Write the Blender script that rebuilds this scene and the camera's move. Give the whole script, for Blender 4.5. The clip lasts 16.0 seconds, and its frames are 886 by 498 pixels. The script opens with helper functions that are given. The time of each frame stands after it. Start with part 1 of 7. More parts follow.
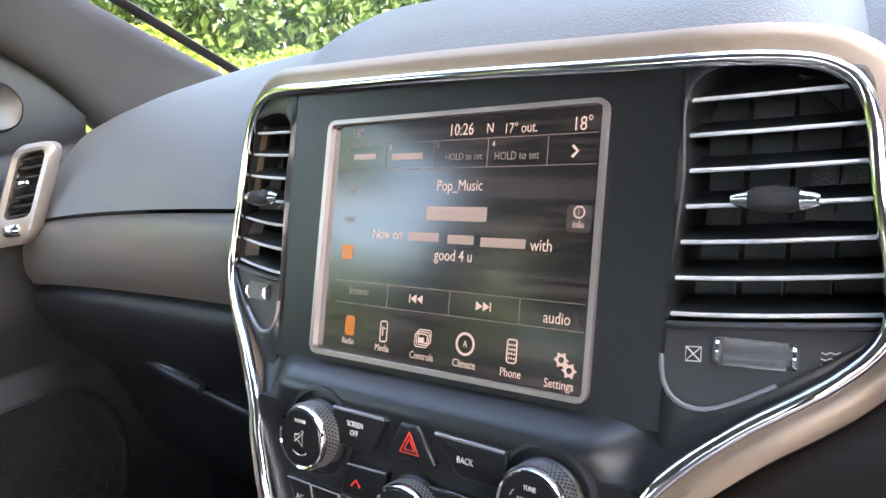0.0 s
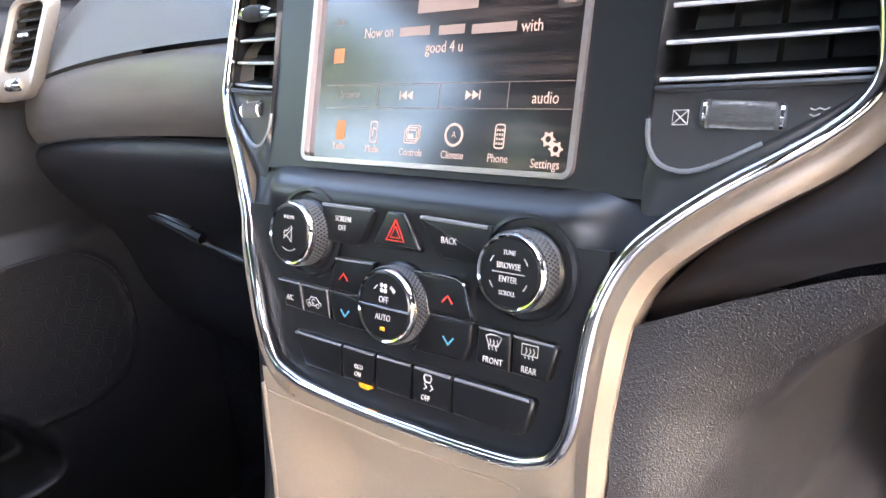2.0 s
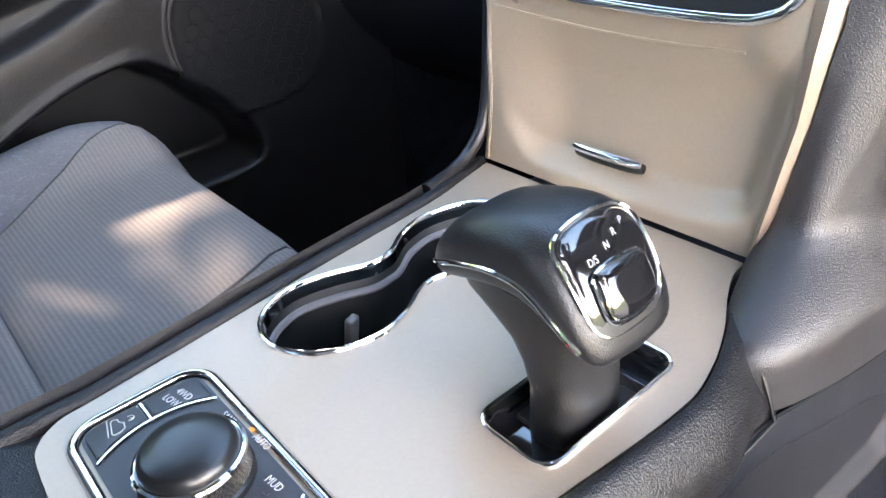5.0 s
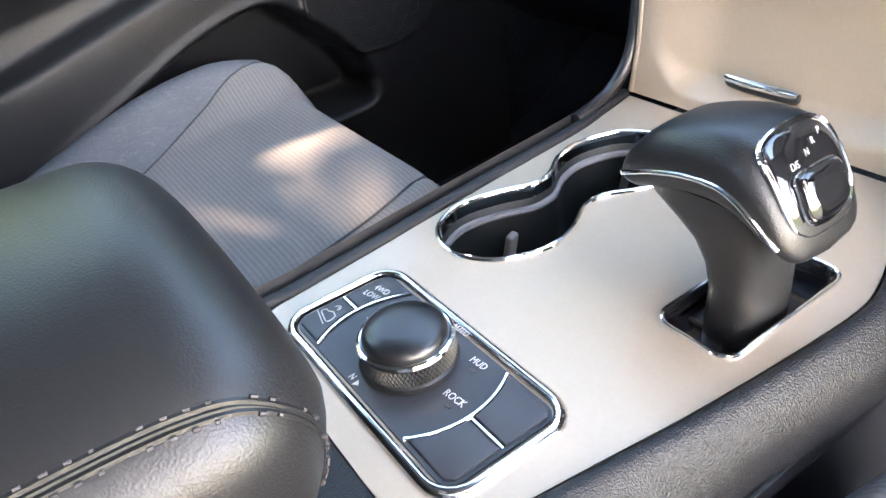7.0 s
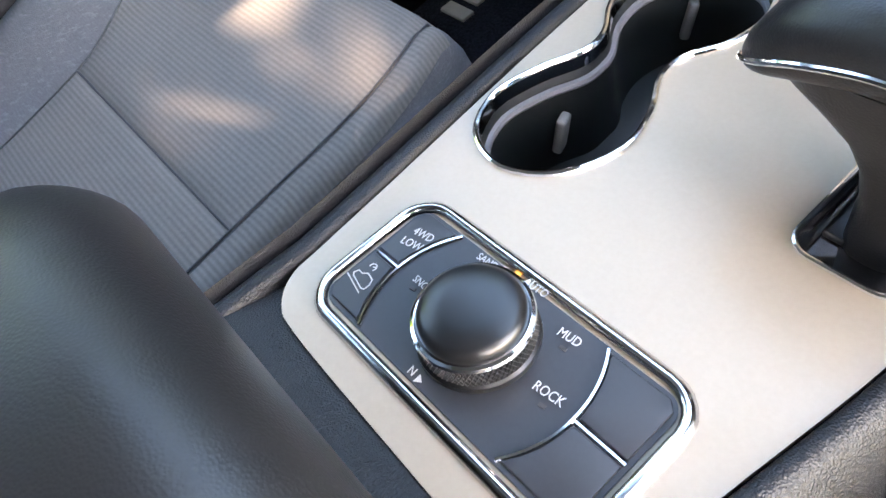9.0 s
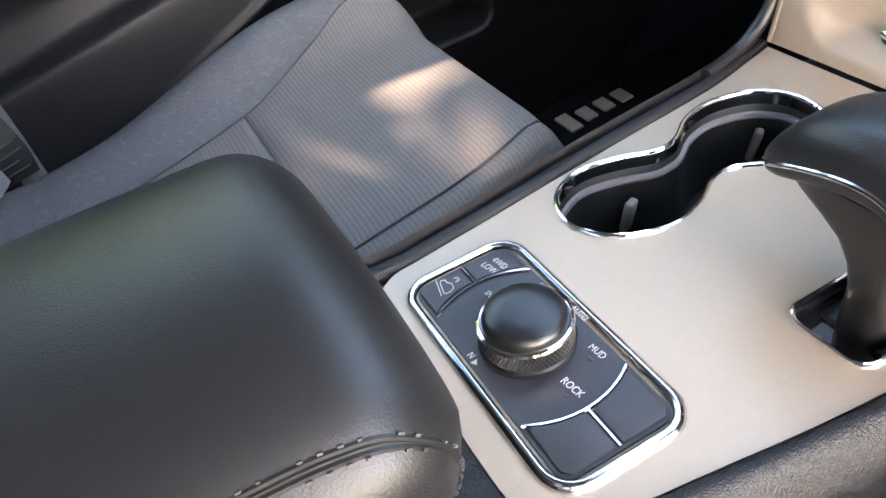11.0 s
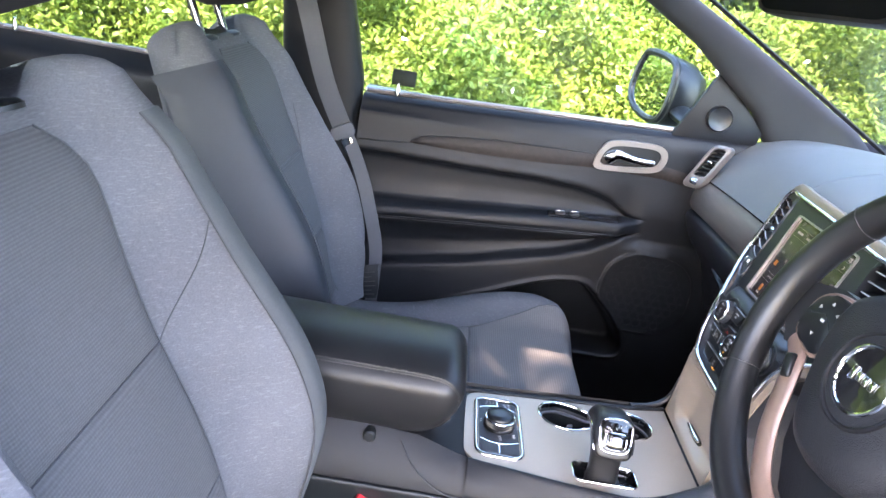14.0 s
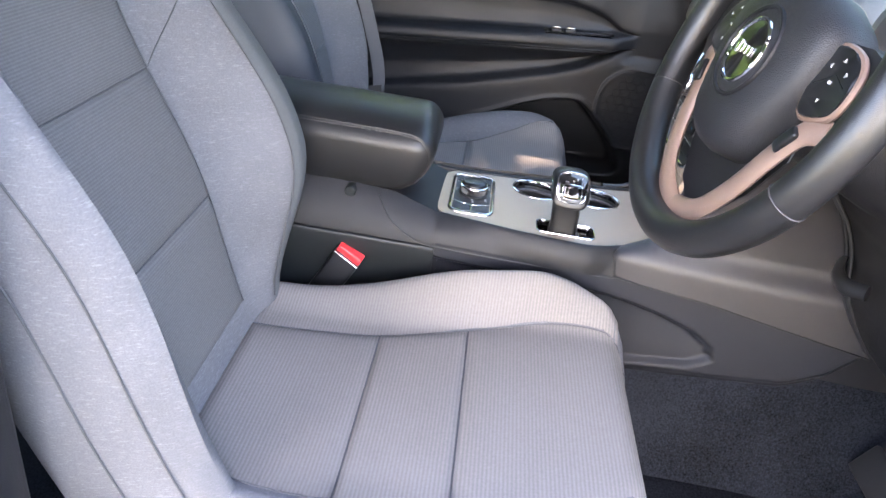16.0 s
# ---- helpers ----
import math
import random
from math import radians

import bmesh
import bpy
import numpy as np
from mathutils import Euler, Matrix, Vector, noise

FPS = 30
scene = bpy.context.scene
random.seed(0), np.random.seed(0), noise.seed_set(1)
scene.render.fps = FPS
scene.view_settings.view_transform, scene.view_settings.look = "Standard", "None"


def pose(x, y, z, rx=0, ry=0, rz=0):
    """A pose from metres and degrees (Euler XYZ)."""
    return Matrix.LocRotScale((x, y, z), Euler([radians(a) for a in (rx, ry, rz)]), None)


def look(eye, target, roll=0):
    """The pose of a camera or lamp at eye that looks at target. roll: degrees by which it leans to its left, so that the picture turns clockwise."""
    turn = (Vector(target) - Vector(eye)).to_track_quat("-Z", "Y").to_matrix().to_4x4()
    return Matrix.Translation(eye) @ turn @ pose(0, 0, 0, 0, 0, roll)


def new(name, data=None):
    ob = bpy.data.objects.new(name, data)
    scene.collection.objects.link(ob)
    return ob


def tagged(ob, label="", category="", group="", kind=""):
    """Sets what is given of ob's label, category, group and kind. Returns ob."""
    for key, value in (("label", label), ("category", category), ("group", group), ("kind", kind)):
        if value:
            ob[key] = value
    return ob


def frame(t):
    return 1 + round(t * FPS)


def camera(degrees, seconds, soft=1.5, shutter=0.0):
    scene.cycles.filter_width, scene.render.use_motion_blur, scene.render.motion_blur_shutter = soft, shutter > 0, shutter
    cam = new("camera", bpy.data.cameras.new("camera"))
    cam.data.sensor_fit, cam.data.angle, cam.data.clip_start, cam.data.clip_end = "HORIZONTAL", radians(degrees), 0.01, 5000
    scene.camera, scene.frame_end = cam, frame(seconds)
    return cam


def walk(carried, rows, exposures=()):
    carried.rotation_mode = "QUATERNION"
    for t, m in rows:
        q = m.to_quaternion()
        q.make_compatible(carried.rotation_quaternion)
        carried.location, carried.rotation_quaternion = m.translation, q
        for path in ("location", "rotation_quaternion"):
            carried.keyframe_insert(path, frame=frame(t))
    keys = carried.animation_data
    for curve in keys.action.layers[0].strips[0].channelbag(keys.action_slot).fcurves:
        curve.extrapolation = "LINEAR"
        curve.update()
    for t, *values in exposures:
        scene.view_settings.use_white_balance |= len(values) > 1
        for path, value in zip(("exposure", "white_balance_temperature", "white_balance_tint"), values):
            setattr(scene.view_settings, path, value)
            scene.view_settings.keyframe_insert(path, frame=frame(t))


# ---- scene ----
cam = camera(62.6, 16.0)
PATH = [
    (0, (0.24, -0.216, 1.27), (-0.984, 1.307, 0.844), -6.4),
    (0.5, (0.238, -0.218, 1.258), (-0.99, 1.297, 0.81), -6.0),
    (1, (0.243, -0.214, 1.239), (-0.987, 1.286, 0.753), -5.7),
    (1.5, (0.251, -0.218, 1.219), (-0.988, 1.257, 0.683), -5.7),
    (2, (0.254, -0.225, 1.2), (-0.98, 1.225, 0.588), -5.5),
    (2.5, (0.255, -0.234, 1.179), (-0.987, 1.18, 0.504), -5.1),
    (3, (0.26, -0.256, 1.157), (-0.997, 1.096, 0.388), -4.9),
    (3.5, (0.262, -0.272, 1.139), (-1.023, 0.995, 0.277), -4.8),
    (4, (0.267, -0.299, 1.125), (-1.031, 0.886, 0.172), -5.3),
    (4.5, (0.27, -0.322, 1.118), (-1.052, 0.786, 0.106), -5.7),
    (5, (0.272, -0.339, 1.112), (-1.08, 0.688, 0.054), -6.5),
    (5.2, (0.272, -0.345, 1.109), (-1.09, 0.653, 0.038), -6.7),
    (7.5, (0.263, -0.418, 1.119), (-1.151, 0.369, -0.056), -9.9),
    (8, (0.231, -0.402, 1.119), (-1.11, 0.321, -0.177), -13.3),
    (8.2, (0.207, -0.394, 1.119), (-1.072, 0.28, -0.262), -15.4),
    (10.3, (0.148, -0.343, 1.107), (-0.95, 0.167, -0.486), -20.9),
    (10.5, (0.165, -0.358, 1.116), (-0.974, 0.156, -0.445), -19.8),
    (11, (0.242, -0.408, 1.15), (-1.185, 0.103, -0.155), -13.0),
    (11.2, (0.281, -0.427, 1.163), (-1.261, 0.059, -0.014), -6.1),
    (11.5, (0.371, -0.452, 1.181), (-1.33, -0.11, 0.185), 1.7),
    (11.7, (0.474, -0.511, 1.195), (-1.29, -0.242, 0.29), 2.3),
    (12, (0.5, -0.454, 1.227), (-1.278, -0.266, 0.33), 6.6),
    (12.5, (0.636, -0.47, 1.289), (-1.173, -0.318, 0.449), 8.4),
    (13, (0.783, -0.494, 1.347), (-1.051, -0.341, 0.563), 9.9),
    (13.5, (0.898, -0.508, 1.426), (-0.959, -0.383, 0.694), 10.5),
    (14, (1.001, -0.456, 1.503), (-0.875, -0.412, 0.812), 10.5),
    (14.5, (1.109, -0.392, 1.533), (-0.78, -0.435, 0.877), 10.3),
    (15, (1.162, -0.348, 1.508), (-0.712, -0.433, 0.814), 10.1),
    (15.5, (1.174, -0.323, 1.442), (-0.653, -0.394, 0.633), 9.7),
    (16, (1.167, -0.313, 1.374), (-0.59, -0.344, 0.42), 9.2),
]
walk(cam, [(t, look(eye, target, roll)) for t, eye, target, roll in PATH], [(0, 4.55, 7800, 24), (1.3, 4.85, 7700, 26), (2.5, 5.12, 7550, 26), (3.5, 5.2, 6700, 20), (5.2, 4.75, 7150, 18), (8.0, 5.1, 7400, 18), (11.0, 4.75, 7800, 20), (11.7, 5.2, 7000, 20), (12.5, 5.0, 7100, 20), (13.4, 4.65, 7050, 19), (14.2, 4.32, 6500, 24), (15.0, 4.18, 6500, 25), (15.5, 4.2, 6800, 22), (16, 4.33, 6950, 21)])

# ---- world and light ----
world = bpy.data.worlds.new("sky")
scene.world = world
world.use_nodes = True
_wn = world.node_tree
_sky = _wn.nodes.new("ShaderNodeTexSky")
_sky.sky_type = "NISHITA"
_sky.sun_disc = False
SUN_ELEV, SUN_AZ = 37.0, 100.0      # azimuth in degrees from +y towards +x
_sky.sun_elevation, _sky.sun_rotation = radians(SUN_ELEV), radians(SUN_AZ)
_wn.links.new(_sky.outputs[0], _wn.nodes["Background"].inputs[0])
_wn.nodes["Background"].inputs[1].default_value = 0.15
sun = new("sun", bpy.data.lights.new("sun", "SUN"))
sun.data.energy, sun.data.angle, sun.data.color = 2.0, radians(0.53), (1.0, 0.84, 0.67)
_d = Vector((math.sin(radians(SUN_AZ)) * math.cos(radians(SUN_ELEV)), math.cos(radians(SUN_AZ)) * math.cos(radians(SUN_ELEV)), math.sin(radians(SUN_ELEV))))
sun.matrix_world = look(tuple(_d * 30), (0, 0, 0))


# ---- materials ----
def mat(name, color, rough=0.5, metal=0.0, var=0.12, scale=60.0, bump=0.0, bscale=400.0, coat=0.0, kind="noise", spec=0.5, wear=0.0):
    """A surface with colour variation at two scales, uneven gloss and fine relief; sizes are in object metres."""
    m = bpy.data.materials.new(name)
    m.use_nodes = True
    nt = m.node_tree
    b = nt.nodes["Principled BSDF"]
    L = nt.links.new
    tc = nt.nodes.new("ShaderNodeTexCoord")

    def noise_node(s, detail=4.0):
        n = nt.nodes.new("ShaderNodeTexNoise")
        n.inputs["Scale"].default_value = s
        n.inputs["Detail"].default_value = detail
        L(tc.outputs["Object"], n.inputs["Vector"])
        return n

    fine, broad = noise_node(scale * 8), noise_node(scale / 8)
    mixn = nt.nodes.new("ShaderNodeMath")
    mixn.operation = "ADD"
    L(fine.outputs[0], mixn.inputs[0])
    L(broad.outputs[0], mixn.inputs[1])
    ramp = nt.nodes.new("ShaderNodeMapRange")
    ramp.inputs[1].default_value, ramp.inputs[2].default_value = 0.6, 1.4
    ramp.inputs[3].default_value, ramp.inputs[4].default_value = 1 - var, 1 + var
    L(mixn.outputs[0], ramp.inputs[0])
    mul = nt.nodes.new("ShaderNodeVectorMath")
    mul.operation = "SCALE"
    mul.inputs[0].default_value = color[:3]
    L(ramp.outputs[0], mul.inputs["Scale"])
    L(mul.outputs[0], b.inputs["Base Color"])
    rr = nt.nodes.new("ShaderNodeMapRange")
    rr.inputs[1].default_value, rr.inputs[2].default_value = 0.3, 0.7
    rr.inputs[3].default_value, rr.inputs[4].default_value = max(0.02, rough * (0.9 - wear)), min(1, rough * (1.1 + wear))
    L(broad.outputs[0], rr.inputs[0])
    L(rr.outputs[0], b.inputs["Roughness"])
    b.inputs["Metallic"].default_value = metal
    b.inputs["Specular IOR Level"].default_value = spec
    if coat:
        b.inputs["Coat Weight"].default_value = coat
        b.inputs["Coat Roughness"].default_value = 0.06
    if bump:
        bn = nt.nodes.new("ShaderNodeBump")
        bn.inputs["Strength"].default_value = bump
        bn.inputs["Distance"].default_value = 0.0008
        if kind == "grain":
            v = nt.nodes.new("ShaderNodeTexVoronoi")
            v.feature = "SMOOTH_F1"
            v.inputs["Scale"].default_value = bscale
            L(tc.outputs["Object"], v.inputs["Vector"])
            L(v.outputs["Distance"], bn.inputs["Height"])
        elif kind in ("weave", "rib"):
            w = nt.nodes.new("ShaderNodeTexWave")
            w.inputs["Scale"].default_value = bscale
            w.inputs["Distortion"].default_value = 0.4
            w.bands_direction = "X"
            L(tc.outputs["Object"], w.inputs["Vector"])
            w2 = nt.nodes.new("ShaderNodeTexWave")
            w2.inputs["Scale"].default_value = bscale * (0.8 if kind == "weave" else 0.15)
            w2.bands_direction = "Z"
            L(tc.outputs["Object"], w2.inputs["Vector"])
            ad = nt.nodes.new("ShaderNodeMath")
            ad.operation = "ADD"
            L(w.outputs[1], ad.inputs[0])
            L(w2.outputs[1], ad.inputs[1])
            L(ad.outputs[0], bn.inputs["Height"])
        else:
            L(noise_node(bscale, 6).outputs[0], bn.inputs["Height"])
        L(bn.outputs[0], b.inputs["Normal"])
    return m


def glow(name, color, strength, rough=0.3, base=1.0):
    m = bpy.data.materials.new(name)
    m.use_nodes = True
    b = m.node_tree.nodes["Principled BSDF"]
    b.inputs["Base Color"].default_value = (color[0] * base, color[1] * base, color[2] * base, 1)
    b.inputs["Roughness"].default_value = rough
    b.inputs["Emission Color"].default_value = (*color, 1)
    b.inputs["Emission Strength"].default_value = strength
    return m


def glass(name, tint=(0.9, 0.95, 0.92)):
    m = bpy.data.materials.new(name)
    m.use_nodes = True
    nt = m.node_tree
    nt.nodes.remove(nt.nodes["Principled BSDF"])
    tr, gl, mx, lw, pw, ma = (nt.nodes.new("ShaderNode" + k) for k in ("BsdfTransparent", "BsdfGlossy", "MixShader", "LayerWeight", "Math", "Math"))
    tr.inputs[0].default_value = (*tint, 1)
    gl.inputs["Roughness"].default_value = 0.01
    lw.inputs[0].default_value = 0.5
    pw.operation, ma.operation = "POWER", "MULTIPLY_ADD"
    pw.inputs[1].default_value, ma.inputs[1].default_value, ma.inputs[2].default_value = 5.0, 0.5, 0.02
    nt.links.new(lw.outputs["Facing"], pw.inputs[0])
    nt.links.new(pw.outputs[0], ma.inputs[0])
    nt.links.new(ma.outputs[0], mx.inputs[0])
    nt.links.new(tr.outputs[0], mx.inputs[1])
    nt.links.new(gl.outputs[0], mx.inputs[2])
    nt.links.new(mx.outputs[0], nt.nodes["Material Output"].inputs[0])
    return m


M_SATIN = mat("satin_black_plastic", (0.0105, 0.011, 0.0125), 0.36, var=0.1, bump=0.05, bscale=1800)
M_BUTTON = mat("button_black_plastic", (0.008, 0.0085, 0.0095), 0.30, var=0.1, bump=0.03, bscale=2000)
M_DARK = mat("vent_black", (0.004, 0.006, 0.007), 0.5)
M_DASH = mat("grained_dash_vinyl", (0.105, 0.106, 0.105), 0.5, var=0.12, bump=0.5, bscale=900, kind="grain")
M_DASHLOW = mat("grained_lower_vinyl", (0.0095, 0.0096, 0.0112), 0.42, var=0.12, bump=0.45, bscale=900, kind="grain", spec=0.3)
M_KNEE = mat("grained_console_vinyl", (0.0190, 0.0178, 0.0195), 0.41, var=0.2, bump=0.45, bscale=1500, kind="grain", spec=0.62)
M_SIDE = mat("grained_console_side", (0.0095, 0.0096, 0.0108), 0.38, var=0.2, bump=0.6, bscale=1250, kind="grain", spec=0.3)
M_LOWSIDE = mat("dark_grey_moulded_plastic", (0.0130, 0.0140, 0.0178), 0.5, var=0.14, bump=0.3, bscale=1300, spec=0.25)
M_LEATHER = mat("black_leather", (0.010, 0.010, 0.0105), 0.36, var=0.12, bump=0.2, bscale=1300, kind="grain", spec=0.5)
M_ARMVINYL = mat("soft_black_arm_vinyl", (0.0108, 0.0108, 0.0113), 0.40, var=0.14, bump=0.14, bscale=1300, kind="grain", spec=0.45)
M_CHROMEDARK = mat("soft_chrome", (0.66, 0.665, 0.67), 0.14, metal=1.0, var=0.03)
M_STITCH = mat("grey_thread", (0.05, 0.045, 0.046), 0.7)
# rubber made pale in colour to stand for the light on it
M_LITLEDGE = mat("rubber_painted_lit", (0.11, 0.108, 0.118), 0.5, var=0.1)
M_MODEKEY = mat("slate_key_plastic", (0.024, 0.0255, 0.030), 0.45, var=0.1, bump=0.04, bscale=2000)
M_FINGER = mat("grey_plastic_finger", (0.16, 0.15, 0.15), 0.6)
M_BRONZE = mat("champagne_satin_metal_paint", (0.36, 0.286, 0.215), 0.42, metal=0.35, var=0.05, bump=0.03, bscale=2500, coat=0.15)
M_SILVER = mat("satin_silver_paint", (0.30, 0.262, 0.235), 0.36, metal=0.6, var=0.05)
M_CHROME = mat("chrome", (0.82, 0.83, 0.84), 0.08, metal=1.0, var=0.03)
M_GLOSS = mat("gloss_black", (0.008, 0.008, 0.009), 0.06, coat=1.0)
M_CARPET = mat("black_carpet", (0.0120, 0.0136, 0.0176), 0.95, var=1.1, scale=34, bump=1.0, bscale=260, spec=0.04)
M_CLOTH = mat("grey_seat_cloth", (0.104, 0.103, 0.109), 0.9, var=0.26, scale=70, bump=0.5, bscale=1400, spec=0.2)


def ribbed(name, color, axis, pitch, depth=0.2, cross=0.45):
    """Cloth with fine raised ribs, darker between them, worn paler in patches."""
    m = mat(name, color, 0.9, var=0.16, scale=40, spec=0.2)
    nt = m.node_tree
    b = nt.nodes["Principled BSDF"]
    tc = next(k for k in nt.nodes if k.type == "TEX_COORD")
    w = nt.nodes.new("ShaderNodeTexWave")
    w.bands_direction = axis
    w.inputs["Scale"].default_value, w.inputs["Distortion"].default_value = 0.31416 / pitch, 0.15
    nt.links.new(tc.outputs["Object"], w.inputs["Vector"])
    r = nt.nodes.new("ShaderNodeMapRange")
    r.inputs[3].default_value, r.inputs[4].default_value = 1 - depth, 1 + 0.6 * depth
    nt.links.new(w.outputs[1], r.inputs[0])
    s = nt.nodes.new("ShaderNodeVectorMath")
    s.operation = "SCALE"
    old = b.inputs["Base Color"].links[0].from_socket
    nt.links.new(old, s.inputs[0])
    nt.links.new(r.outputs[0], s.inputs["Scale"])
    nt.links.new(s.outputs[0], b.inputs["Base Color"])
    w2 = nt.nodes.new("ShaderNodeTexWave")
    w2.bands_direction = "X"
    w2.inputs["Scale"].default_value, w2.inputs["Distortion"].default_value = 0.31416 / (pitch * 1.1), 0.3
    nt.links.new(tc.outputs["Object"], w2.inputs["Vector"])
    sm = nt.nodes.new("ShaderNodeMath")
    sm.operation = "MULTIPLY_ADD"
    sm.inputs[1].default_value = cross
    nt.links.new(w2.outputs[1], sm.inputs[0])
    nt.links.new(w.outputs[1], sm.inputs[2])
    nt.links.new(sm.outputs[0], r.inputs[0])
    r.inputs[2].default_value = 1.0 + cross
    bn = nt.nodes.new("ShaderNodeBump")
    bn.inputs["Strength"].default_value, bn.inputs["Distance"].default_value = 2 * depth, 0.0008
    nt.links.new(sm.outputs[0], bn.inputs["Height"])
    nt.links.new(bn.outputs[0], b.inputs["Normal"])
    return m


M_INSERT = ribbed("ribbed_back_cloth", (0.098, 0.0955, 0.0955), "Z", 0.0030, 0.18, 0.2)
M_RIBC = ribbed("ribbed_cushion_cloth", (0.158, 0.144, 0.134), "Y", 0.0047, 0.16, 0.08)
M_VINYLSEAT = mat("seat_side_vinyl", (0.021, 0.0225, 0.028), 0.6, var=0.1, bump=0.3, bscale=900, kind="grain")
M_DOOR = mat("door_vinyl", (0.0070, 0.0075, 0.0092), 0.42, var=0.14, bump=0.3, bscale=900, kind="grain", spec=0.25)
M_DOORTOP = mat("door_upper_vinyl", (0.015, 0.016, 0.018), 0.45, var=0.1, bump=0.4, bscale=900, kind="grain")
M_PILLAR = mat("pillar_cloth", (0.019, 0.0205, 0.0235), 0.85, var=0.1, bump=0.3, bscale=1500)
M_HEADLINER = mat("headliner_cloth", (0.22, 0.22, 0.225), 0.95, var=0.06)
M_RUBBER = mat("black_rubber", (0.012, 0.012, 0.013), 0.6)
M_BELT = mat("seat_belt_webbing", (0.09, 0.092, 0.1), 0.75, var=0.1, bump=0.4, bscale=600)
M_PAINT = mat("body_paint", (0.3, 0.3, 0.3), 0.25, metal=0.4, coat=1.0)
# white print with a weak glow put into its material
M_WHITE = glow("glowing_white_print", (0.75, 0.74, 0.73), 0.008, base=0.55)
M_WHEELM = mat("bright_knurled_metal", (0.30, 0.30, 0.305), 0.35, metal=0.85)
M_GRIP = mat("dark_ribbed_grip", (0.045, 0.046, 0.05), 0.4, metal=0.3, bump=1.0, bscale=1300, kind="weave")
M_SLATEDGE = mat("bright_satin_slat_edge", (0.72, 0.72, 0.72), 0.45, metal=0.5)
M_COVER = mat("grey_satin_cover", (0.035, 0.036, 0.039), 0.42, var=0.1, bump=0.05, bscale=1800)
M_KNURL = mat("knurled_grey", (0.33, 0.33, 0.335), 0.33, metal=0.85, bump=0.9, bscale=1500, kind="weave")
M_HEADREST = mat("dark_headrest_cloth", (0.022, 0.021, 0.024), 0.9, var=0.15, scale=70, bump=0.4, bscale=1400, spec=0.2)
M_TRIM = mat("champagne_trim_paint", (0.28, 0.215, 0.165), 0.36, metal=0.4, var=0.05)
M_BEZEL = mat("pale_bezel_metal", (0.42, 0.355, 0.33), 0.3, metal=0.7, var=0.04)
# pale grey standing in for sky glints on rounded plastic edges
M_GLINT = mat("painted_edge_glint", (0.20, 0.205, 0.215), 0.30, var=0.2, scale=200, spec=0.6)
M_SATCHROME = mat("satin_chrome", (0.80, 0.80, 0.79), 0.22, metal=1.0, var=0.03)
M_HUB = mat("grained_hub_vinyl", (0.017, 0.0172, 0.0195), 0.45, var=0.15, bump=0.6, bscale=900, kind="grain", spec=0.35)
M_SPOKE = mat("bronze_spoke_paint", (0.26, 0.172, 0.134), 0.38, metal=0.4, var=0.06)
M_BAND = mat("brown_dash_band", (0.095, 0.082, 0.072), 0.38, var=0.3, scale=12)
M_WOODTRIM = mat("dark_wood_film", (0.020, 0.0145, 0.0125), 0.45, var=0.5, scale=14, spec=0.18)
for _m, _k in ((M_WOODTRIM, (0.12, 1.0, 1.0)), (M_BAND, (0.12, 1.0, 1.0)), (M_CLOTH, (0.22, 1.0, 1.0))):
    # draw the figure of wood and tweed out along the car's width
    _nt = _m.node_tree
    _mp = _nt.nodes.new("ShaderNodeMapping")
    _mp.inputs["Scale"].default_value = _k
    _tc = next(k for k in _nt.nodes if k.type == "TEX_COORD")
    _nt.links.new(_tc.outputs["Object"], _mp.inputs[0])
    for _n in [k for k in _nt.nodes if k.type == "TEX_NOISE"]:
        _nt.links.new(_mp.outputs[0], _n.inputs["Vector"])


def slubs(m, size, stretch, gain):
    """Short pale threads lying in the weave, in patches."""
    nt = m.node_tree
    b = nt.nodes["Principled BSDF"]
    tc = next(k for k in nt.nodes if k.type == "TEX_COORD")
    mp, nz, th, sc = (nt.nodes.new("ShaderNode" + k) for k in ("Mapping", "TexNoise", "MapRange", "VectorMath"))
    mp.inputs["Scale"].default_value = stretch
    nz.inputs["Scale"].default_value, nz.inputs["Detail"].default_value = size, 2.0
    th.inputs[1].default_value, th.inputs[2].default_value = 0.56, 0.70
    th.inputs[3].default_value, th.inputs[4].default_value = 1.0, gain
    sc.operation = "SCALE"
    old = b.inputs["Base Color"].links[0].from_socket
    nt.links.new(tc.outputs["Object"], mp.inputs[0])
    nt.links.new(mp.outputs[0], nz.inputs["Vector"])
    nt.links.new(nz.outputs[0], th.inputs[0])
    nt.links.new(old, sc.inputs[0])
    nt.links.new(th.outputs[0], sc.inputs["Scale"])
    nt.links.new(sc.outputs[0], b.inputs["Base Color"])


slubs(M_CLOTH, 620.0, (0.12, 0.18, 1.0), 1.28)
M_GLASS = glass("window_glass")
M_GLASSREAR = glass("tinted_glass", (0.75, 0.8, 0.76))


# ---- mesh tools ----
def finish(bm, name, material, angle=38, smooth=True):
    bmesh.ops.recalc_face_normals(bm, faces=bm.faces)
    me = bpy.data.meshes.new(name)
    bm.to_mesh(me)
    bm.free()
    if material is not None:
        me.materials.append(material)
    if smooth:
        me.polygons.foreach_set("use_smooth", [True] * len(me.polygons))
        me.set_sharp_from_angle(angle=radians(angle))
    return me


def thing(name, base, label, category, group="", kind=""):
    ob = new(name)
    ob.location = base
    ob.empty_display_size = 0.05
    return tagged(ob, label, category, group, kind)


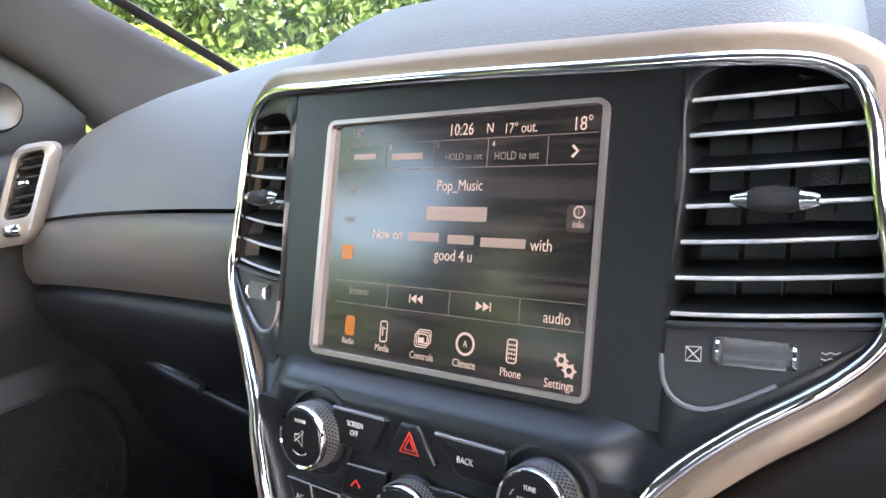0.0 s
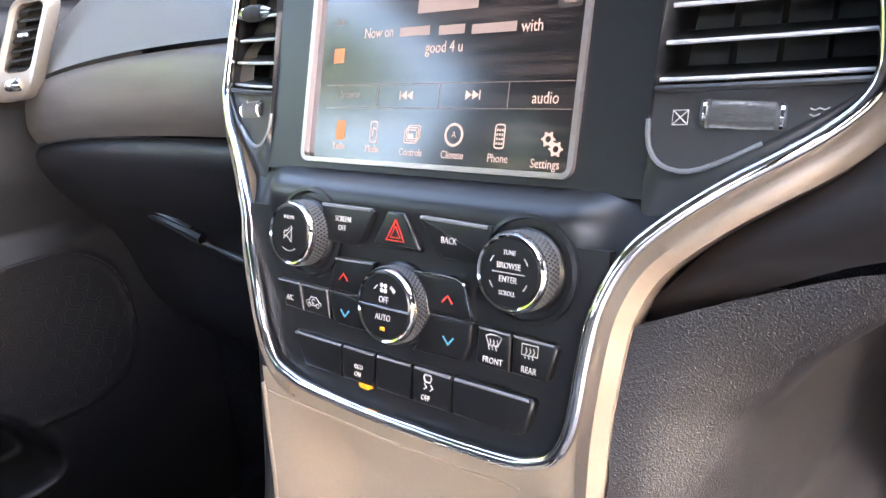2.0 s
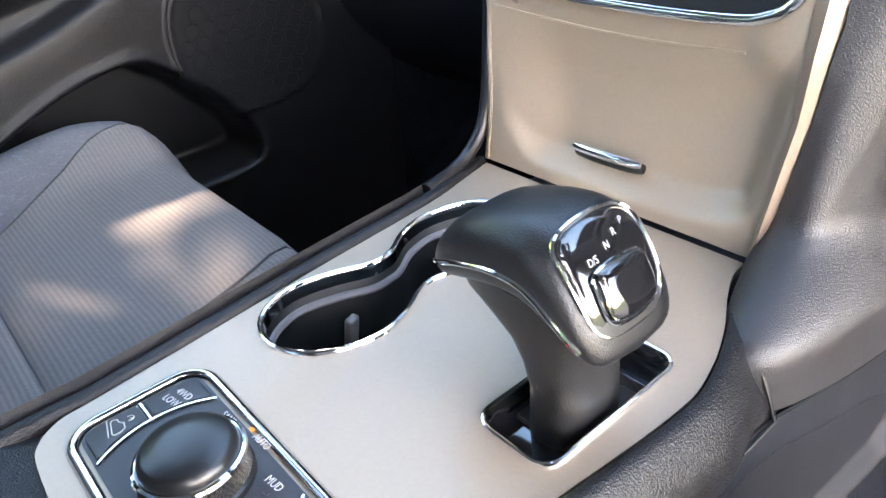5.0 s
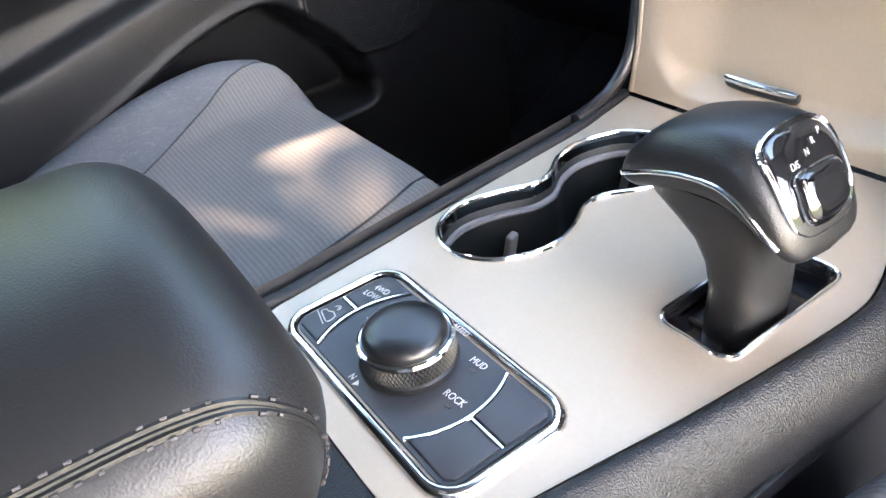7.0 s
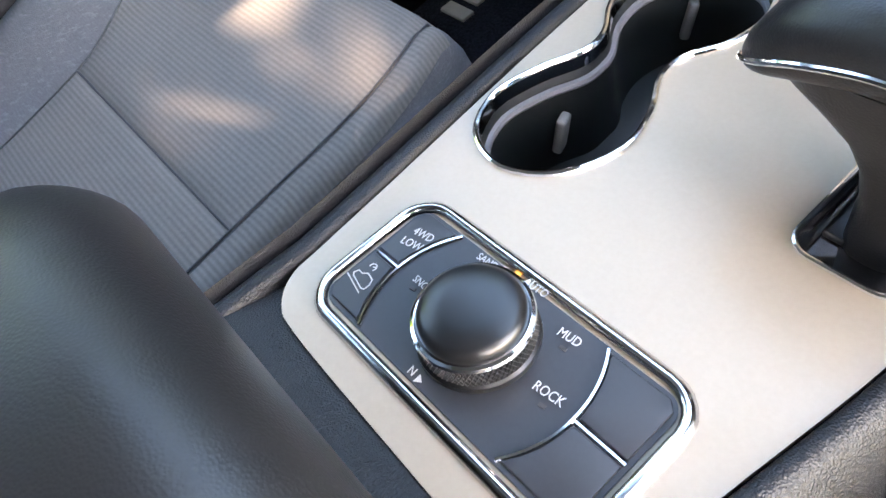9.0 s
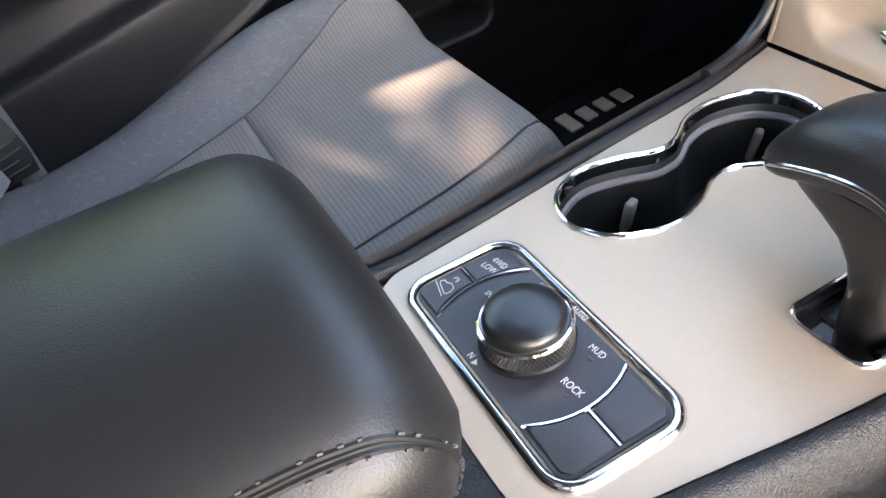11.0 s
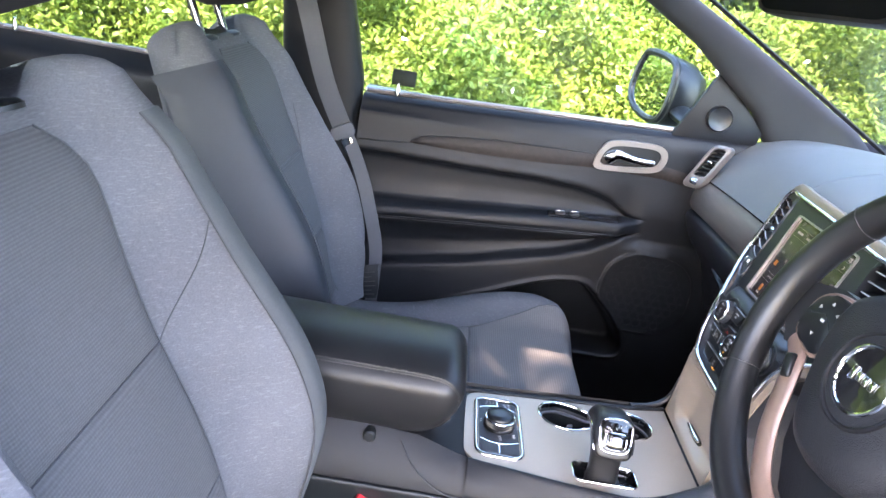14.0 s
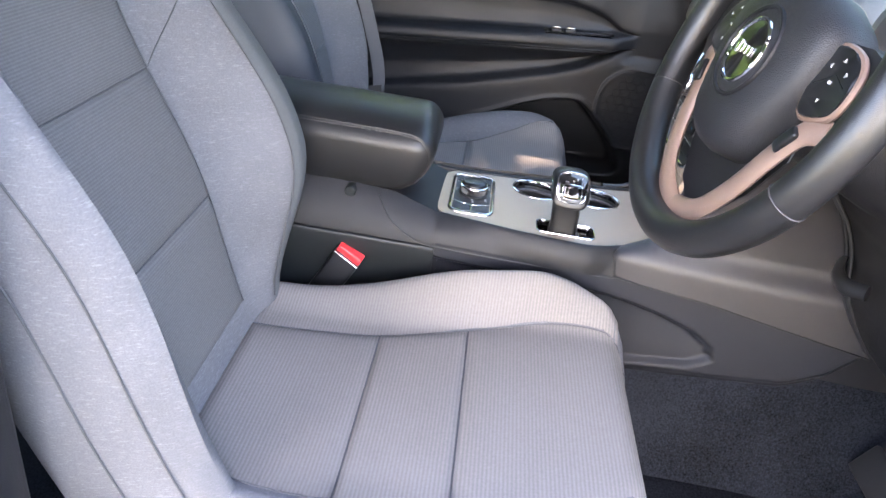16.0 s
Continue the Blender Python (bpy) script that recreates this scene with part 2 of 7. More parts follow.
def part(name, bm, material, parent, label="", angle=38, smooth=True):
    me = bm if isinstance(bm, bpy.types.Mesh) else finish(bm, name, material, angle, smooth)
    ob = new(name, me)
    ob.parent = parent
    if parent.data is None:
        ob.matrix_parent_inverse = Matrix.Translation(-Vector(parent.location))
    if label:
        ob["label"] = label
    return ob


def solid(name, bm, material, label, category, group="", kind="", angle=38):
    return tagged(new(name, finish(bm, name, material, angle)), label, category, group, kind)


def curve_through(pts, n=6, closed=False):
    """Catmull-Rom points through pts."""
    P = [Vector(p) for p in pts]
    out, k = [], len(P)
    for i in range(k if closed else k - 1):
        a, b, c, d = (P[(i + j) % k] if closed else P[min(max(i + j, 0), k - 1)] for j in (-1, 0, 1, 2))
        for s in range(n):
            t = s / n
            out.append(0.5 * (2 * b + (c - a) * t + (2 * a - 5 * b + 4 * c - d) * t * t + (3 * b - a - 3 * c + d) * t ** 3))
    if not closed:
        out.append(P[-1])
    return out


def tube(pts, r, closed=False, seg=8, flat=1.0, bm=None, up=(0, -1, 0.3)):
    """A sweep of an ellipse (r wide, r*flat thick along up) along pts."""
    bm = bm or bmesh.new()
    P = [Vector(p) for p in pts]
    k = len(P)
    rings = []
    for i, p in enumerate(P):
        t = (P[(i + 1) % k] - P[i - 1]) if closed else (P[min(i + 1, k - 1)] - P[max(i - 1, 0)])
        t.normalize()
        s = t.cross(Vector(up))
        if s.length < 1e-4:
            s = t.cross(Vector((1, 0, 0)))
        s.normalize()
        n = s.cross(t)
        rad = r[i] if isinstance(r, (list, tuple)) else r
        rings.append([bm.verts.new(p + s * (rad * math.cos(a)) + n * (rad * flat * math.sin(a))) for a in (2 * math.pi * j / seg for j in range(seg))])
    for i in range(k if closed else k - 1):
        A, B = rings[i], rings[(i + 1) % k]
        for j in range(seg):
            bm.faces.new((A[j], A[(j + 1) % seg], B[(j + 1) % seg], B[j]))
    if not closed:
        bm.faces.new(rings[0][::-1])
        bm.faces.new(rings[-1])
    return bm


def loft(loops, caps=True, end_only=False, closed_loop=True, bm=None, ring=False):
    bm = bm or bmesh.new()
    R = [[bm.verts.new(p) for p in lp] for lp in loops]
    n = len(R[0])
    for i in range(len(R) if ring else len(R) - 1):
        A, B = R[i], R[(i + 1) % len(R)]
        for j in range(n if closed_loop else n - 1):
            bm.faces.new((A[j], A[(j + 1) % n], B[(j + 1) % n], B[j]))
    if caps and closed_loop and not ring:
        if not end_only:
            bm.faces.new(R[0][::-1])
        bm.faces.new(R[-1])
    return bm


def sheet(fn, nu, nv, thick=0.0, bm=None):
    """A surface fn(u, v), u and v from 0 to 1, given a thickness."""
    bm = bm or bmesh.new()
    g = [[bm.verts.new(fn(i / nu, j / nv)) for j in range(nv + 1)] for i in range(nu + 1)]
    fs = [bm.faces.new((g[i][j], g[i + 1][j], g[i + 1][j + 1], g[i][j + 1])) for i in range(nu) for j in range(nv)]
    if thick:
        bmesh.ops.recalc_face_normals(bm, faces=fs)
        bmesh.ops.solidify(bm, geom=fs, thickness=thick)
    return bm


def rbox(sx, sy, sz, r=0.003, m=None, seg=3, bm=None):
    own = bmesh.new()
    bmesh.ops.create_cube(own, size=1, matrix=Matrix.Diagonal((sx, sy, sz, 1)))
    if r:
        bmesh.ops.bevel(own, geom=own.edges, offset=min(r, 0.49 * min(sx, sy, sz)), segments=seg, profile=0.5, affect="EDGES")
    if m is not None:
        bmesh.ops.transform(own, matrix=m, verts=own.verts)
    return own


def prism(outline, depth, m, r=0.0015, seg=2, back=0.0):
    """A plate with the given outline (x, y), from -back to depth along its z, its front edge rounded, placed by m."""
    bm = bmesh.new()
    lo = [bm.verts.new((x, y, -back)) for x, y in outline]
    hi = [bm.verts.new((x, y, depth)) for x, y in outline]
    n = len(lo)
    for i in range(n):
        bm.faces.new((lo[i], lo[(i + 1) % n], hi[(i + 1) % n], hi[i]))
    top = bm.faces.new(hi)
    bm.faces.new(lo[::-1])
    if r:
        bmesh.ops.bevel(bm, geom=list(top.edges), offset=r, segments=seg, profile=0.5, affect="EDGES")
    bmesh.ops.transform(bm, matrix=m, verts=bm.verts)
    return bm


def rrect(w, h, r, n=5, cx=0.0, cy=0.0):
    out = []
    for sx, sy, a0 in ((1, 1, 0), (-1, 1, 90), (-1, -1, 180), (1, -1, 270)):
        for i in range(n + 1):
            a = radians(a0 + 90 * i / n)
            out.append((cx + sx * (w / 2 - r) + r * math.cos(a), cy + sy * (h / 2 - r) + r * math.sin(a)))
    return out


def ring_plate(outer, inner, depth, m, r=0.001):
    """A flat frame between two outlines of as many points."""
    loops = [[Vector((x, y, 0)) for x, y in outer], [Vector((x, y, depth)) for x, y in outer], [Vector((x, y, depth)) for x, y in inner], [Vector((x, y, 0)) for x, y in inner]]
    bm = loft(loops, caps=False, ring=True)
    bmesh.ops.transform(bm, matrix=m, verts=bm.verts)
    return bm


def lathe(profile, m, seg=40):
    """A turned body: profile of (radius, height)."""
    loops = [[Vector((r * math.cos(2 * math.pi * j / seg), r * math.sin(2 * math.pi * j / seg), h)) for j in range(seg)] for r, h in profile]
    bm = loft(loops)
    bmesh.ops.transform(bm, matrix=m, verts=bm.verts)
    return bm


def axes(o, x, y):
    x, y = Vector(x).normalized(), Vector(y).normalized()
    z = x.cross(y).normalized()
    y = z.cross(x)
    return Matrix(((x[0], y[0], z[0], o[0]), (x[1], y[1], z[1], o[1]), (x[2], y[2], z[2], o[2]), (0, 0, 0, 1)))


def words(body, size, m, material, parent, width=0.0, align="CENTER", thick=0.00015, squeeze=0.82):
    cu = bpy.data.curves.new("lettering", "FONT")
    cu.body, cu.size, cu.align_x, cu.align_y, cu.extrude, cu.resolution_u = body, size, align, "CENTER", thick, 3
    ob = bpy.data.objects.new("lettering", cu)
    scene.collection.objects.link(ob)
    dg = bpy.context.evaluated_depsgraph_get()
    me = bpy.data.meshes.new_from_object(ob.evaluated_get(dg))
    bpy.data.objects.remove(ob)
    if width and len(me.vertices):
        xs = [v.co.x for v in me.vertices]
        me.transform(Matrix.Diagonal((width / (max(xs) - min(xs)), 1, 1, 1)))
    me.transform(m @ Matrix.Diagonal((squeeze, 1, 1, 1)))
    me.materials.clear()
    me.materials.append(material)
    return part("lettering", me, material, parent)


# face frames of the centre stack: x across, y up the face, z towards the cabin
FACE = axes((0, 0.061, 1.123), (1, 0, 0), (0, 0.307, 0.952))
CTL = axes((0, 0.036, 1.096), (1, 0, 0), (0, 0.23, 0.973))


def face_y(z):
    """Depth of the stack's face at a height."""
    if z >= 1.123:
        return 0.061 + (z - 1.123) * 0.3225
    if z <= 1.100:
        return 0.036 + (z - 1.096) * 0.236
    t = (z - 1.100) / 0.023
    return 0.0369 + (0.061 - 0.0369) * t


def side_back(x):
    return 0.0 if abs(x) < 0.125 else 0.022 * ((abs(x) - 0.125) / 0.075) ** 1.4


# ---- the ground and what grows round the car ----
def leaf_mat(name, c1, c2):
    m = bpy.data.materials.new(name)
    m.use_nodes = True
    nt = m.node_tree
    b = nt.nodes["Principled BSDF"]
    g = nt.nodes.new("ShaderNodeNewGeometry")
    r = nt.nodes.new("ShaderNodeValToRGB")
    r.color_ramp.elements[0].color, r.color_ramp.elements[1].color = (*c1, 1), (*c2, 1)
    # leaf by leaf, and by patches of different growth
    tc, nz, ad = nt.nodes.new("ShaderNodeTexCoord"), nt.nodes.new("ShaderNodeTexNoise"), nt.nodes.new("ShaderNodeMath")
    nz.inputs["Scale"].default_value, nz.inputs["Detail"].default_value = 2.2, 3.0
    ad.operation = "MULTIPLY_ADD"
    ad.inputs[1].default_value = 0.45
    nt.links.new(tc.outputs["Object"], nz.inputs["Vector"])
    nt.links.new(g.outputs["Random Per Island"], ad.inputs[0])
    sh = nt.nodes.new("ShaderNodeMapRange")
    sh.inputs[1].default_value, sh.inputs[2].default_value, sh.inputs[3].default_value, sh.inputs[4].default_value = 0.35, 0.65, 0.0, 0.55
    nt.links.new(nz.outputs[0], sh.inputs[0])
    nt.links.new(sh.outputs[0], ad.inputs[2])
    nt.links.new(ad.outputs[0], r.inputs[0])
    nt.links.new(r.outputs[0], b.inputs["Base Color"])
    b.inputs["Roughness"].default_value = 0.5
    tr = nt.nodes.new("ShaderNodeBsdfTranslucent")
    mx = nt.nodes.new("ShaderNodeMixShader")
    mx.inputs[0].default_value = 0.35
    nt.links.new(r.outputs[0], tr.inputs[0])
    nt.links.new(b.outputs[0], mx.inputs[1])
    nt.links.new(tr.outputs[0], mx.inputs[2])
    nt.links.new(mx.outputs[0], nt.nodes["Material Output"].inputs[0])
    return m


M_LEAF = leaf_mat("hedge_leaf", (0.06, 0.15, 0.02), (0.30, 0.37, 0.07))
M_LEAFDARK = leaf_mat("tree_leaf", (0.022, 0.055, 0.013), (0.075, 0.14, 0.03))
M_BLOSSOM = mat("white_blossom", (0.75, 0.74, 0.68), 0.8)
M_BARK = mat("bark", (0.09, 0.07, 0.05), 0.9, var=0.3, scale=10, bump=0.8, bscale=40)
M_GRASS = mat("grass_ground", (0.06, 0.09, 0.025), 0.95, var=0.4, scale=6, bump=0.8, bscale=60)
# lane surface kept dark and neutral to limit light bounced into the cabin
M_GRAVEL = mat("low_bounce_grey_track", (0.07, 0.07, 0.072), 0.95, var=0.3, scale=10, bump=0.8, bscale=80)


def leaves(points, size, rng, material, name):
    """One mesh of many small folded leaves at the given points."""
    n = len(points)
    a = rng.normal(size=(n, 3))
    a /= np.linalg.norm(a, axis=1)[:, None]
    b = rng.normal(size=(n, 3))
    b = np.cross(a, b)
    b /= np.linalg.norm(b, axis=1)[:, None]
    c = np.cross(a, b)
    s = (size * rng.uniform(0.6, 1.4, n))[:, None]
    p0, p2 = points - a * s, points + a * s
    p1, p3 = points + b * s * 0.55 + c * s * 0.2, points - b * s * 0.55 + c * s * 0.2
    v = np.stack([p0, p1, p2, p3], 1).reshape(-1, 3)
    i = np.arange(n)[:, None] * 4
    f = np.concatenate([i + [0, 1, 2], i + [0, 2, 3]]).tolist()
    me = bpy.data.meshes.new(name)
    me.from_pydata(v.tolist(), [], f)
    me.materials.append(material)
    return me


def hedge_points(rng, n, y0, y1, x_face, depth, top):
    y = rng.uniform(y0, y1, n)
    z = rng.uniform(0, 1, n) ** 0.85 * (top + 0.09 * np.sin(y * 1.7) + 0.07 * np.sin(y * 4.1 + 1) + 0.05 * np.sin(y * 11))
    lump = 0.22 * np.sin(y * 2.3 + z * 1.9) + 0.16 * np.sin(y * 5.2 - z * 4.3 + 2) + 0.1 * np.sin(z * 9 + y * 7)
    x = x_face - 0.12 * z + lump - np.abs(rng.normal(0, depth, n))
    return np.stack([x, y, z], 1)


rng = np.random.default_rng(4)
ground = solid("ground", sheet(lambda u, v: Vector((-150 + 300 * u, -150 + 300 * v, 0.0)), 30, 30, 0.0), M_GRASS, "rough green grass verge and field around the car", "ground", kind="structure")
# unseen lane under the car; its tone steers the bounce light
track = solid("track", rbox(6.6, 120, 0.03, 0.01, pose(1.5, 0, 0.004)), M_GRAVEL, "unseen dark grey lane under the car, toned to limit bounce light", "track", kind="structure")
hp = hedge_points(rng, 300000, -5, 9, -2.75, 0.24, 1.62)
hedge = tagged(new("hedge", leaves(hp, 0.020, rng, M_LEAF, "hedge")), "dense sunlit green hedge of bramble and nettle", "hedge", kind="stuff")
hf = hedge_points(rng, 420, -5, 9, -2.66, 0.05, 1.38)
blossom = tagged(new("hedge_blossom", leaves(hf, 0.022, rng, M_BLOSSOM, "hedge_blossom")), "small white flowers scattered over the hedge", "flowers", kind="stuff")

# shaded undergrowth behind the hedge
bp = hedge_points(rng, 60000, -9, 12, -4.3, 0.5, 2.4)
bushes = tagged(new("undergrowth", leaves(bp, 0.06, rng, M_LEAFDARK, "undergrowth")), "dark shaded bushes growing behind the hedge", "bushes", kind="stuff")


def tree(x, y, height, spread, seed, n=9000, low=0.22, leaf=0.11, gap=0.0, green=None):
    r = np.random.default_rng(seed)
    t = thing("tree", (x, y, 0), "tall broadleaf tree with a dark green crown", "tree", "trees beyond the hedge")
    bm = tube([(x, y, 0), (x + 0.1, y, height * 0.3), (x, y + 0.15, height * 0.6), (x + 0.1, y, height * 0.9)], [0.22, 0.17, 0.11, 0.04], seg=10, up=(1, 0, 0.1))
    part("trunk", bm, M_BARK, t)
    pts = []
    for k in range(34):
        a, h = r.uniform(0, 6.28), r.uniform(low, 1.0)
        rad = spread * math.sqrt(max(0.05, 1 - ((h - (1 + low) / 2) / (0.62 - low * 0.6)) ** 2)) * math.sqrt(r.uniform(0.05, 1.0))
        c = np.array([x + rad * math.cos(a), y + rad * math.sin(a), height * h])
        pts.append(c + r.normal(0, 1, (n // 34, 3)) * np.array([0.55, 0.55, 0.4 * (1.1 - low)]) * spread * 0.3)
        if k % 4 == 0:
            tb = tube([(x, y, height * max(0.15, h - 0.25)), tuple((c + np.array([x, y, height * h])) / 2), tuple(c)], [0.07, 0.045, 0.02], seg=6, up=(0.1, 0.2, 1))
            part("limb", tb, M_BARK, t)
    pts = np.concatenate(pts)
    if gap:
        # an opening cut along the sun's line, so that it lights only the passenger seat
        sd = np.array(_d)
        rel = pts - np.array([-0.47, -0.20, 0.77])
        off = np.linalg.norm(rel - np.outer(rel @ sd, sd), axis=1)
        pts = pts[(off > gap) | (r.uniform(0, 1, len(pts)) < 0.03)]
    part("crown", leaves(pts, leaf, r, green or M_LEAFDARK, "crown"), green or M_LEAFDARK, t)
    return t


# the first two crowns take the paler hedge leaf to look sunlit in reflections
for k, (tx, ty, th, ts) in enumerate([(-7.6, -5.0, 4.6, 1.8), (-7.0, -1.0, 5.0, 1.9), (-7.2, 2.6, 5.2, 1.9), (-6.6, 6.0, 8, 2.4), (-6, 9.5, 8, 2.4), (-3.5, 13, 8, 2.6)]):
    tree(tx, ty, th, ts, 20 + k, green=M_LEAF if k < 2 else None)
# unseen trees in the same pale leaf, added to green the touchscreen's reflection
tree(-7.3, -8.4, 4.0, 1.7, 31, 5000, green=M_LEAF)
tree(-7.4, -11.8, 6.4, 2.3, 33, 8000, green=M_LEAF)
# unseen trees added on the driver's side to shade the cabin and dapple the sun
tree(6.46, -1.87, 7.0, 1.9, 9499, 14000, 0.6, 0.11, 0.185)
tree(4.6, -0.9, 5.0, 1.5, 77, 950, 0.5, 0.095)

# ---- the car's shell ----
floor = solid("floor", sheet(lambda u, v: Vector((-0.74 + 1.52 * u, -1.75 + 2.35 * v, 0.47 + 0.16 * max(0, (v - 0.86) / 0.14) ** 1.5)), 30, 60, 0.03), M_CARPET, "black carpeted cabin floor", "floor", kind="structure")
headliner = solid("ceiling", sheet(lambda u, v: Vector((-0.62 + 1.24 * u, -2.2 + 2.1 * v, 1.68 - 0.06 * (2 * u - 1) ** 2 - 0.05 * v ** 3)), 16, 24, -0.04), M_HEADLINER, "pale grey cloth headliner", "ceiling", kind="structure")
firewall = solid("firewall", rbox(1.5, 0.03, 0.75, 0.005, pose(0, 0.74, 0.84)), M_CARPET, "black bulkhead behind the footwells", "bulkhead", kind="structure")
for side in (-1, 1):
    solid("wall", rbox(0.03, 0.52, 0.90, 0.005, pose(side * 0.755, 0.56, 0.86)), M_CARPET, "black trimmed footwell side", "wall", kind="structure")
tailgate = solid("tailgate", rbox(1.5, 0.05, 1.1, 0.02, pose(0, -2.25, 0.95)), M_DOOR, "dark plastic inner tailgate trim", "tailgate", kind="structure")


def sstep(a, b, x):
    t = min(1.0, max(0.0, (x - a) / (b - a)))
    return t * t * (3 - 2 * t)


def along(pts, y):
    """Height of a line through (y, z) points, held level beyond its ends."""
    if y <= pts[0][0]:
        return pts[0][1]
    for (a, za), (b, zb) in zip(pts, pts[1:]):
        if y <= b:
            return za + (zb - za) * (y - a) / (b - a)
    return pts[-1][1]


def sill_z(y):
    return 1.221 + (y + 0.653) * 0.048


LINE_D = [(-0.66, 0.815), (-0.552, 0.832), (-0.364, 0.870), (-0.148, 0.929), (-0.075, 0.956), (-0.034, 0.979), (0.0, 0.998), (0.05, 1.006)]
LINE_F = [(-0.66, 0.951), (-0.569, 0.959), (-0.295, 0.985), (0.0, 1.012), (0.05, 1.016)]
LINE_C = [(-0.66, 0.972), (-0.568, 0.981), (-0.387, 0.998), (-0.161, 1.022), (0.0, 1.034), (0.05, 1.036)]
LINE_B = [(-0.66, 1.093), (-0.406, 1.093), (-0.228, 1.097), (-0.121, 1.093), (-0.075, 1.085), (-0.045, 1.075), (-0.020, 1.062), (-0.004, 1.052), (0.012, 1.046), (0.05, 1.046)]
INLAY_LO = [(-0.538, 1.129), (-0.412, 1.129), (-0.236, 1.136), (-0.098, 1.147), (0.068, 1.148), (0.2, 1.13)]
INLAY_HI = [(-0.538, 1.134), (-0.513, 1.147), (-0.45, 1.157), (-0.332, 1.168), (-0.105, 1.178), (0.068, 1.178), (0.2, 1.16)]
POCKET = [(p.x, p.y) for p in curve_through([(y, z, 0) for y, z in ((-0.60, 0.684), (-0.50, 0.705), (-0.304, 0.793), (-0.176, 0.849), (-0.107, 0.866), (-0.070, 0.867), (-0.045, 0.857), (0.007, 0.812), (0.040, 0.772), (0.062, 0.738), (0.069, 0.714), (0.064, 0.695), (0.044, 0.684), (-0.02, 0.681), (-0.30, 0.681))], 4, True)]


def inside_pocket(y, z):
    """Distance within the pocket's outline, negative outside it."""
    if not (-0.64 < y < 0.10 and 0.65 < z < 0.90):
        return -1.0
    best, odd = 1e9, False
    for (ya, za), (yb, zb) in zip(POCKET, POCKET[1:] + POCKET[:1]):
        dy, dz = yb - ya, zb - za
        t = max(0.0, min(1.0, ((y - ya) * dy + (z - za) * dz) / max(1e-12, dy * dy + dz * dz)))
        best = min(best, (y - ya - t * dy) ** 2 + (z - za - t * dz) ** 2)
        if (za > z) != (zb > z) and y < ya + (z - za) / (zb - za) * dy:
            odd = not odd
    return math.sqrt(best) if odd else -math.sqrt(best)


def door_knots(y):
    """Rows (height, x) up the inner face of the front passenger door."""
    e = sstep(-0.02, 0.05, y)
    D, F, C, B, top = (along(LINE_D, y), along(LINE_F, y), along(LINE_C, y), along(LINE_B, y), sill_z(y))
    plain = -0.672
    mix = lambda x: x * (1 - e) + (plain - 0.02 * sstep(0.98, 1.12, 1.03)) * e
    rows = [(0.47, -0.668), (0.60, -0.662), (0.70, -0.660), (D - 0.030, -0.661), (D - 0.010, mix(-0.662)), (D - 0.002, mix(-0.668)), (D + 0.006, mix(-0.688)), (0.5 * (D + F) - 0.01, mix(-0.694)),
            (F - 0.022, mix(-0.672)), (F - 0.014, mix(-0.660)), (F - 0.004, mix(-0.654)), (F + 0.004, mix(-0.653)), (C - 0.005, mix(-0.657)), (C + 0.001, mix(-0.664)), (C + 0.008, mix(-0.690)), (0.5 * (C + B), mix(-0.698)), (B - 0.005, mix(-0.698)), (B + 0.003, mix(-0.687)), (B + 0.012, mix(-0.686)), (1.122, -0.690), (1.150, -0.694), (1.185, -0.697), (top - 0.03, -0.703), (top - 0.012, -0.710), (top - 0.002, -0.722), (top, -0.742)]
    for i in range(1, len(rows)):
        rows[i] = (max(rows[i][0], rows[i - 1][0] + 0.0006), rows[i][1])
    return rows


def door_x(y, z):
    k = door_knots(y)
    x = k[-1][1]
    for (za, xa), (zb, xb) in zip(k, k[1:]):
        if z <= zb:
            t = (z - za) / max(1e-9, zb - za)
            x = xa + (xb - xa) * t
            break
    d = (abs((y - 0.087) / 0.112) ** 2.5 + abs((z - 0.866) / 0.104) ** 2.5) ** 0.4
    x += 0.007 * (1 - sstep(0.97, 1.01, d)) - 0.003 * (1 - sstep(0.93, 0.97, d))
    gap = inside_pocket(y, z)
    x -= 0.085 * sstep(0.0, 0.020, gap) - 0.004 * math.exp(-((gap + 0.004) / 0.006) ** 2)
    return x


def door_face(u, v):
    y = -0.665 + 0.975 * u
    k = door_knots(y)
    n = [40, 30, 48, 3, 2, 2, 4, 4, 2, 2, 2, 2, 2, 2, 4, 4, 2, 2, 3, 3, 3, 3, 3, 3, 3]
    row = v * sum(n)
    for i, c in enumerate(n):
        if row <= c + 1e-6 or i == len(n) - 1:
            t = min(1.0, row / c)
            z = k[i][0] + (k[i + 1][0] - k[i][0]) * t
            return Vector((door_x(y, z), y, z))
        row -= c


door_1 = thing("door_1", (-0.72, -0.2, 0.47), "closed black vinyl front passenger door, lit from its window", "door", kind="structure")
part("door_panel", sheet(door_face, 240, 179, 0.0), M_DOOR, door_1, angle=70)
part("door_skin", rbox(0.05, 1.0, 0.78, 0.01, pose(-0.80, -0.17, 0.84)), M_PAINT, door_1)
part("sill_strip", tube([(-0.742, y, sill_z(y) + 0.004) for y in np.linspace(-0.66, 0.2, 20)], 0.007, seg=8), M_SILVER, door_1, "bright window sill strip")
inlay = []
for y in np.linspace(-0.538, 0.20, 34):
    a, b = along(INLAY_LO, y), along(INLAY_HI, y)
    m_ = 0.5 * (a + b)
    inlay.append([Vector((door_x(y, a) + 0.001, y, a)), Vector((door_x(y, m_) + 0.0045, y, m_)), Vector((door_x(y, b) + 0.001, y, b)), Vector((-0.712, y, m_))])
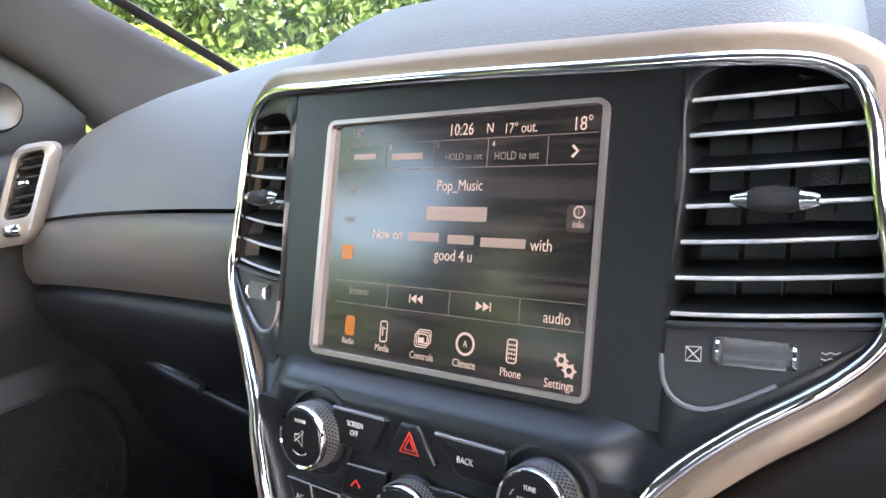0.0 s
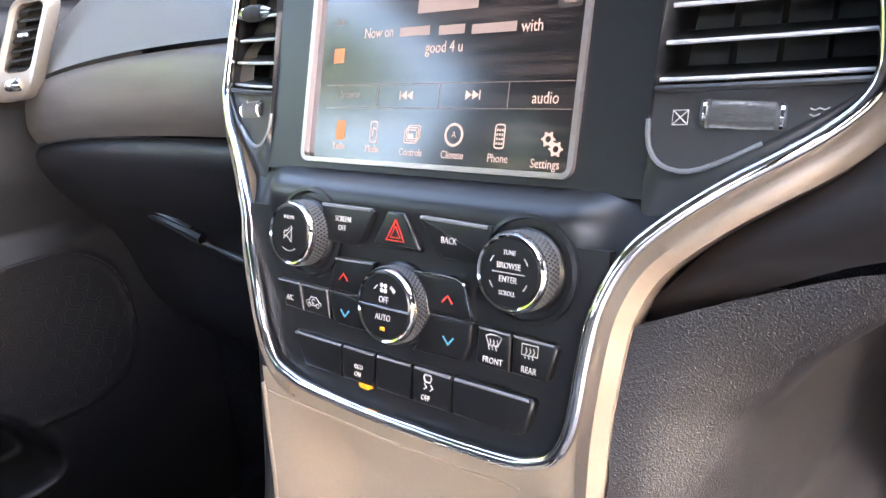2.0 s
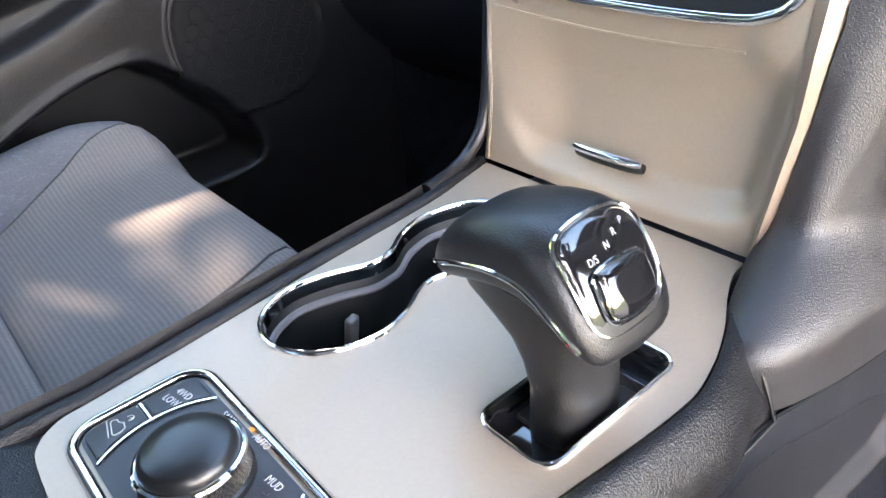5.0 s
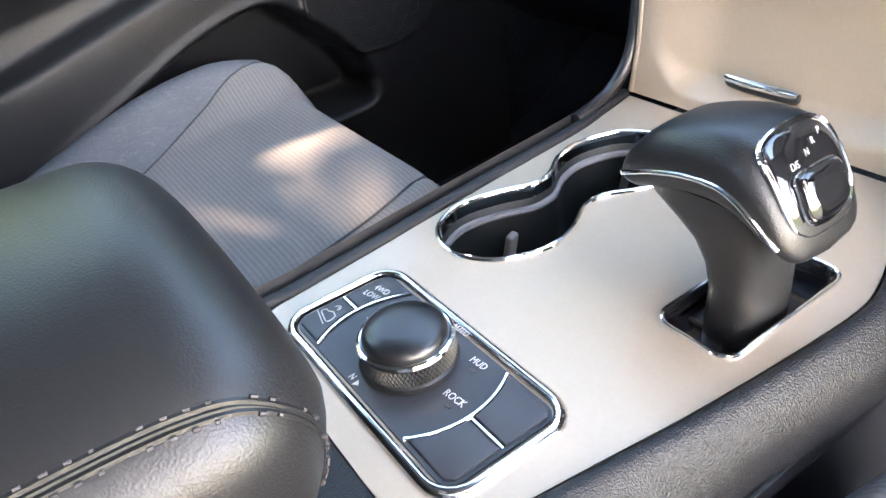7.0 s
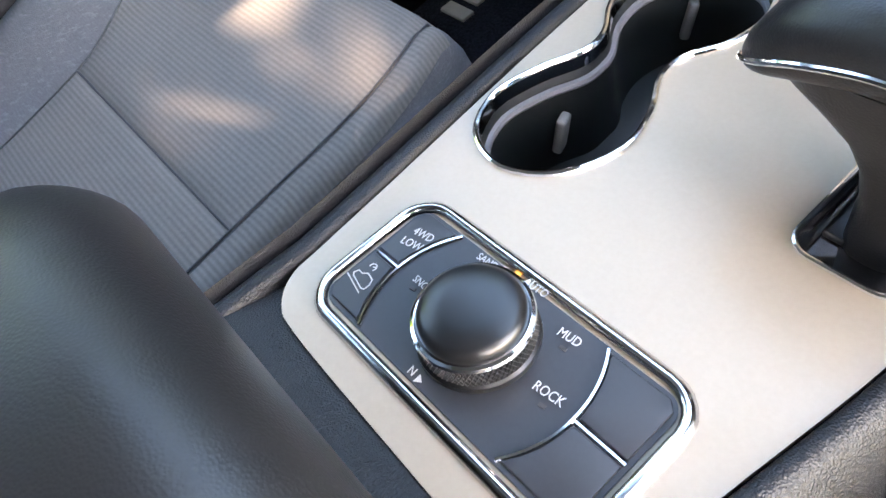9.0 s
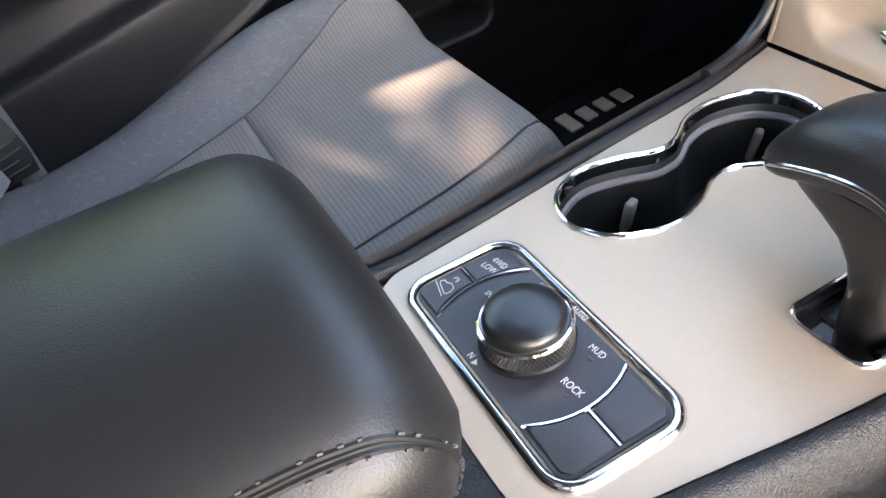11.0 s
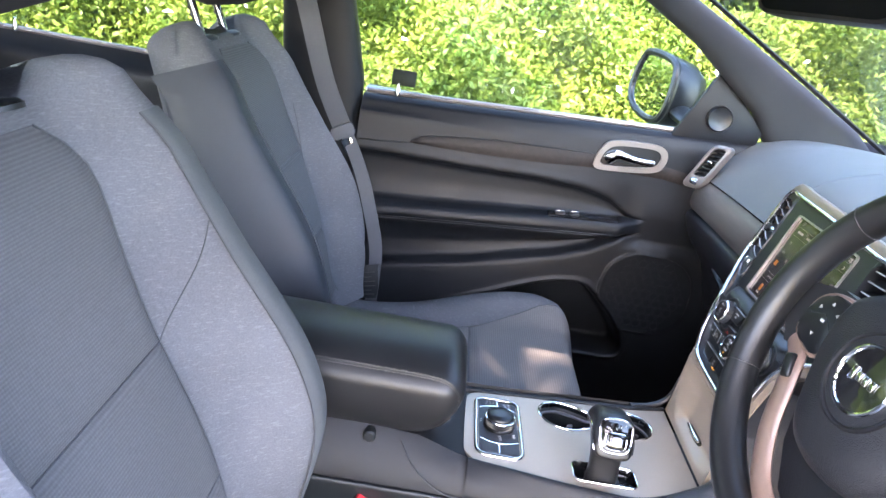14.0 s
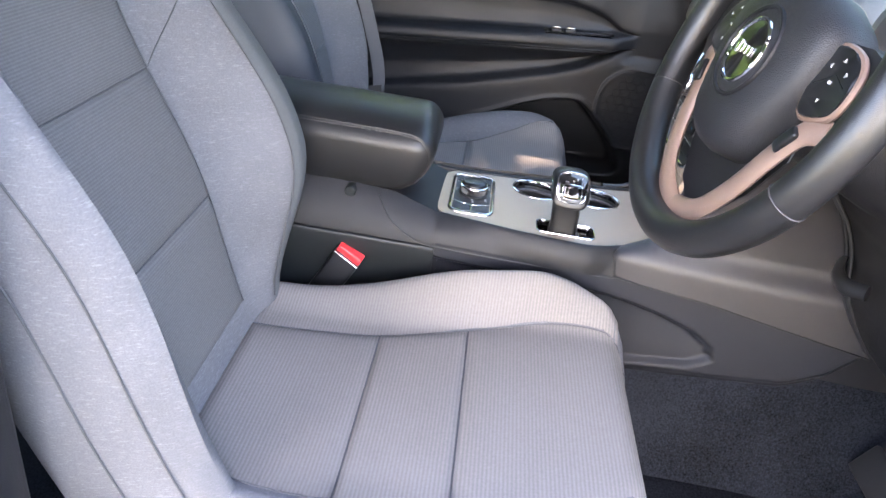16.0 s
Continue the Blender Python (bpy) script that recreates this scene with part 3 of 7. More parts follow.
part("inlay", loft(inlay), M_WOODTRIM, door_1, "dark wood-look trim strip", angle=60)
part("inlay_line", tube([(door_x(y, along(INLAY_HI, y)) + 0.0015, y, along(INLAY_HI, y) + 0.002) for y in np.linspace(-0.538, -0.11, 20)], 0.0013, seg=6), M_DARK, door_1)
part("groove", tube([(door_x(y, z) + 0.0005, y, z) for y, z in ((-0.66, 1.117), (-0.60, 1.121), (-0.546, 1.128))], 0.0016, seg=6), M_DARK, door_1)


def closed_strip(name, pts, r, m, parent, label="", flat=1.0, up=(1, 0, 0), seg=8, closed=False):
    return part(name, tube(pts, r, closed=closed, seg=seg, flat=flat, up=up), m, parent, label)


# inner door handle: bright surround, dark cup, chrome lever
hm = axes((-0.695, -0.023, 1.188), (0, 1, 0.10), (0.0, -0.10, 1))
ho = [(-0.085, -0.018), (-0.07, 0.018), (-0.04, 0.036), (0.045, 0.034), (0.078, 0.022), (0.084, -0.002), (0.07, -0.028), (0.03, -0.036), (-0.05, -0.036), (-0.078, -0.032)]
ho = [(p.x, p.y) for p in curve_through([(x, y, 0) for x, y in ho], 5, True)]
hi_ = [(x * 0.83, y * 0.66) for x, y in ho]
surround = part("handle_surround", ring_plate(ho, hi_, 0.009, hm), M_SILVER, door_1, "satin silver handle surround")
part("handle_cup", prism(hi_, 0.002, hm, 0), M_DARK, door_1)
lev = [hm @ Vector(p) for p in [(-0.055, -0.012, 0.006), (-0.035, 0.004, 0.012), (0.0, -0.004, 0.014), (0.035, -0.010, 0.013), (0.055, -0.012, 0.009)]]
part("door_handle", tube(curve_through(lev, 4), [0.013, 0.014, 0.015, 0.014, 0.012, 0.0105, 0.0095, 0.009, 0.0085, 0.008, 0.008, 0.008, 0.008, 0.0085, 0.009, 0.008, 0.007], seg=12, flat=0.55, up=(1, 0, 0)), M_CHROME, door_1, "chrome pull handle")
# window switches on the arm ledge
sw = axes((-0.676, -0.102, 1.0275), (0, 1, 0.075), (-0.97, 0, 0.22))
panel = part("switch_panel", prism(rrect(0.17, 0.03, 0.008), 0.004, sw), M_GLOSS, door_1)
for k in (-0.055, -0.02):
    ws = part("window_switch", rbox(0.022, 0.014, 0.006, 0.002, sw @ pose(k, 0, 0.006)), M_SATIN, panel)
    part("switch_tip", rbox(0.018, 0.0025, 0.003, 0.0008, sw @ pose(k, 0.0055, 0.0092)), M_CHROME, panel)
part("arm_piping", tube([(door_x(y, along(LINE_F, y) - 0.008) + 0.0005, y, along(LINE_F, y) - 0.008) for y in np.linspace(-0.64, -0.01, 24)], 0.0012, seg=6), M_LEATHER, door_1)
part("arm_piping", tube([(door_x(y, along(LINE_F, y) - 0.014) + 0.0005, y, along(LINE_F, y) - 0.014) for y in np.linspace(-0.64, -0.01, 24)], 0.0012, seg=6), M_LEATHER, door_1)
SPK = [(0.087 + 0.111 * math.copysign(abs(math.cos(a)) ** 0.8, math.cos(a)), 0.866 + 0.103 * math.copysign(abs(math.sin(a)) ** 0.8, math.sin(a))) for a in np.linspace(0, 2 * math.pi, 65)[:-1]]
part("speaker_ring", tube([(door_x(y, z) + 0.0004, y, z) for y, z in SPK], 0.0013, closed=True, seg=6, up=(1, 0, 0)), M_DOOR, door_1)
# hexagon relief on the speaker grille
gb = bmesh.new()
for gi in range(-5, 6):
    for gj in range(-6, 7):
        gy, gz = 0.087 + 0.0225 * (gi + 0.5 * (gj % 2)), 0.866 + 0.0195 * gj
        if math.hypot((gy - 0.087) / 0.111, (gz - 0.866) / 0.103) < 0.88:
            tube([(door_x(gy, gz) + 0.0004, gy + 0.0105 * math.sin(k * math.pi / 3), gz + 0.0105 * math.cos(k * math.pi / 3)) for k in range(6)], 0.0007, closed=True, seg=4, up=(1, 0, 0), bm=gb)
part("speaker_grille", gb, M_DOOR, door_1, "faint hexagon relief", smooth=False)
pin = part("lock_pin", lathe([(0.006, 0), (0.006, 0.015), (0.004, 0.02), (0.004, 0.03), (0.001, 0.031)], pose(-0.73, -0.588, sill_z(-0.588)), 16), M_CHROME, door_1)
part("sticker", rbox(0.003, 0.056, 0.036, 0.001, pose(-0.742, -0.578, 1.266)), M_DARK, door_1, "small black label on the glass")
# rear passenger door
door_2 = thing("door_2", (-0.72, -1.2, 0.47), "dark rear passenger door with a pale window ledge", "door", kind="structure")
part("door_panel", sheet(lambda u, v: (lambda y, z: Vector((-0.70 - 0.035 * sstep(0.93, 1.0, v) + 0.03 * (1 - sstep(0.55, 0.62, v)), y, z)))(-1.75 + 0.95 * u, 0.47 + 0.745 * v), 30, 50), M_DOOR, door_2, angle=60)
part("door_skin", rbox(0.05, 1.0, 0.74, 0.01, pose(-0.80, -1.28, 0.83)), M_PAINT, door_2)
part("sill_strip", tube([(-0.742, y, 1.219) for y in np.linspace(-1.75, -0.85, 12)], 0.007, seg=8), M_SILVER, door_2)
part("lock_pin", lathe([(0.006, 0), (0.006, 0.015), (0.004, 0.02), (0.004, 0.03), (0.001, 0.031)], pose(-0.73, -1.49, 1.215), 16), M_CHROME, door_2)

# unseen rear door, added to close this side against flat ambient light
door_3 = thing("door_3", (0.72, -1.2, 0.47), "unseen dark rear door on the driver side, closing off light", "door", kind="structure")
part("door_panel", sheet(lambda u, v: Vector((0.70 + 0.035 * sstep(0.93, 1.0, v), -1.75 + 0.95 * u, 0.47 + 0.745 * v)), 20, 20), M_DOOR, door_3, angle=60)
part("door_skin", rbox(0.05, 1.0, 0.74, 0.01, pose(0.80, -1.28, 0.83)), M_PAINT, door_3)


def pane(name, pts, material, label):
    bm = bmesh.new()
    bm.faces.new([bm.verts.new(p) for p in pts])
    bmesh.ops.recalc_face_normals(bm, faces=bm.faces)
    bmesh.ops.solidify(bm, geom=list(bm.faces), thickness=0.004)
    ob = solid(name, bm, material, label, "window", kind="structure", angle=20)
    ob.visible_shadow = False
    return ob


pane("window_1", [(-0.748, -0.68, 1.20), (-0.748, 0.30, 1.25), (-0.70, -0.10, 1.56), (-0.66, -0.30, 1.64), (-0.66, -0.74, 1.66)], M_GLASS, "clear front passenger window")
pane("window_2", [(-0.748, -1.78, 1.19), (-0.748, -0.86, 1.20), (-0.66, -0.90, 1.66), (-0.66, -1.70, 1.66)], M_GLASSREAR, "lightly tinted rear passenger window")
pane("window_3", [(0.748, -1.78, 1.19), (0.748, -0.86, 1.20), (0.66, -0.90, 1.66), (0.66, -1.70, 1.66)], M_GLASSREAR, "lightly tinted rear window on the driver side")
pane("windscreen", [(-0.70, 0.58, 1.28), (0.70, 0.58, 1.28), (0.56, -0.16, 1.645), (-0.56, -0.16, 1.645)], M_GLASS, "clear sloping windscreen")


def pillar(name, rows, m, label):
    """Cross sections (centre, along-car half width, across half width) from foot to head."""
    loops = []
    for (c, a, b) in rows:
        c = Vector(c)
        loops.append([c + Vector((b * (math.cos(t) * (abs(math.cos(t)) ** -0.35 if abs(math.cos(t)) > 1e-3 else 1)), a * (math.sin(t) * (abs(math.sin(t)) ** -0.35 if abs(math.sin(t)) > 1e-3 else 1)), 0)) for t in np.linspace(0, 2 * math.pi, 25)[:-1]])
    return solid(name, loft(loops), m, label, "pillar", kind="structure", angle=50)


for s in (-1, 1):
    pillar("a_pillar", [((s * 0.735, 0.47, 1.22), 0.15, 0.035), ((s * 0.725, 0.36, 1.33), 0.125, 0.034), ((s * 0.70, 0.14, 1.46), 0.085, 0.032), ((s * 0.665, -0.09, 1.57), 0.068, 0.03), ((s * 0.63, -0.25, 1.64), 0.07, 0.03)], M_PILLAR, "grey cloth-covered windscreen pillar")
    pillar("b_pillar", [((s * 0.755, -0.72, 0.47), 0.085, 0.04), ((s * 0.745, -0.745, 1.0), 0.085, 0.045), ((s * 0.735, -0.765, 1.25), 0.095, 0.04), ((s * 0.695, -0.80, 1.5), 0.075, 0.035), ((s * 0.655, -0.82, 1.67), 0.075, 0.03)], M_DOOR, "dark plastic door pillar with seat belt slot")
    solid("roof_rail", tube([(s * 0.62, -0.22, 1.635), (s * 0.645, -0.5, 1.665), (s * 0.645, -1.0, 1.67), (s * 0.63, -1.8, 1.65)], 0.035, seg=12, up=(1, 0, 0)), M_PILLAR, "grey trimmed roof rail above the doors", "rail", kind="structure")
solid("door_sill", rbox(0.14, 1.3, 0.12, 0.02, pose(0.77, -0.15, 0.46)), M_DOOR, "black plastic driver door sill", "sill", kind="structure")
solid("roof", sheet(lambda u, v: Vector((-0.70 + 1.40 * u, -2.3 + 2.2 * v, 1.76 - 0.07 * (2 * u - 1) ** 2 - 0.06 * v ** 3)), 16, 20, -0.03), M_PAINT, "painted metal roof", "roof", kind="structure")
solid("bonnet", sheet(lambda u, v: Vector((-0.78 + 1.56 * u, 0.62 + 1.2 * v, 1.22 - 0.06 * (2 * u - 1) ** 4 - 0.16 * v ** 2)), 20, 16, 0.03), M_PAINT, "painted bonnet ahead of the windscreen", "bonnet", kind="structure")

# exterior mirror
mirror = thing("door_mirror", (-0.86, 0.10, 1.25), "black passenger door mirror reflecting the hedge", "mirror")
mm = axes((-0.985, 0.065, 1.328), (1, 0.25, 0.0), (0, 0.13, 1))
mo = curve_through([(-0.115, -0.02, 0), (-0.105, 0.07, 0), (-0.06, 0.09, 0), (0.06, 0.08, 0), (0.1, 0.04, 0), (0.105, -0.05, 0), (0.06, -0.085, 0), (-0.06, -0.07, 0)], 5, True)
mo = [(p.x, p.y) for p in mo]
part("housing", loft([[mm @ Vector((x * k, y * k, d)) for x, y in mo] for k, d in ((1, 0.004), (1.03, -0.01), (0.98, -0.06), (0.75, -0.10), (0.3, -0.125))]), M_SATIN, mirror)
M_MIRROR = bpy.data.materials.new("mirror_glass")
M_MIRROR.use_nodes = True
_b = M_MIRROR.node_tree.nodes["Principled BSDF"]
_b.inputs["Base Color"].default_value, _b.inputs["Metallic"].default_value, _b.inputs["Roughness"].default_value = (0.75, 0.78, 0.77, 1), 1.0, 0.01
part("mirror_glass", prism([(x * 0.9, y * 0.88) for x, y in mo], 0.003, mm @ pose(0, 0, 0.004), 0), M_MIRROR, mirror)
part("glass_rim", tube([mm @ Vector((x * 0.95, y * 0.94, 0.006)) for x, y in mo], 0.0100, closed=True, seg=8, up=tuple(mm.to_3x3() @ Vector((0, 0, 1)))), M_SATIN, mirror, "black mirror rim")
part("stalk", tube([(-0.90, 0.12, 1.285), (-0.82, 0.14, 1.268), (-0.74, 0.16, 1.265)], [0.035, 0.03, 0.035], seg=12, flat=0.6, up=(0, 0, 1)), M_SATIN, mirror)
M_DIMGLASS = mat("self_dimming_mirror", (0.12, 0.125, 0.125), 0.02, metal=1.0, var=0.02)
# unseen strip above the driver's half of the windscreen, added against a sun fleck
solid("sun_fleck_block", sheet(lambda u, v: Vector((0.33 + 0.25 * u, -0.15 + 0.125 * v, 1.622 - 0.0617 * v - 0.004 * math.sin(math.pi * u))), 12, 8, 0.008), M_HEADLINER, "unseen pale grey cloth strip above the windscreen, added to block sun", "ceiling", kind="structure")
# tweeter corner on the door
corner = thing("tweeter_corner", (-0.72, 0.16, 1.25), "black triangular mirror corner with round tweeter", "speaker")
part("cover", prism([(-0.10, -0.045), (0.10, -0.045), (0.11, 0.0), (-0.02, 0.13)], 0.012, axes((-0.73, 0.16, 1.29), (0, 1, 0), (0.0, 0, 1)), 0.004), M_DOOR, corner)
part("tweeter", lathe([(0.03, 0), (0.03, 0.008), (0.027, 0.012), (0.024, 0.010), (0.001, 0.010)], axes((-0.718, 0.16, 1.307), (0, 1, 0), (0, 0, 1)), 30), M_SATIN, corner)
# interior mirror
rvm = thing("rear_view_mirror", (0.0, 0.0, 1.55), "black interior mirror hanging before the windscreen", "mirror")
rm = axes((0.02, -0.02, 1.572), (1, 0.32, 0.02), (0.03, 0.15, 1))
ro = rrect(0.25, 0.075, 0.03, 6)
part("housing", loft([[rm @ Vector((x * k, y * k, d)) for x, y in ro] for k, d in ((1, 0.0), (1.02, -0.008), (0.98, -0.03), (0.6, -0.045))]), M_SATIN, rvm)
part("mirror_glass", prism([(x * 0.94, y * 0.88) for x, y in ro], 0.002, rm @ pose(0, 0, 0.0005), 0), M_DIMGLASS, rvm)
part("mount", rbox(0.13, 0.078, 0.05, 0.02, rm @ pose(0.035, 0.012, -0.066, 0, 0, 0)), M_PILLAR, rvm, "grey sensor housing")
for sx in (-1, 1):
    solid("windscreen_seal", tube([(sx * 0.688, 0.575, 1.282), (sx * 0.665, 0.44, 1.349), (sx * 0.622, 0.21, 1.463), (sx * 0.585, 0.0, 1.566), (sx * 0.553, -0.155, 1.642)], 0.012, seg=8, flat=0.4, up=(0, 0.4, 1)), M_RUBBER, "black rubber edge of the windscreen", "seal", kind="structure")
solid("windscreen_seal", tube([(x, 0.572, 1.284) for x in (-0.68, -0.3, 0.0, 0.3, 0.68)], 0.012, seg=8, flat=0.4, up=(0, 0.4, 1)), M_RUBBER, "black rubber edge of the windscreen", "seal", kind="structure")

# ---- dashboard ----
dash = thing("dashboard", (0, 0.3, 0.9), "grained dark grey dashboard with a brown lower band", "dashboard")
PAD = [(0.70, 1.27), (0.56, 1.315), (0.42, 1.328), (0.30, 1.322), (0.225, 1.298), (0.175, 1.262), (0.142, 1.225), (0.122, 1.198)]
BAND = [(0.124, 1.194), (0.113, 1.185), (0.105, 1.165), (0.102, 1.14), (0.108, 1.124)]
LOW = [(0.114, 1.121), (0.102, 1.112), (0.103, 1.09), (0.125, 1.05), (0.155, 1.015), (0.178, 0.97), (0.20, 0.90), (0.26, 0.82), (0.40, 0.72)]


def run_profile(prof, x0, x1, nx, per=4, bend=0.04, drop=0.03):
    pr = curve_through([(0, y, z) for y, z in prof], per)
    k = len(pr) - 1

    def f(u, v):
        x = x0 + (x1 - x0) * u
        p = pr[min(k, round(v * k))]
        s = max(0.0, (abs(x) - 0.2) / 0.5)
        return Vector((x, p.y + bend * s * s, p.z - drop * s * s))
    return sheet(f, nx, k, 0.0)


part("upper_pad", run_profile(PAD, -0.74, -0.17, 30), M_DASH, dash, "soft grained upper pad", angle=60)
part("trim_band", run_profile(BAND, -0.735, -0.19, 30), M_BAND, dash, "dark brown wood-look band", angle=60)
lower = part("lower_panel", run_profile(LOW, -0.735, -0.10, 30), M_DASHLOW, dash, angle=60)
part("upper_pad", run_profile(PAD, 0.17, 0.74, 30), M_DASH, dash, angle=60)
part("trim_band", run_profile([(y + 0.03, z) for y, z in BAND], 0.19, 0.735, 30), M_WOODTRIM, dash, angle=60)
part("lower_panel", run_profile([(y + 0.05, z) for y, z in LOW], 0.215, 0.735, 30), M_DASHLOW, dash, angle=60)


def top_pad(u, v):
    x = -0.20 + 0.40 * u
    y = 0.122 + 0.48 * v
    e = abs(2 * u - 1)
    front = along([(-0.2, 1.266), (-0.155, 1.279), (0.0, 1.2755), (0.10, 1.2705), (0.155, 1.2675), (0.2, 1.256)], x)
    z = front + 0.013 + 0.050 * math.sin(min(1, v * 3.0) * math.pi / 2) ** 0.9 - 0.03 * v * v - 0.045 * max(0, (e - 0.7) / 0.3) ** 2
    return Vector((x, y + side_back(x), z - 0.010 * max(0, 1 - v * 18)))


part("centre_pad", sheet(top_pad, 40, 40, 0.0), M_DASH, dash, "raised grained pad over the centre stack", angle=60)
# glovebox lid joint and pull
gl = curve_through([(-0.470, 0.150, 1.039), (-0.440, 0.145, 1.0365), (-0.410, 0.145, 1.031), (-0.385, 0.150, 1.022)], 4)
part("glovebox_handle", loft([[p + Vector((0, dy, dz)) for dy, dz in ((0.012, 0.007 * k), (-0.002, 0.005 * k), (-0.005, 0.0), (-0.002, -0.004 * k), (0.012, -0.006 * k))] for p, k in zip(gl, [min(1.0, 0.3 + 0.25 * min(i, len(gl) - 1 - i)) for i in range(len(gl))])]), M_SATIN, dash, "black glovebox pull", angle=50)
# a near-black rod stands in for the shade below the pull
part("pull_shade", tube([p + Vector((0.006, 0.004, -0.0115)) for p in gl], 0.0065, seg=8), M_DARK, dash)
part("glovebox_edge", tube(curve_through([(-0.440, 0.166, 1.009), (-0.400, 0.166, 1.001), (-0.345, 0.172, 0.987), (-0.300, 0.178, 0.974)], 4), [0.003, 0.004, 0.0055, 0.006, 0.006, 0.006, 0.006, 0.006, 0.006, 0.006, 0.005, 0.004, 0.003], seg=10), M_SATIN, dash, "rounded lower edge of the glovebox lid")


def side_vent(x, y, z, parent):
    """An end vent whose slim sheared mouth leans with the pillar."""
    m = axes((x, y, z), (0.79, 0.61, 0.06), (-0.11, 0.04, 0.99))
    lean = lambda pts: [(px + 0.52 * py, py) for px, py in pts]
    vo, vi = lean(rrect(0.052, 0.108, 0.016, 5)), lean(rrect(0.031, 0.070, 0.007, 5, 0.0, 0.010))
    mid = lean(rrect(0.044, 0.098, 0.014, 5))
    loops = [[m @ Vector((px, py, h)) for px, py in lp] for lp, h in ((vo, -0.01), (vo, 0.004), (mid, 0.008), (vi, 0.0065), (vi, -0.018))]
    v = part("side_vent", loft(loops, caps=False), M_SILVER, parent, "satin silver vent surround", angle=50)
    part("vent_box", prism(vi, 0.001, m @ pose(0, 0, -0.018), 0), M_DARK, v)
    for k in range(7):
        py = -0.020 + 0.0100 * k
        part("slat", rbox(0.032, 0.0026, 0.012, 0.001, m @ pose(0.52 * py, py, -0.003, 25, 0, 0)), M_SATIN, v)
    part("vent_wheel", lathe([(0.008, -0.009), (0.009, -0.007), (0.009, 0.007), (0.008, 0.009)], m @ pose(-0.52 * 0.038, -0.038, 0.002, 0, 90, 0), 20), M_CHROME, v)
    part("vane_knob", rbox(0.012, 0.006, 0.010, 0.002, m @ pose(0.52 * 0.012, 0.012, 0.005)), M_CHROME, v)


side_vent(-0.634, 0.138, 1.206, dash)

# ---- centre stack ----
stack = thing("centre_stack", (0, 0.05, 1.0), "satin black centre stack with touchscreen, vents and controls", "centre stack")
HALF = [(0.0, 1.2755), (0.10, 1.2705), (0.155, 1.2675), (0.183, 1.2605), (0.195, 1.244), (0.200, 1.21), (0.2055, 1.178), (0.205, 1.158), (0.190, 1.142), (0.160, 1.124), (0.139, 1.1085), (0.1260, 1.094), (0.1180, 1.074), (0.1148, 1.050), (0.1133, 1.034), (0.1108, 1.020), (0.1055, 1.0095), (0.096, 1.0035), (0.075, 0.9995), (0.0, 0.9982)]
# the foot of the outline is narrower on the passenger side
LEFT_LOW = [(0.1180, 1.074), (0.1092, 1.052), (0.1030, 1.034), (0.0962, 1.0195), (0.0865, 1.0085), (0.073, 1.0035), (0.055, 1.0005), (0.0, 0.9982)]


TRIM_Y = [(0.874, -0.0005), (0.93, 0.0045), (0.96, 0.0078), (0.985, 0.010), (1.02, 0.0185), (1.05, 0.026), (1.075, 0.034), (1.10, 0.0445), (1.124, 0.0575), (1.15, 0.069), (1.19, 0.0826), (1.30, 0.118)]


def on_face(x, z, lift=0.0):
    return Vector((x, along(TRIM_Y, z) + side_back(x) - lift, z + 0.25 * lift))


LEFT_TOP = [(0.10, 1.2785), (0.155, 1.279), (0.183, 1.268), (0.194, 1.248)]
ring2 = HALF + [(-x, z) for x, z in (HALF[:1] + LEFT_TOP + HALF[5:12] + LEFT_LOW)[-2:0:-1]]
outline = curve_through([(x, 0, z) for x, z in ring2], 5, True)
part("chrome_trim", tube([on_face(p.x, p.z, 0.004) for p in outline], 0.0035, closed=True, seg=12), M_CHROME, stack, "thin chrome trim line")


def widen(pts, w):
    out, k = [], len(pts)
    for i, p in enumerate(pts):
        t = pts[(i + 1) % k] - pts[i - 1]
        n = Vector((-t.z, 0, t.x)).normalized()
        out.append(p + n * w)
    return out


if (widen(outline, 0.01)[0] - outline[0]).z < 0:
    SGN = -1
else:
    SGN = 1
cut = [i for i, p in enumerate(outline) if p.z < 1.0030]
opened = outline[max(cut) + 1:] + outline[:min(cut)]
so, si, sm = ([widen(outline, SGN * w)[i] for i in list(range(max(cut) + 1, len(outline))) + list(range(min(cut)))] for w in (0.015, 0.002, 0.009))
# on the driver's side the trim runs on down beside the bin door to the plate
for lst, w in ((so, 1.0), (si, 0.0), (sm, 0.55)):
    while lst[-1].z < 1.03:
        lst.pop()
    for z in (1.018, 1.010, 1.004, 0.997, 0.988, 0.975, 0.955, 0.93, 0.905, 0.888, 0.8745):
        xo = along([(0.874, 0.1105), (0.889, 0.1145), (0.959, 0.1245), (1.0, 0.1272), (1.03, 0.128)], z)
        lst.append(Vector((xo - (1 - w) * along([(0.874, 0.004), (0.96, 0.007), (0.984, 0.010), (1.0, 0.0122), (1.012, 0.0132), (1.03, 0.0138)], z), 0, z)))
part("silver_trim", loft([[on_face(p.x, p.z, -0.012) for p in so], [on_face(p.x, p.z, 0.0) for p in so], [on_face(p.x, p.z, 0.004) for p in sm], [on_face(p.x, p.z, 0.002) for p in si], [on_face(p.x, p.z, -0.012) for p in si]], caps=False, ring=True, closed_loop=False), M_TRIM, stack, "champagne satin outer trim", angle=50)

# black face above the ledge: middle slab with the screen opening
BZ = (-0.0925, 0.0925, 0.0, 0.141)
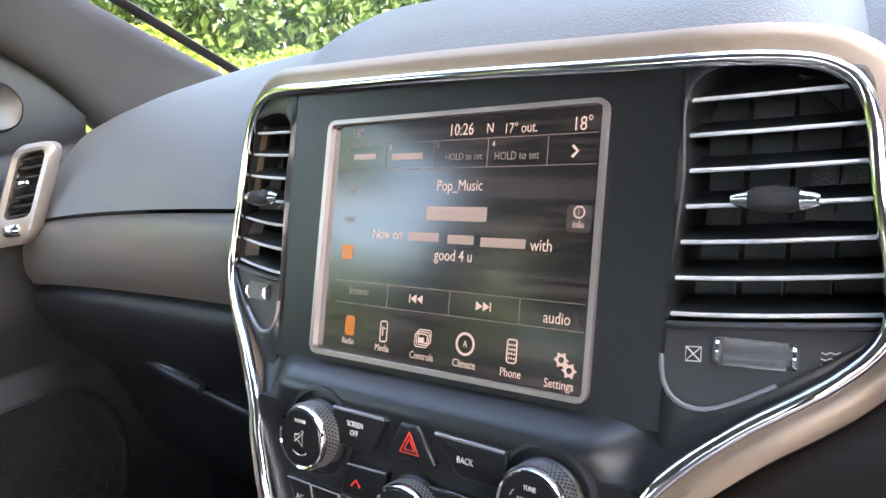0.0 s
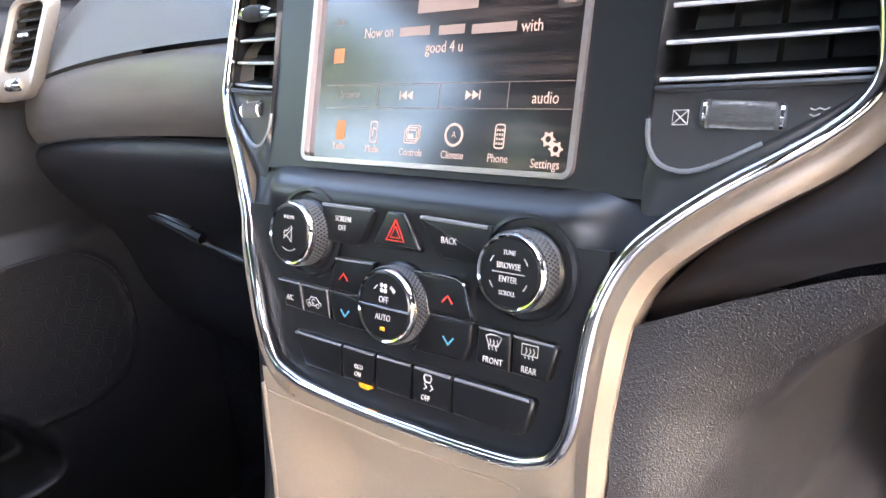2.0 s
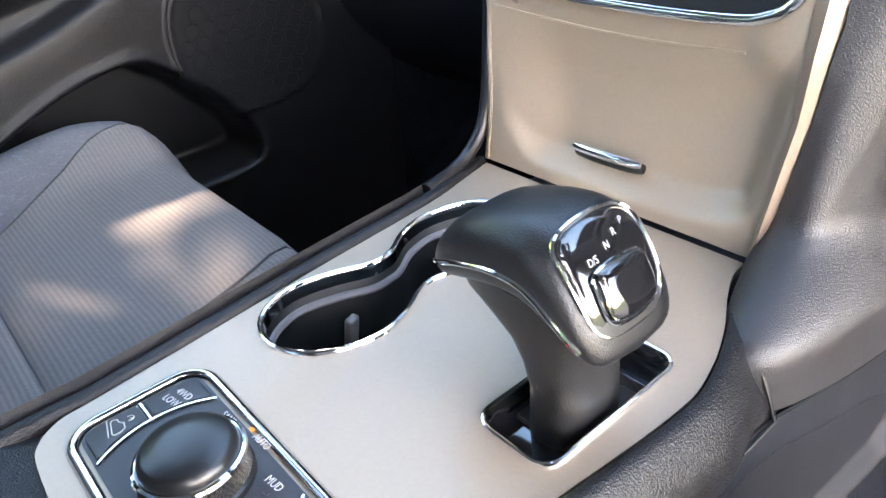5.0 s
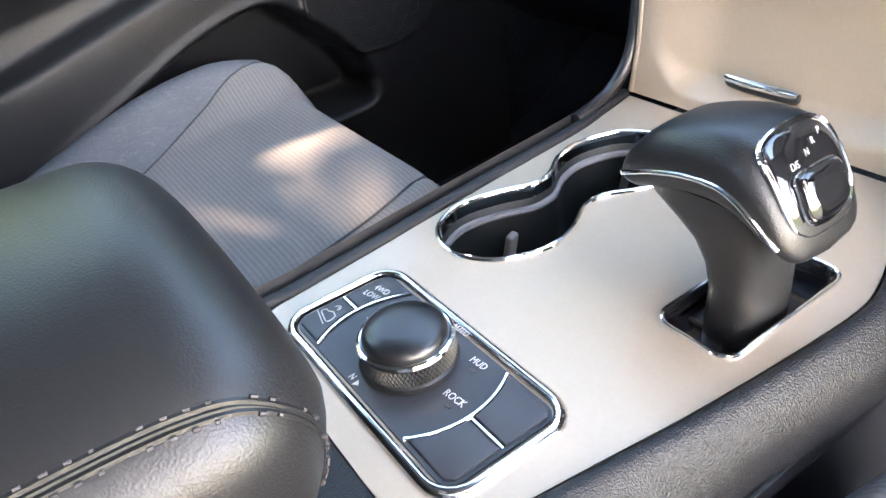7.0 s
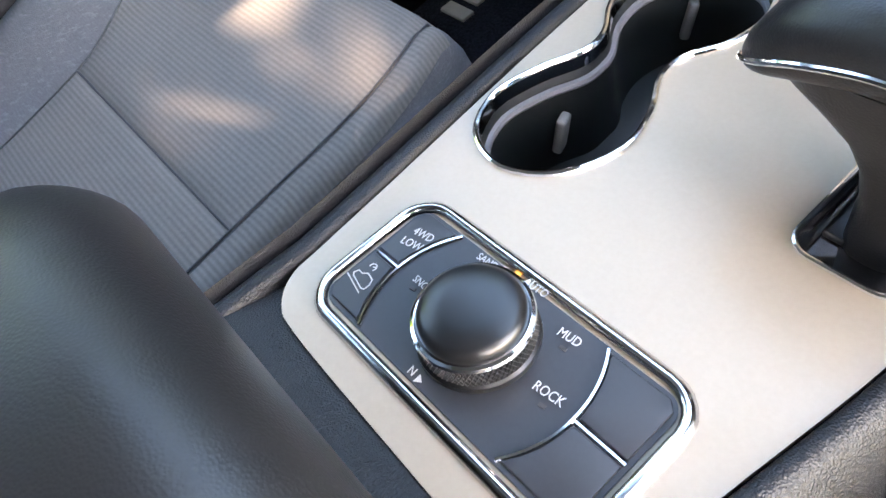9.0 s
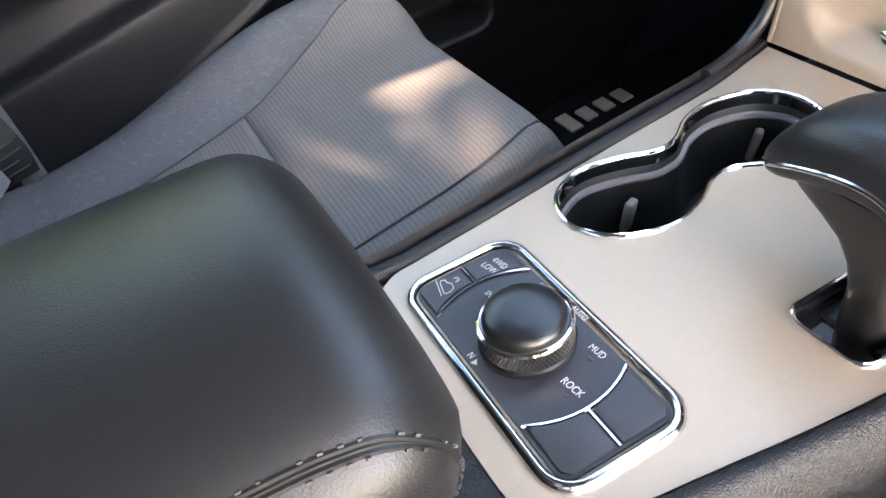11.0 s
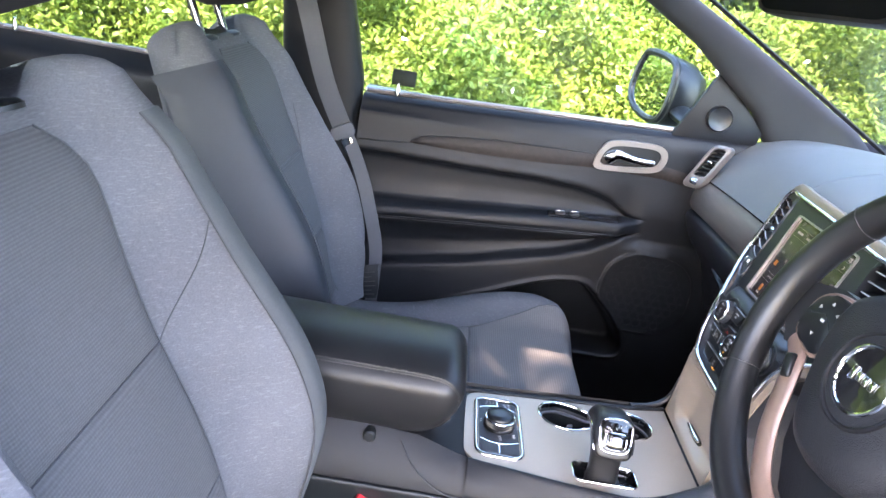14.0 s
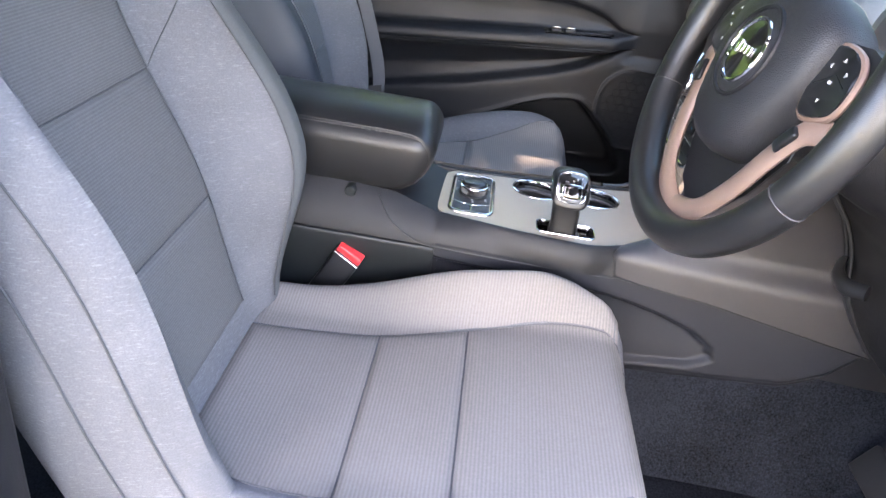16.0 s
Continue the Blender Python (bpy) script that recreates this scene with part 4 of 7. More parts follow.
def cast(poly, c, a):
    """Where the ray from c at angle a leaves the polygon."""
    best, d = None, Vector((math.cos(a), math.sin(a)))
    for i in range(len(poly)):
        p, q = Vector(poly[i - 1]), Vector(poly[i])
        e = q - p
        den = d.x * e.y - d.y * e.x
        if abs(den) < 1e-12:
            continue
        w = p - Vector(c)
        t, s = (w.x * e.y - w.y * e.x) / den, (w.x * d.y - w.y * d.x) / den
        if t > 0 and -1e-6 <= s <= 1 + 1e-6 and (best is None or t > best):
            best = t
    return (c[0] + d.x * best, c[1] + d.y * best)


def fuv(u, v, h=0.0):
    return FACE @ Vector((u, v, h)) + Vector((0, side_back(u), 0))


outer_r = [(-0.126, -0.006), (0.126, -0.006), (0.126, 0.1535), (-0.126, 0.1635)]
hole = rrect(0.185, 0.141, 0.006, 4, 0, 0.0705)
cc = (0.0, 0.07)
ang = [math.atan2(p[1] - cc[1], p[0] - cc[0]) for p in hole]
ang = sorted(ang + [math.atan2(y - cc[1], x - cc[0]) for x, y in outer_r])
part("face_panel", ring_plate([cast(outer_r, cc, a) for a in ang], [cast(hole, cc, a) for a in ang], 0.002, FACE @ pose(0, 0, -0.001)), M_SATIN, stack)
bezel = part("screen_bezel", ring_plate(rrect(0.1855, 0.1415, 0.006, 4, 0, 0.0705), rrect(0.1795, 0.1362, 0.003, 4, 0.0002, 0.0705), 0.006, FACE @ pose(0, 0, -0.002)), M_BEZEL, stack, "satin silver screen surround")

M_SCREEN = bpy.data.materials.new("lit_screen")
M_SCREEN.use_nodes = True
_nt = M_SCREEN.node_tree
_b = _nt.nodes["Principled BSDF"]
_b.inputs["Base Color"].default_value = (0.01, 0.01, 0.011, 1)
_b.inputs["Roughness"].default_value = 0.16
_b.inputs["Specular IOR Level"].default_value = 0.9
_tc, _mp, _nz, _rp = (_nt.nodes.new("ShaderNode" + k) for k in ("TexCoord", "Mapping", "TexNoise", "ValToRGB"))
_mp.inputs["Scale"].default_value = (14, 60, 260)
_nz.inputs["Scale"].default_value, _nz.inputs["Detail"].default_value = 1.0, 6
_rp.color_ramp.elements[0].position, _rp.color_ramp.elements[1].position = 0.45, 0.72
_rp.color_ramp.elements[0].color, _rp.color_ramp.elements[1].color = (0.008, 0.007, 0.008, 1), (0.06, 0.052, 0.053, 1)
_nt.links.new(_tc.outputs["Object"], _mp.inputs[0])
_nt.links.new(_mp.outputs[0], _nz.inputs["Vector"])
_nt.links.new(_nz.outputs[0], _rp.inputs[0])
_nt.links.new(_rp.outputs[0], _b.inputs["Emission Color"])
_b.inputs["Emission Strength"].default_value = 0.05
screen = part("screen", prism(rrect(0.1815, 0.138, 0.003, 3, 0.0002, 0.0705), 0.001, FACE @ pose(0, 0, -0.001), 0), M_SCREEN, stack, "lit touchscreen showing a radio menu")

# vents
VENT = [(0.133, 0.147), (0.187, 0.145), (0.196, 0.136), (0.204, 0.075), (0.206, 0.050), (0.200, 0.036), (0.160, 0.012), (0.140, 0.006), (0.127, 0.016), (0.126, 0.045), (0.130, 0.10)]


def centre_vent(s):
    name = "centre_vent"
    vin = [(s * p.x, p.y) for p in curve_through([(x, y, 0) for x, y in VENT], 4, True)]
    tr = [(abs(p.x) * s, (p.z - 1.123) / 0.952) for p in outline if s * p.x > 0.12 and p.z > 1.10]
    vout = [(s * 0.1255, 0.1535 if s > 0 else 0.1635)] + sorted([q for q in tr], key=lambda q: -q[1]) + [(s * 0.1255, -0.02)]
    c = (s * 0.165, 0.085)
    an = np.linspace(-math.pi, math.pi, 73)[:-1]
    o = [cast(vout, c, a) for a in an]
    i = [cast(vin, c, a) for a in an]
    md = [((a[0] + 3 * b[0]) / 4, (a[1] + 3 * b[1]) / 4) for a, b in zip(o, i)]
    v = part("vent_frame", loft([[fuv(*p, -0.006) for p in o], [fuv(*p, 0.001) for p in o], [fuv(*p, 0.0035) for p in md], [fuv(*p, 0.003) for p in i], [fuv(*p, -0.03) for p in i]], caps=False), M_SATIN, stack, "black vent opening with rounded edge", angle=50)
    part("vent_box", loft([[fuv(*p, -0.03) for p in i], [fuv(c[0] + (p[0] - c[0]) * 0.98, c[1] + (p[1] - c[1]) * 0.98, -0.035) for p in i]]), M_DARK, v)
    for k in range(7):
        vv = 0.138 - 0.0155 * k
        u0, u1 = (cast(vin, (c[0], vv), math.pi)[0], cast(vin, (c[0], vv), 0)[0])
        u0, u1 = min(u0, u1), max(u0, u1)
        pts = [fuv(u0 + (u1 - u0) * t / 6, vv, -0.004) for t in range(7)]
        bm = loft([[p + Vector((0, 0.0, 0.0012)), p + Vector((0, 0.016, 0.004)), p + Vector((0, 0.016, 0.0015)), p + Vector((0, -0.001, -0.001))] for p in pts])
        part("slat", bm, M_DARK, v)
        part("slat_edge", tube([p + Vector((0, -0.0014, 0.0004)) for p in pts], 0.0010, seg=6), M_SLATEDGE, v)
    for k in range(3):
        u = s * (0.145 + 0.018 * k)
        part("vane", loft([[fuv(u, t, -0.022), fuv(u + 0.001, t, -0.022), fuv(u + 0.001, t, -0.033), fuv(u, t, -0.033)] for t in (0.045, 0.09, 0.142)]), M_SATIN, v)
    # lower cover with thumb wheel
    cov = [p for p in vin if p[1] < 0.0415]
    e0, e1 = cast(vin, (s * 0.165, 0.0415), 0), cast(vin, (s * 0.165, 0.0415), math.pi)
    cov = sorted(cov + [e0, e1], key=lambda p: math.atan2(p[1] - 0.030, p[0] - s * 0.165))
    bm = loft([[fuv(*p, 0.0005) for p in cov], [fuv(*p, -0.02) for p in cov]])
    part("vent_cover", bm, M_COVER, v, "satin grey lower cover")
    part("cover_lip", tube([fuv(e1[0] + (e0[0] - e1[0]) * t / 8, 0.0405, 0.0008) for t in range(9)], 0.0016, seg=8), M_COVER, v)
    # a thin pale line paints the highlight along the cover's lower edge
    low_edge = sorted([p for p in vin if p[1] < 0.034 and abs(p[0]) < 0.176], key=lambda p: s * p[0])
    part("cover_glint", tube([fuv(*p, 0.0030) for p in low_edge], 0.0011, seg=6), M_GLINT, v, "pale line painting the glint round the cover's edge")
    wx = (fuv(s * 0.1592 + 0.012, 0.0288, 0) - fuv(s * 0.1592 - 0.012, 0.0288, 0)).normalized()
    wu = (fuv(s * 0.1592, 0.036, 0) - fuv(s * 0.1592, 0.022, 0)).normalized()
    wm = axes(fuv(s * 0.1592, 0.0292, -0.0042), wu, wx.cross(wu)) @ Matrix.Diagonal((0.84, 0.84, 0.88, 1.0))
    part("vent_wheel", lathe([(0.0060, -0.0185), (0.0074, -0.017), (0.0076, -0.0145), (0.0072, -0.014), (0.0072, 0.014), (0.0076, 0.0145), (0.0074, 0.017), (0.0060, 0.0185)], wm, 48), M_KNURL, v, "knurled metal thumb wheel")
    # diamond ribs round the wheel
    kb = bmesh.new()
    for turn in (-1, 1):
        for k in range(44):
            b0 = 2 * math.pi * k / 44
            rib = [[(r, z, b0 + turn * 0.09 * z / 0.0135 * 2 + w) for r, w in ((0.0070, -0.055), (0.00752, 0.0), (0.0070, 0.055))] for z in (-0.0135, -0.0045, 0.0045, 0.0135)]
            vs = [[kb.verts.new(wm @ Vector((r * math.cos(b), r * math.sin(b), z))) for r, z, b in row] for row in rib]
            for i in range(3):
                for j in range(2):
                    kb.faces.new((vs[i][j], vs[i][j + 1], vs[i + 1][j + 1], vs[i + 1][j]))
    part("wheel_knurling", kb, M_WHEELM, v, "bright diamond knurling", smooth=False)
    for end in (-0.0165, 0.0165):
        part("wheel_rim", lathe([(0.0066, -0.0012), (0.0079, -0.0007), (0.0079, 0.0007), (0.0066, 0.0012)], wm @ pose(0, 0, end), 40), M_CHROME, v, "thin chrome rim")
    kn = fuv(s * 0.164, 0.0925, 0.002)
    for end in (-1, 1):
        part("knob_end", tube([kn + Vector((end * t, 0, 0)) for t in (0.010, 0.0125, 0.015, 0.017)], [0.0044, 0.0036, 0.003, 0.0022], seg=10, flat=0.8), M_CHROME, v, "chrome knob end")
    part("vane_knob", tube([kn + Vector((t, 0, 0)) for t in (-0.013, -0.011, -0.008, 0, 0.008, 0.011, 0.013)], [0.0025, 0.003, 0.0052, 0.006, 0.0052, 0.003, 0.0025], seg=12, flat=0.8), M_GRIP, v, "dark ribbed vane knob")


centre_vent(1)
centre_vent(-1)

# ledge under the screen and the control panel below it
low = [p for p in outline if p.z < 1.112]


def ledge(u, v):
    pr = curve_through([(0, 0.064, 1.121), (0, 0.059, 1.1195), (0, 0.046, 1.116), (0, 0.0385, 1.1105), (0, 0.0365, 1.102), (0, 0.0355, 1.094)], 4)
    p = pr[min(len(pr) - 1, round(v * (len(pr) - 1)))]
    hw = along([(1.094, 0.1235), (1.105, 0.131), (1.121, 0.152)], p.z)
    x = -hw + 2 * hw * u
    e = sstep(0.098, 0.124, abs(x))
    yl = 0.064 + (p.z - 1.121) * 0.9
    return Vector((x, p.y * (1 - e) + yl * e + side_back(x), p.z))


part("ledge", sheet(ledge, 60, 20), M_SATIN, stack, "smooth ledge below the screen", angle=60)
cp = sorted([(p.x, (p.z - 1.096) / 0.973) for p in low], key=lambda q: math.atan2(q[1] + 0.04, q[0]))
cp = [(max(-0.1215, min(0.1215, x)), min(v, 0.004)) for x, v in cp]
part("control_panel", prism(cp, 0.0, CTL, 0, back=0.012), M_SATIN, stack)


# storage bin door under the stack
def bin_face(u, v):
    w = 0.1065 + 0.0135 * v ** 0.9
    x = -w + 2 * w * u + 0.006 * v
    x += 0.007 * (1 - u) ** 2 * math.sin(math.pi * min(1.0, v / 0.95))
    rim = 0.06 + 0.34 * max(0.0, (0.22 - u) / 0.22) ** 1.6 + 0.10 * max(0.0, (u - 0.7) / 0.3) ** 2
    bowl = sstep(rim, rim + 0.13, v) * (1 - sstep(0.5, 1.0, v)) * sstep(0.0, 0.30, u) * (1 - sstep(0.90, 0.985, u))
    x += 0.0075 * (1 - u) ** 2 * sstep(0.55, 1.0, v)
    # the door's corner on the driver's side climbs round the foot of the chrome line
    z = 0.872 + (along([(0.085, 1.002), (0.097, 1.0045), (0.1055, 1.0095), (0.1108, 1.020), (0.1133, 1.034)], x) - 0.872) * v
    e = sstep(0.80, 0.90, u) * sstep(0.965, 0.990, z)
    y = (0.002 + 0.012 * v + 0.016 * bowl) * (1 - e) + (along(TRIM_Y, z) - 0.0012) * e
    return Vector((x, y, z))


part("bin_door", sheet(bin_face, 50, 50, 0.0), M_BRONZE, stack, "champagne storage bin door with a chrome lip", angle=60)
part("bin_edge", tube([bin_face(0.0, v) + Vector((-0.0015, 0.0022, 0)) for v in np.linspace(0, 0.9, 16)], 0.0032, seg=10, up=(0, 1, 0)), M_BRONZE, stack, "rounded edge of the bin door")
part("bin_joint", tube([bin_face(u, 0.88 - 0.05 * math.sin(math.pi * u)) + Vector((0, -0.0004, 0)) for u in np.linspace(0.02, 0.83, 30)], 0.0008, seg=6), M_BRONZE, stack, "fine raised line across the bin door")
bl = [Vector((-0.031 + 0.0545 * k, 0.0130 - 0.0015 * min(1.0, 8 * k * (1 - k)), 0.9005 + 0.0005 * k)) for k in (0.0, 0.06, 0.3, 0.7, 0.94, 1.0)]
pull = part("bin_pull", tube(bl, [0.0022, 0.0030, 0.0033, 0.0033, 0.0030, 0.0022], seg=12, flat=0.8), M_CHROME, stack, "chrome bin pull")
# dark rod painting the shade behind and under the bin pull
part("pull_shade", tube([p + Vector((0, 0.004, -0.0045)) for p in bl], [0.003, 0.004, 0.0045, 0.0045, 0.004, 0.003], seg=10), M_DARK, pull)
part("side_welt", tube(curve_through([(-0.1245, 0.034, 1.02), (-0.119, 0.024, 0.975), (-0.1145, 0.014, 0.93), (-0.1135, 0.006, 0.90), (-0.1135, -0.008, 0.882), (-0.1105, -0.03, 0.8735), (-0.104, -0.062, 0.8715)], 5), 0.0052, seg=10, up=(0.3, 1, 0.3)), M_SATIN, stack, "black edge sweeping down into the console")

# ---- centre console ----
console = thing("centre_console", (0.02, -0.2, 0.47), "centre console with champagne plate and black grained sides", "console")
PLATE = [(-0.106, -0.001), (-0.098, -0.035), (-0.090, -0.074), (-0.081, -0.166), (-0.070, -0.263), (-0.0645, -0.315), (-0.062, -0.333), (-0.052, -0.345), (-0.036, -0.349), (0.02, -0.351), (0.085, -0.352), (0.107, -0.348), (0.119, -0.336), (0.122, -0.318), (0.129, -0.272), (0.138, -0.212), (0.146, -0.125), (0.142, -0.092), (0.130, -0.060), (0.116, -0.034), (0.108, -0.015), (0.1065, -0.001)]
PLATE = [(p.x, p.y) for p in curve_through([(x, y, 0) for x, y in PLATE], 5)]
CUP = [(-0.034, -0.229), (-0.060, -0.221), (-0.073, -0.196), (-0.068, -0.168), (-0.058, -0.145), (-0.060, -0.128), (-0.073, -0.108), (-0.078, -0.082), (-0.068, -0.053), (-0.044, -0.039), (-0.016, -0.046), (-0.001, -0.072), (-0.002, -0.100), (-0.014, -0.122), (-0.014, -0.140), (-0.003, -0.160), (0.003, -0.186), (-0.009, -0.215)]
CUP = [(p.x, p.y) for p in curve_through([(x, y, 0) for x, y in CUP], 4, True)]
GATE = rrect(0.044, 0.094, 0.010, 5, 0.1065, -0.143)
PZ = 0.87


def filled(outer, holes, z, depth):
    bm = bmesh.new()
    edges = []
    for lp in [outer] + holes:
        vs = [bm.verts.new((x, y, z)) for x, y in lp]
        edges += [bm.edges.new((vs[i - 1], vs[i])) for i in range(len(vs))]
    bmesh.ops.triangle_fill(bm, use_beauty=True, use_dissolve=False, edges=edges)
    fs = list(bm.faces)
    bmesh.ops.recalc_face_normals(bm, faces=fs)
    ret = bmesh.ops.extrude_face_region(bm, geom=fs)
    bmesh.ops.translate(bm, vec=(0, 0, -depth), verts=[g for g in ret["geom"] if isinstance(g, bmesh.types.BMVert)])
    return bm


part("plate", filled(PLATE, [CUP, GATE], PZ, 0.004), M_BRONZE, console, "champagne satin console plate", angle=30)
# cup holder
part("cup_rim", tube([(x, y, PZ + 0.0006) for x, y in CUP], 0.0017, closed=True, seg=8, up=(0, 0, 1)), M_CHROME, console, "chrome cup holder rim")


def shrink(k, z):
    out = []
    for x, y in CUP:
        c = (-0.036, -0.19) if y < -0.135 else (-0.038, -0.078)
        out.append(Vector((c[0] + (x - c[0]) * k, c[1] + (y - c[1]) * (1 - (1 - k) * 0.7), z)))
    return out


holder = part("cup_holder", loft([shrink(0.970, PZ - 0.007), shrink(0.958, PZ - 0.0095), shrink(0.95, PZ - 0.010), shrink(0.92, PZ - 0.05), shrink(0.86, PZ - 0.068), shrink(0.1, PZ - 0.07)], end_only=True), M_DARK, console, "deep black double cup holder")
part("cup_collar", loft([shrink(0.992, PZ + 0.0005), shrink(0.972, PZ - 0.003), shrink(0.962, PZ - 0.0095)], caps=False), M_CHROME, holder, "sloping chrome collar")
# the light catching this ledge is put into its pale colour
part("cup_ledge", tube([p for p in shrink(0.945, PZ - 0.0165)], 0.0028, closed=True, seg=8, up=(0, 0, 1)), M_LITLEDGE, holder, "rubber ledge inside the cup holder, coloured pale as if lit")
for (fx, fy, fr) in ((-0.0665, -0.168, 20), (-0.030, -0.131, -30), (-0.072, -0.052, 40)):
    part("cup_finger", rbox(0.006, 0.010, 0.026, 0.002, pose(fx + 0.009, fy, PZ - 0.040, 0, 12, fr)), M_FINGER, holder, "grey spring finger")
# selector gate
part("gate_rim", tube([(x, y, PZ + 0.001) for x, y in GATE], 0.0013, closed=True, seg=8, up=(0, 0, 1)), M_CHROME, console, "chrome selector gate rim")
gate = part("gate", loft([[Vector((0.1065 + (x - 0.1065) * k, -0.143 + (y + 0.143) * k, z)) for x, y in GATE] for k, z in ((1.0, PZ + 0.0005), (0.93, PZ - 0.004), (0.92, PZ - 0.012))], end_only=True), M_GLOSS, console, "gloss black selector gate")
part("gate_slide", rbox(0.036, 0.05, 0.004, 0.0015, pose(0.1065, -0.143, PZ - 0.011)), M_SATIN, gate)


# sides
def side_panel(s, rows, y0, y1, name, label="", m=M_SIDE):
    """rows: functions of y giving (x, z) from top to bottom."""
    k = len(rows) - 1

    def f(u, v):
        y = y0 + (y1 - y0) * u
        pr = curve_through([(rx(y), 0, rz(y)) for rx, rz in rows], 4)
        p = pr[min(len(pr) - 1, round(v * (len(pr) - 1)))]
        return Vector((p.x, y, p.z))
    return part(name, sheet(f, 50, k * 4), m, console, label, angle=60)


def edge_x(pts, y):
    pts = sorted(pts, key=lambda p: p[1])
    for a, b in zip(pts, pts[1:]):
        if a[1] <= y <= b[1]:
            return a[0] + (b[0] - a[0]) * (y - a[1]) / max(1e-9, b[1] - a[1])
    return pts[0][0] if y < pts[0][1] else pts[-1][0]


RE = [p for p in PLATE if p[0] > 0.1]
LE = [p for p in PLATE if p[0] < -0.045]


def rx(y):
    return edge_x(RE, y) if y > -0.33 else 0.119 - 0.004 * (y + 0.33) * 0


def lx(y):
    return edge_x(LE, y) if y > -0.325 else -0.0645


side_panel(1, [(lambda y: rx(y) + 0.0005, lambda y: PZ - 0.006), (lambda y: rx(y) + 0.002, lambda y: PZ + 0.0015), (lambda y: rx(y) + 0.010, lambda y: PZ), (lambda y: max(rx(y) + 0.02, 0.152), lambda y: PZ - 0.018), (lambda y: max(rx(y) + 0.022, 0.160), lambda y: PZ - 0.042)], -0.345, -0.048, "side_band", "grained black band along the plate")
side_panel(1, [(lambda y: 0.158, lambda y: PZ - 0.0425), (lambda y: 0.163, lambda y: PZ - 0.046), (lambda y: 0.160, lambda y: PZ - 0.075), (lambda y: 0.150, lambda y: PZ - 0.15), (lambda y: 0.150, lambda y: 0.47)], -0.80, -0.346, "side_lower", "black plastic lower side", M_DARK)
side_panel(-1, [(lambda y: lx(y) - 0.0005, lambda y: PZ - 0.006), (lambda y: lx(y) - 0.002, lambda y: PZ + 0.002), (lambda y: lx(y) - 0.008, lambda y: PZ + 0.003), (lambda y: lx(y) - 0.014, lambda y: PZ - 0.004), (lambda y: lx(y) - 0.018, lambda y: PZ - 0.03), (lambda y: lx(y) - 0.016, lambda y: 0.47)], -0.42, 0.0, "passenger_side", "grained black edge on the passenger side")
# rear part of the console below the armrest
rear = [[Vector((x, y, z)) for x, z in ((-0.075, 0.47), (-0.08, 0.86), (-0.07, 0.885), (0.115, 0.885 + 0.012 * k), (0.140, 0.862 + 0.01 * k), (0.155, 0.83), (0.155, 0.815), (0.143, 0.806), (0.140, 0.47))] for k, y in ((0, -0.353), (0.5, -0.42), (1, -0.5), (1, -0.8), (1, -0.95))]
rear[0] = [Vector((x, -0.338, z)) for x, z in ((-0.075, 0.47), (-0.078, 0.85), (-0.066, 0.864), (0.115, 0.864), (0.138, 0.857), (0.156, 0.836), (0.159, 0.812), (0.146, 0.802), (0.140, 0.47))]
part("rear_body", loft(rear), M_SIDE, console, "grained black console body under the armrest", angle=30)
part("seam", tube(curve_through([(0.1255, -0.445, 0.886), (0.147, -0.42, 0.858), (0.157, -0.385, 0.836), (0.161, -0.345, 0.829), (0.1625, -0.20, 0.827), (0.1625, -0.06, 0.828)], 6), 0.0011, seg=6, up=(1, 0, 0.5)), M_DARK, console)
part("seam", tube(curve_through([(0.134, -0.063, 0.872), (0.150, -0.063, 0.862), (0.158, -0.062, 0.845), (0.163, -0.060, 0.828)], 4), 0.0011, seg=6, up=(0, 1, 0)), M_DARK, console)
part("latch", lathe([(0.007, -0.012), (0.009, -0.01), (0.009, 0.006), (0.007, 0.008)], pose(0.126, -0.49, 0.886, 0, 90, 0), 24), M_DARK, console, "black armrest latch button")


# seam between the knee panel and the lower side, sloping forward
SEAM = [(-0.35, 0.836), (-0.06, 0.831), (0.088, 0.821), (0.229, 0.801), (0.344, 0.784), (0.42, 0.772)]
FOOT = [(-0.36, 0.60), (0.0, 0.660), (0.13, 0.678), (0.24, 0.694), (0.293, 0.723), (0.324, 0.758), (0.344, 0.783)]


def seam_z(y):
    return along(SEAM, y)


def tunnel_x(y):
    return along([(-0.36, 0.162), (-0.06, 0.164), (0.0, 0.174), (0.12, 0.186), (0.25, 0.198), (0.42, 0.208)], y)


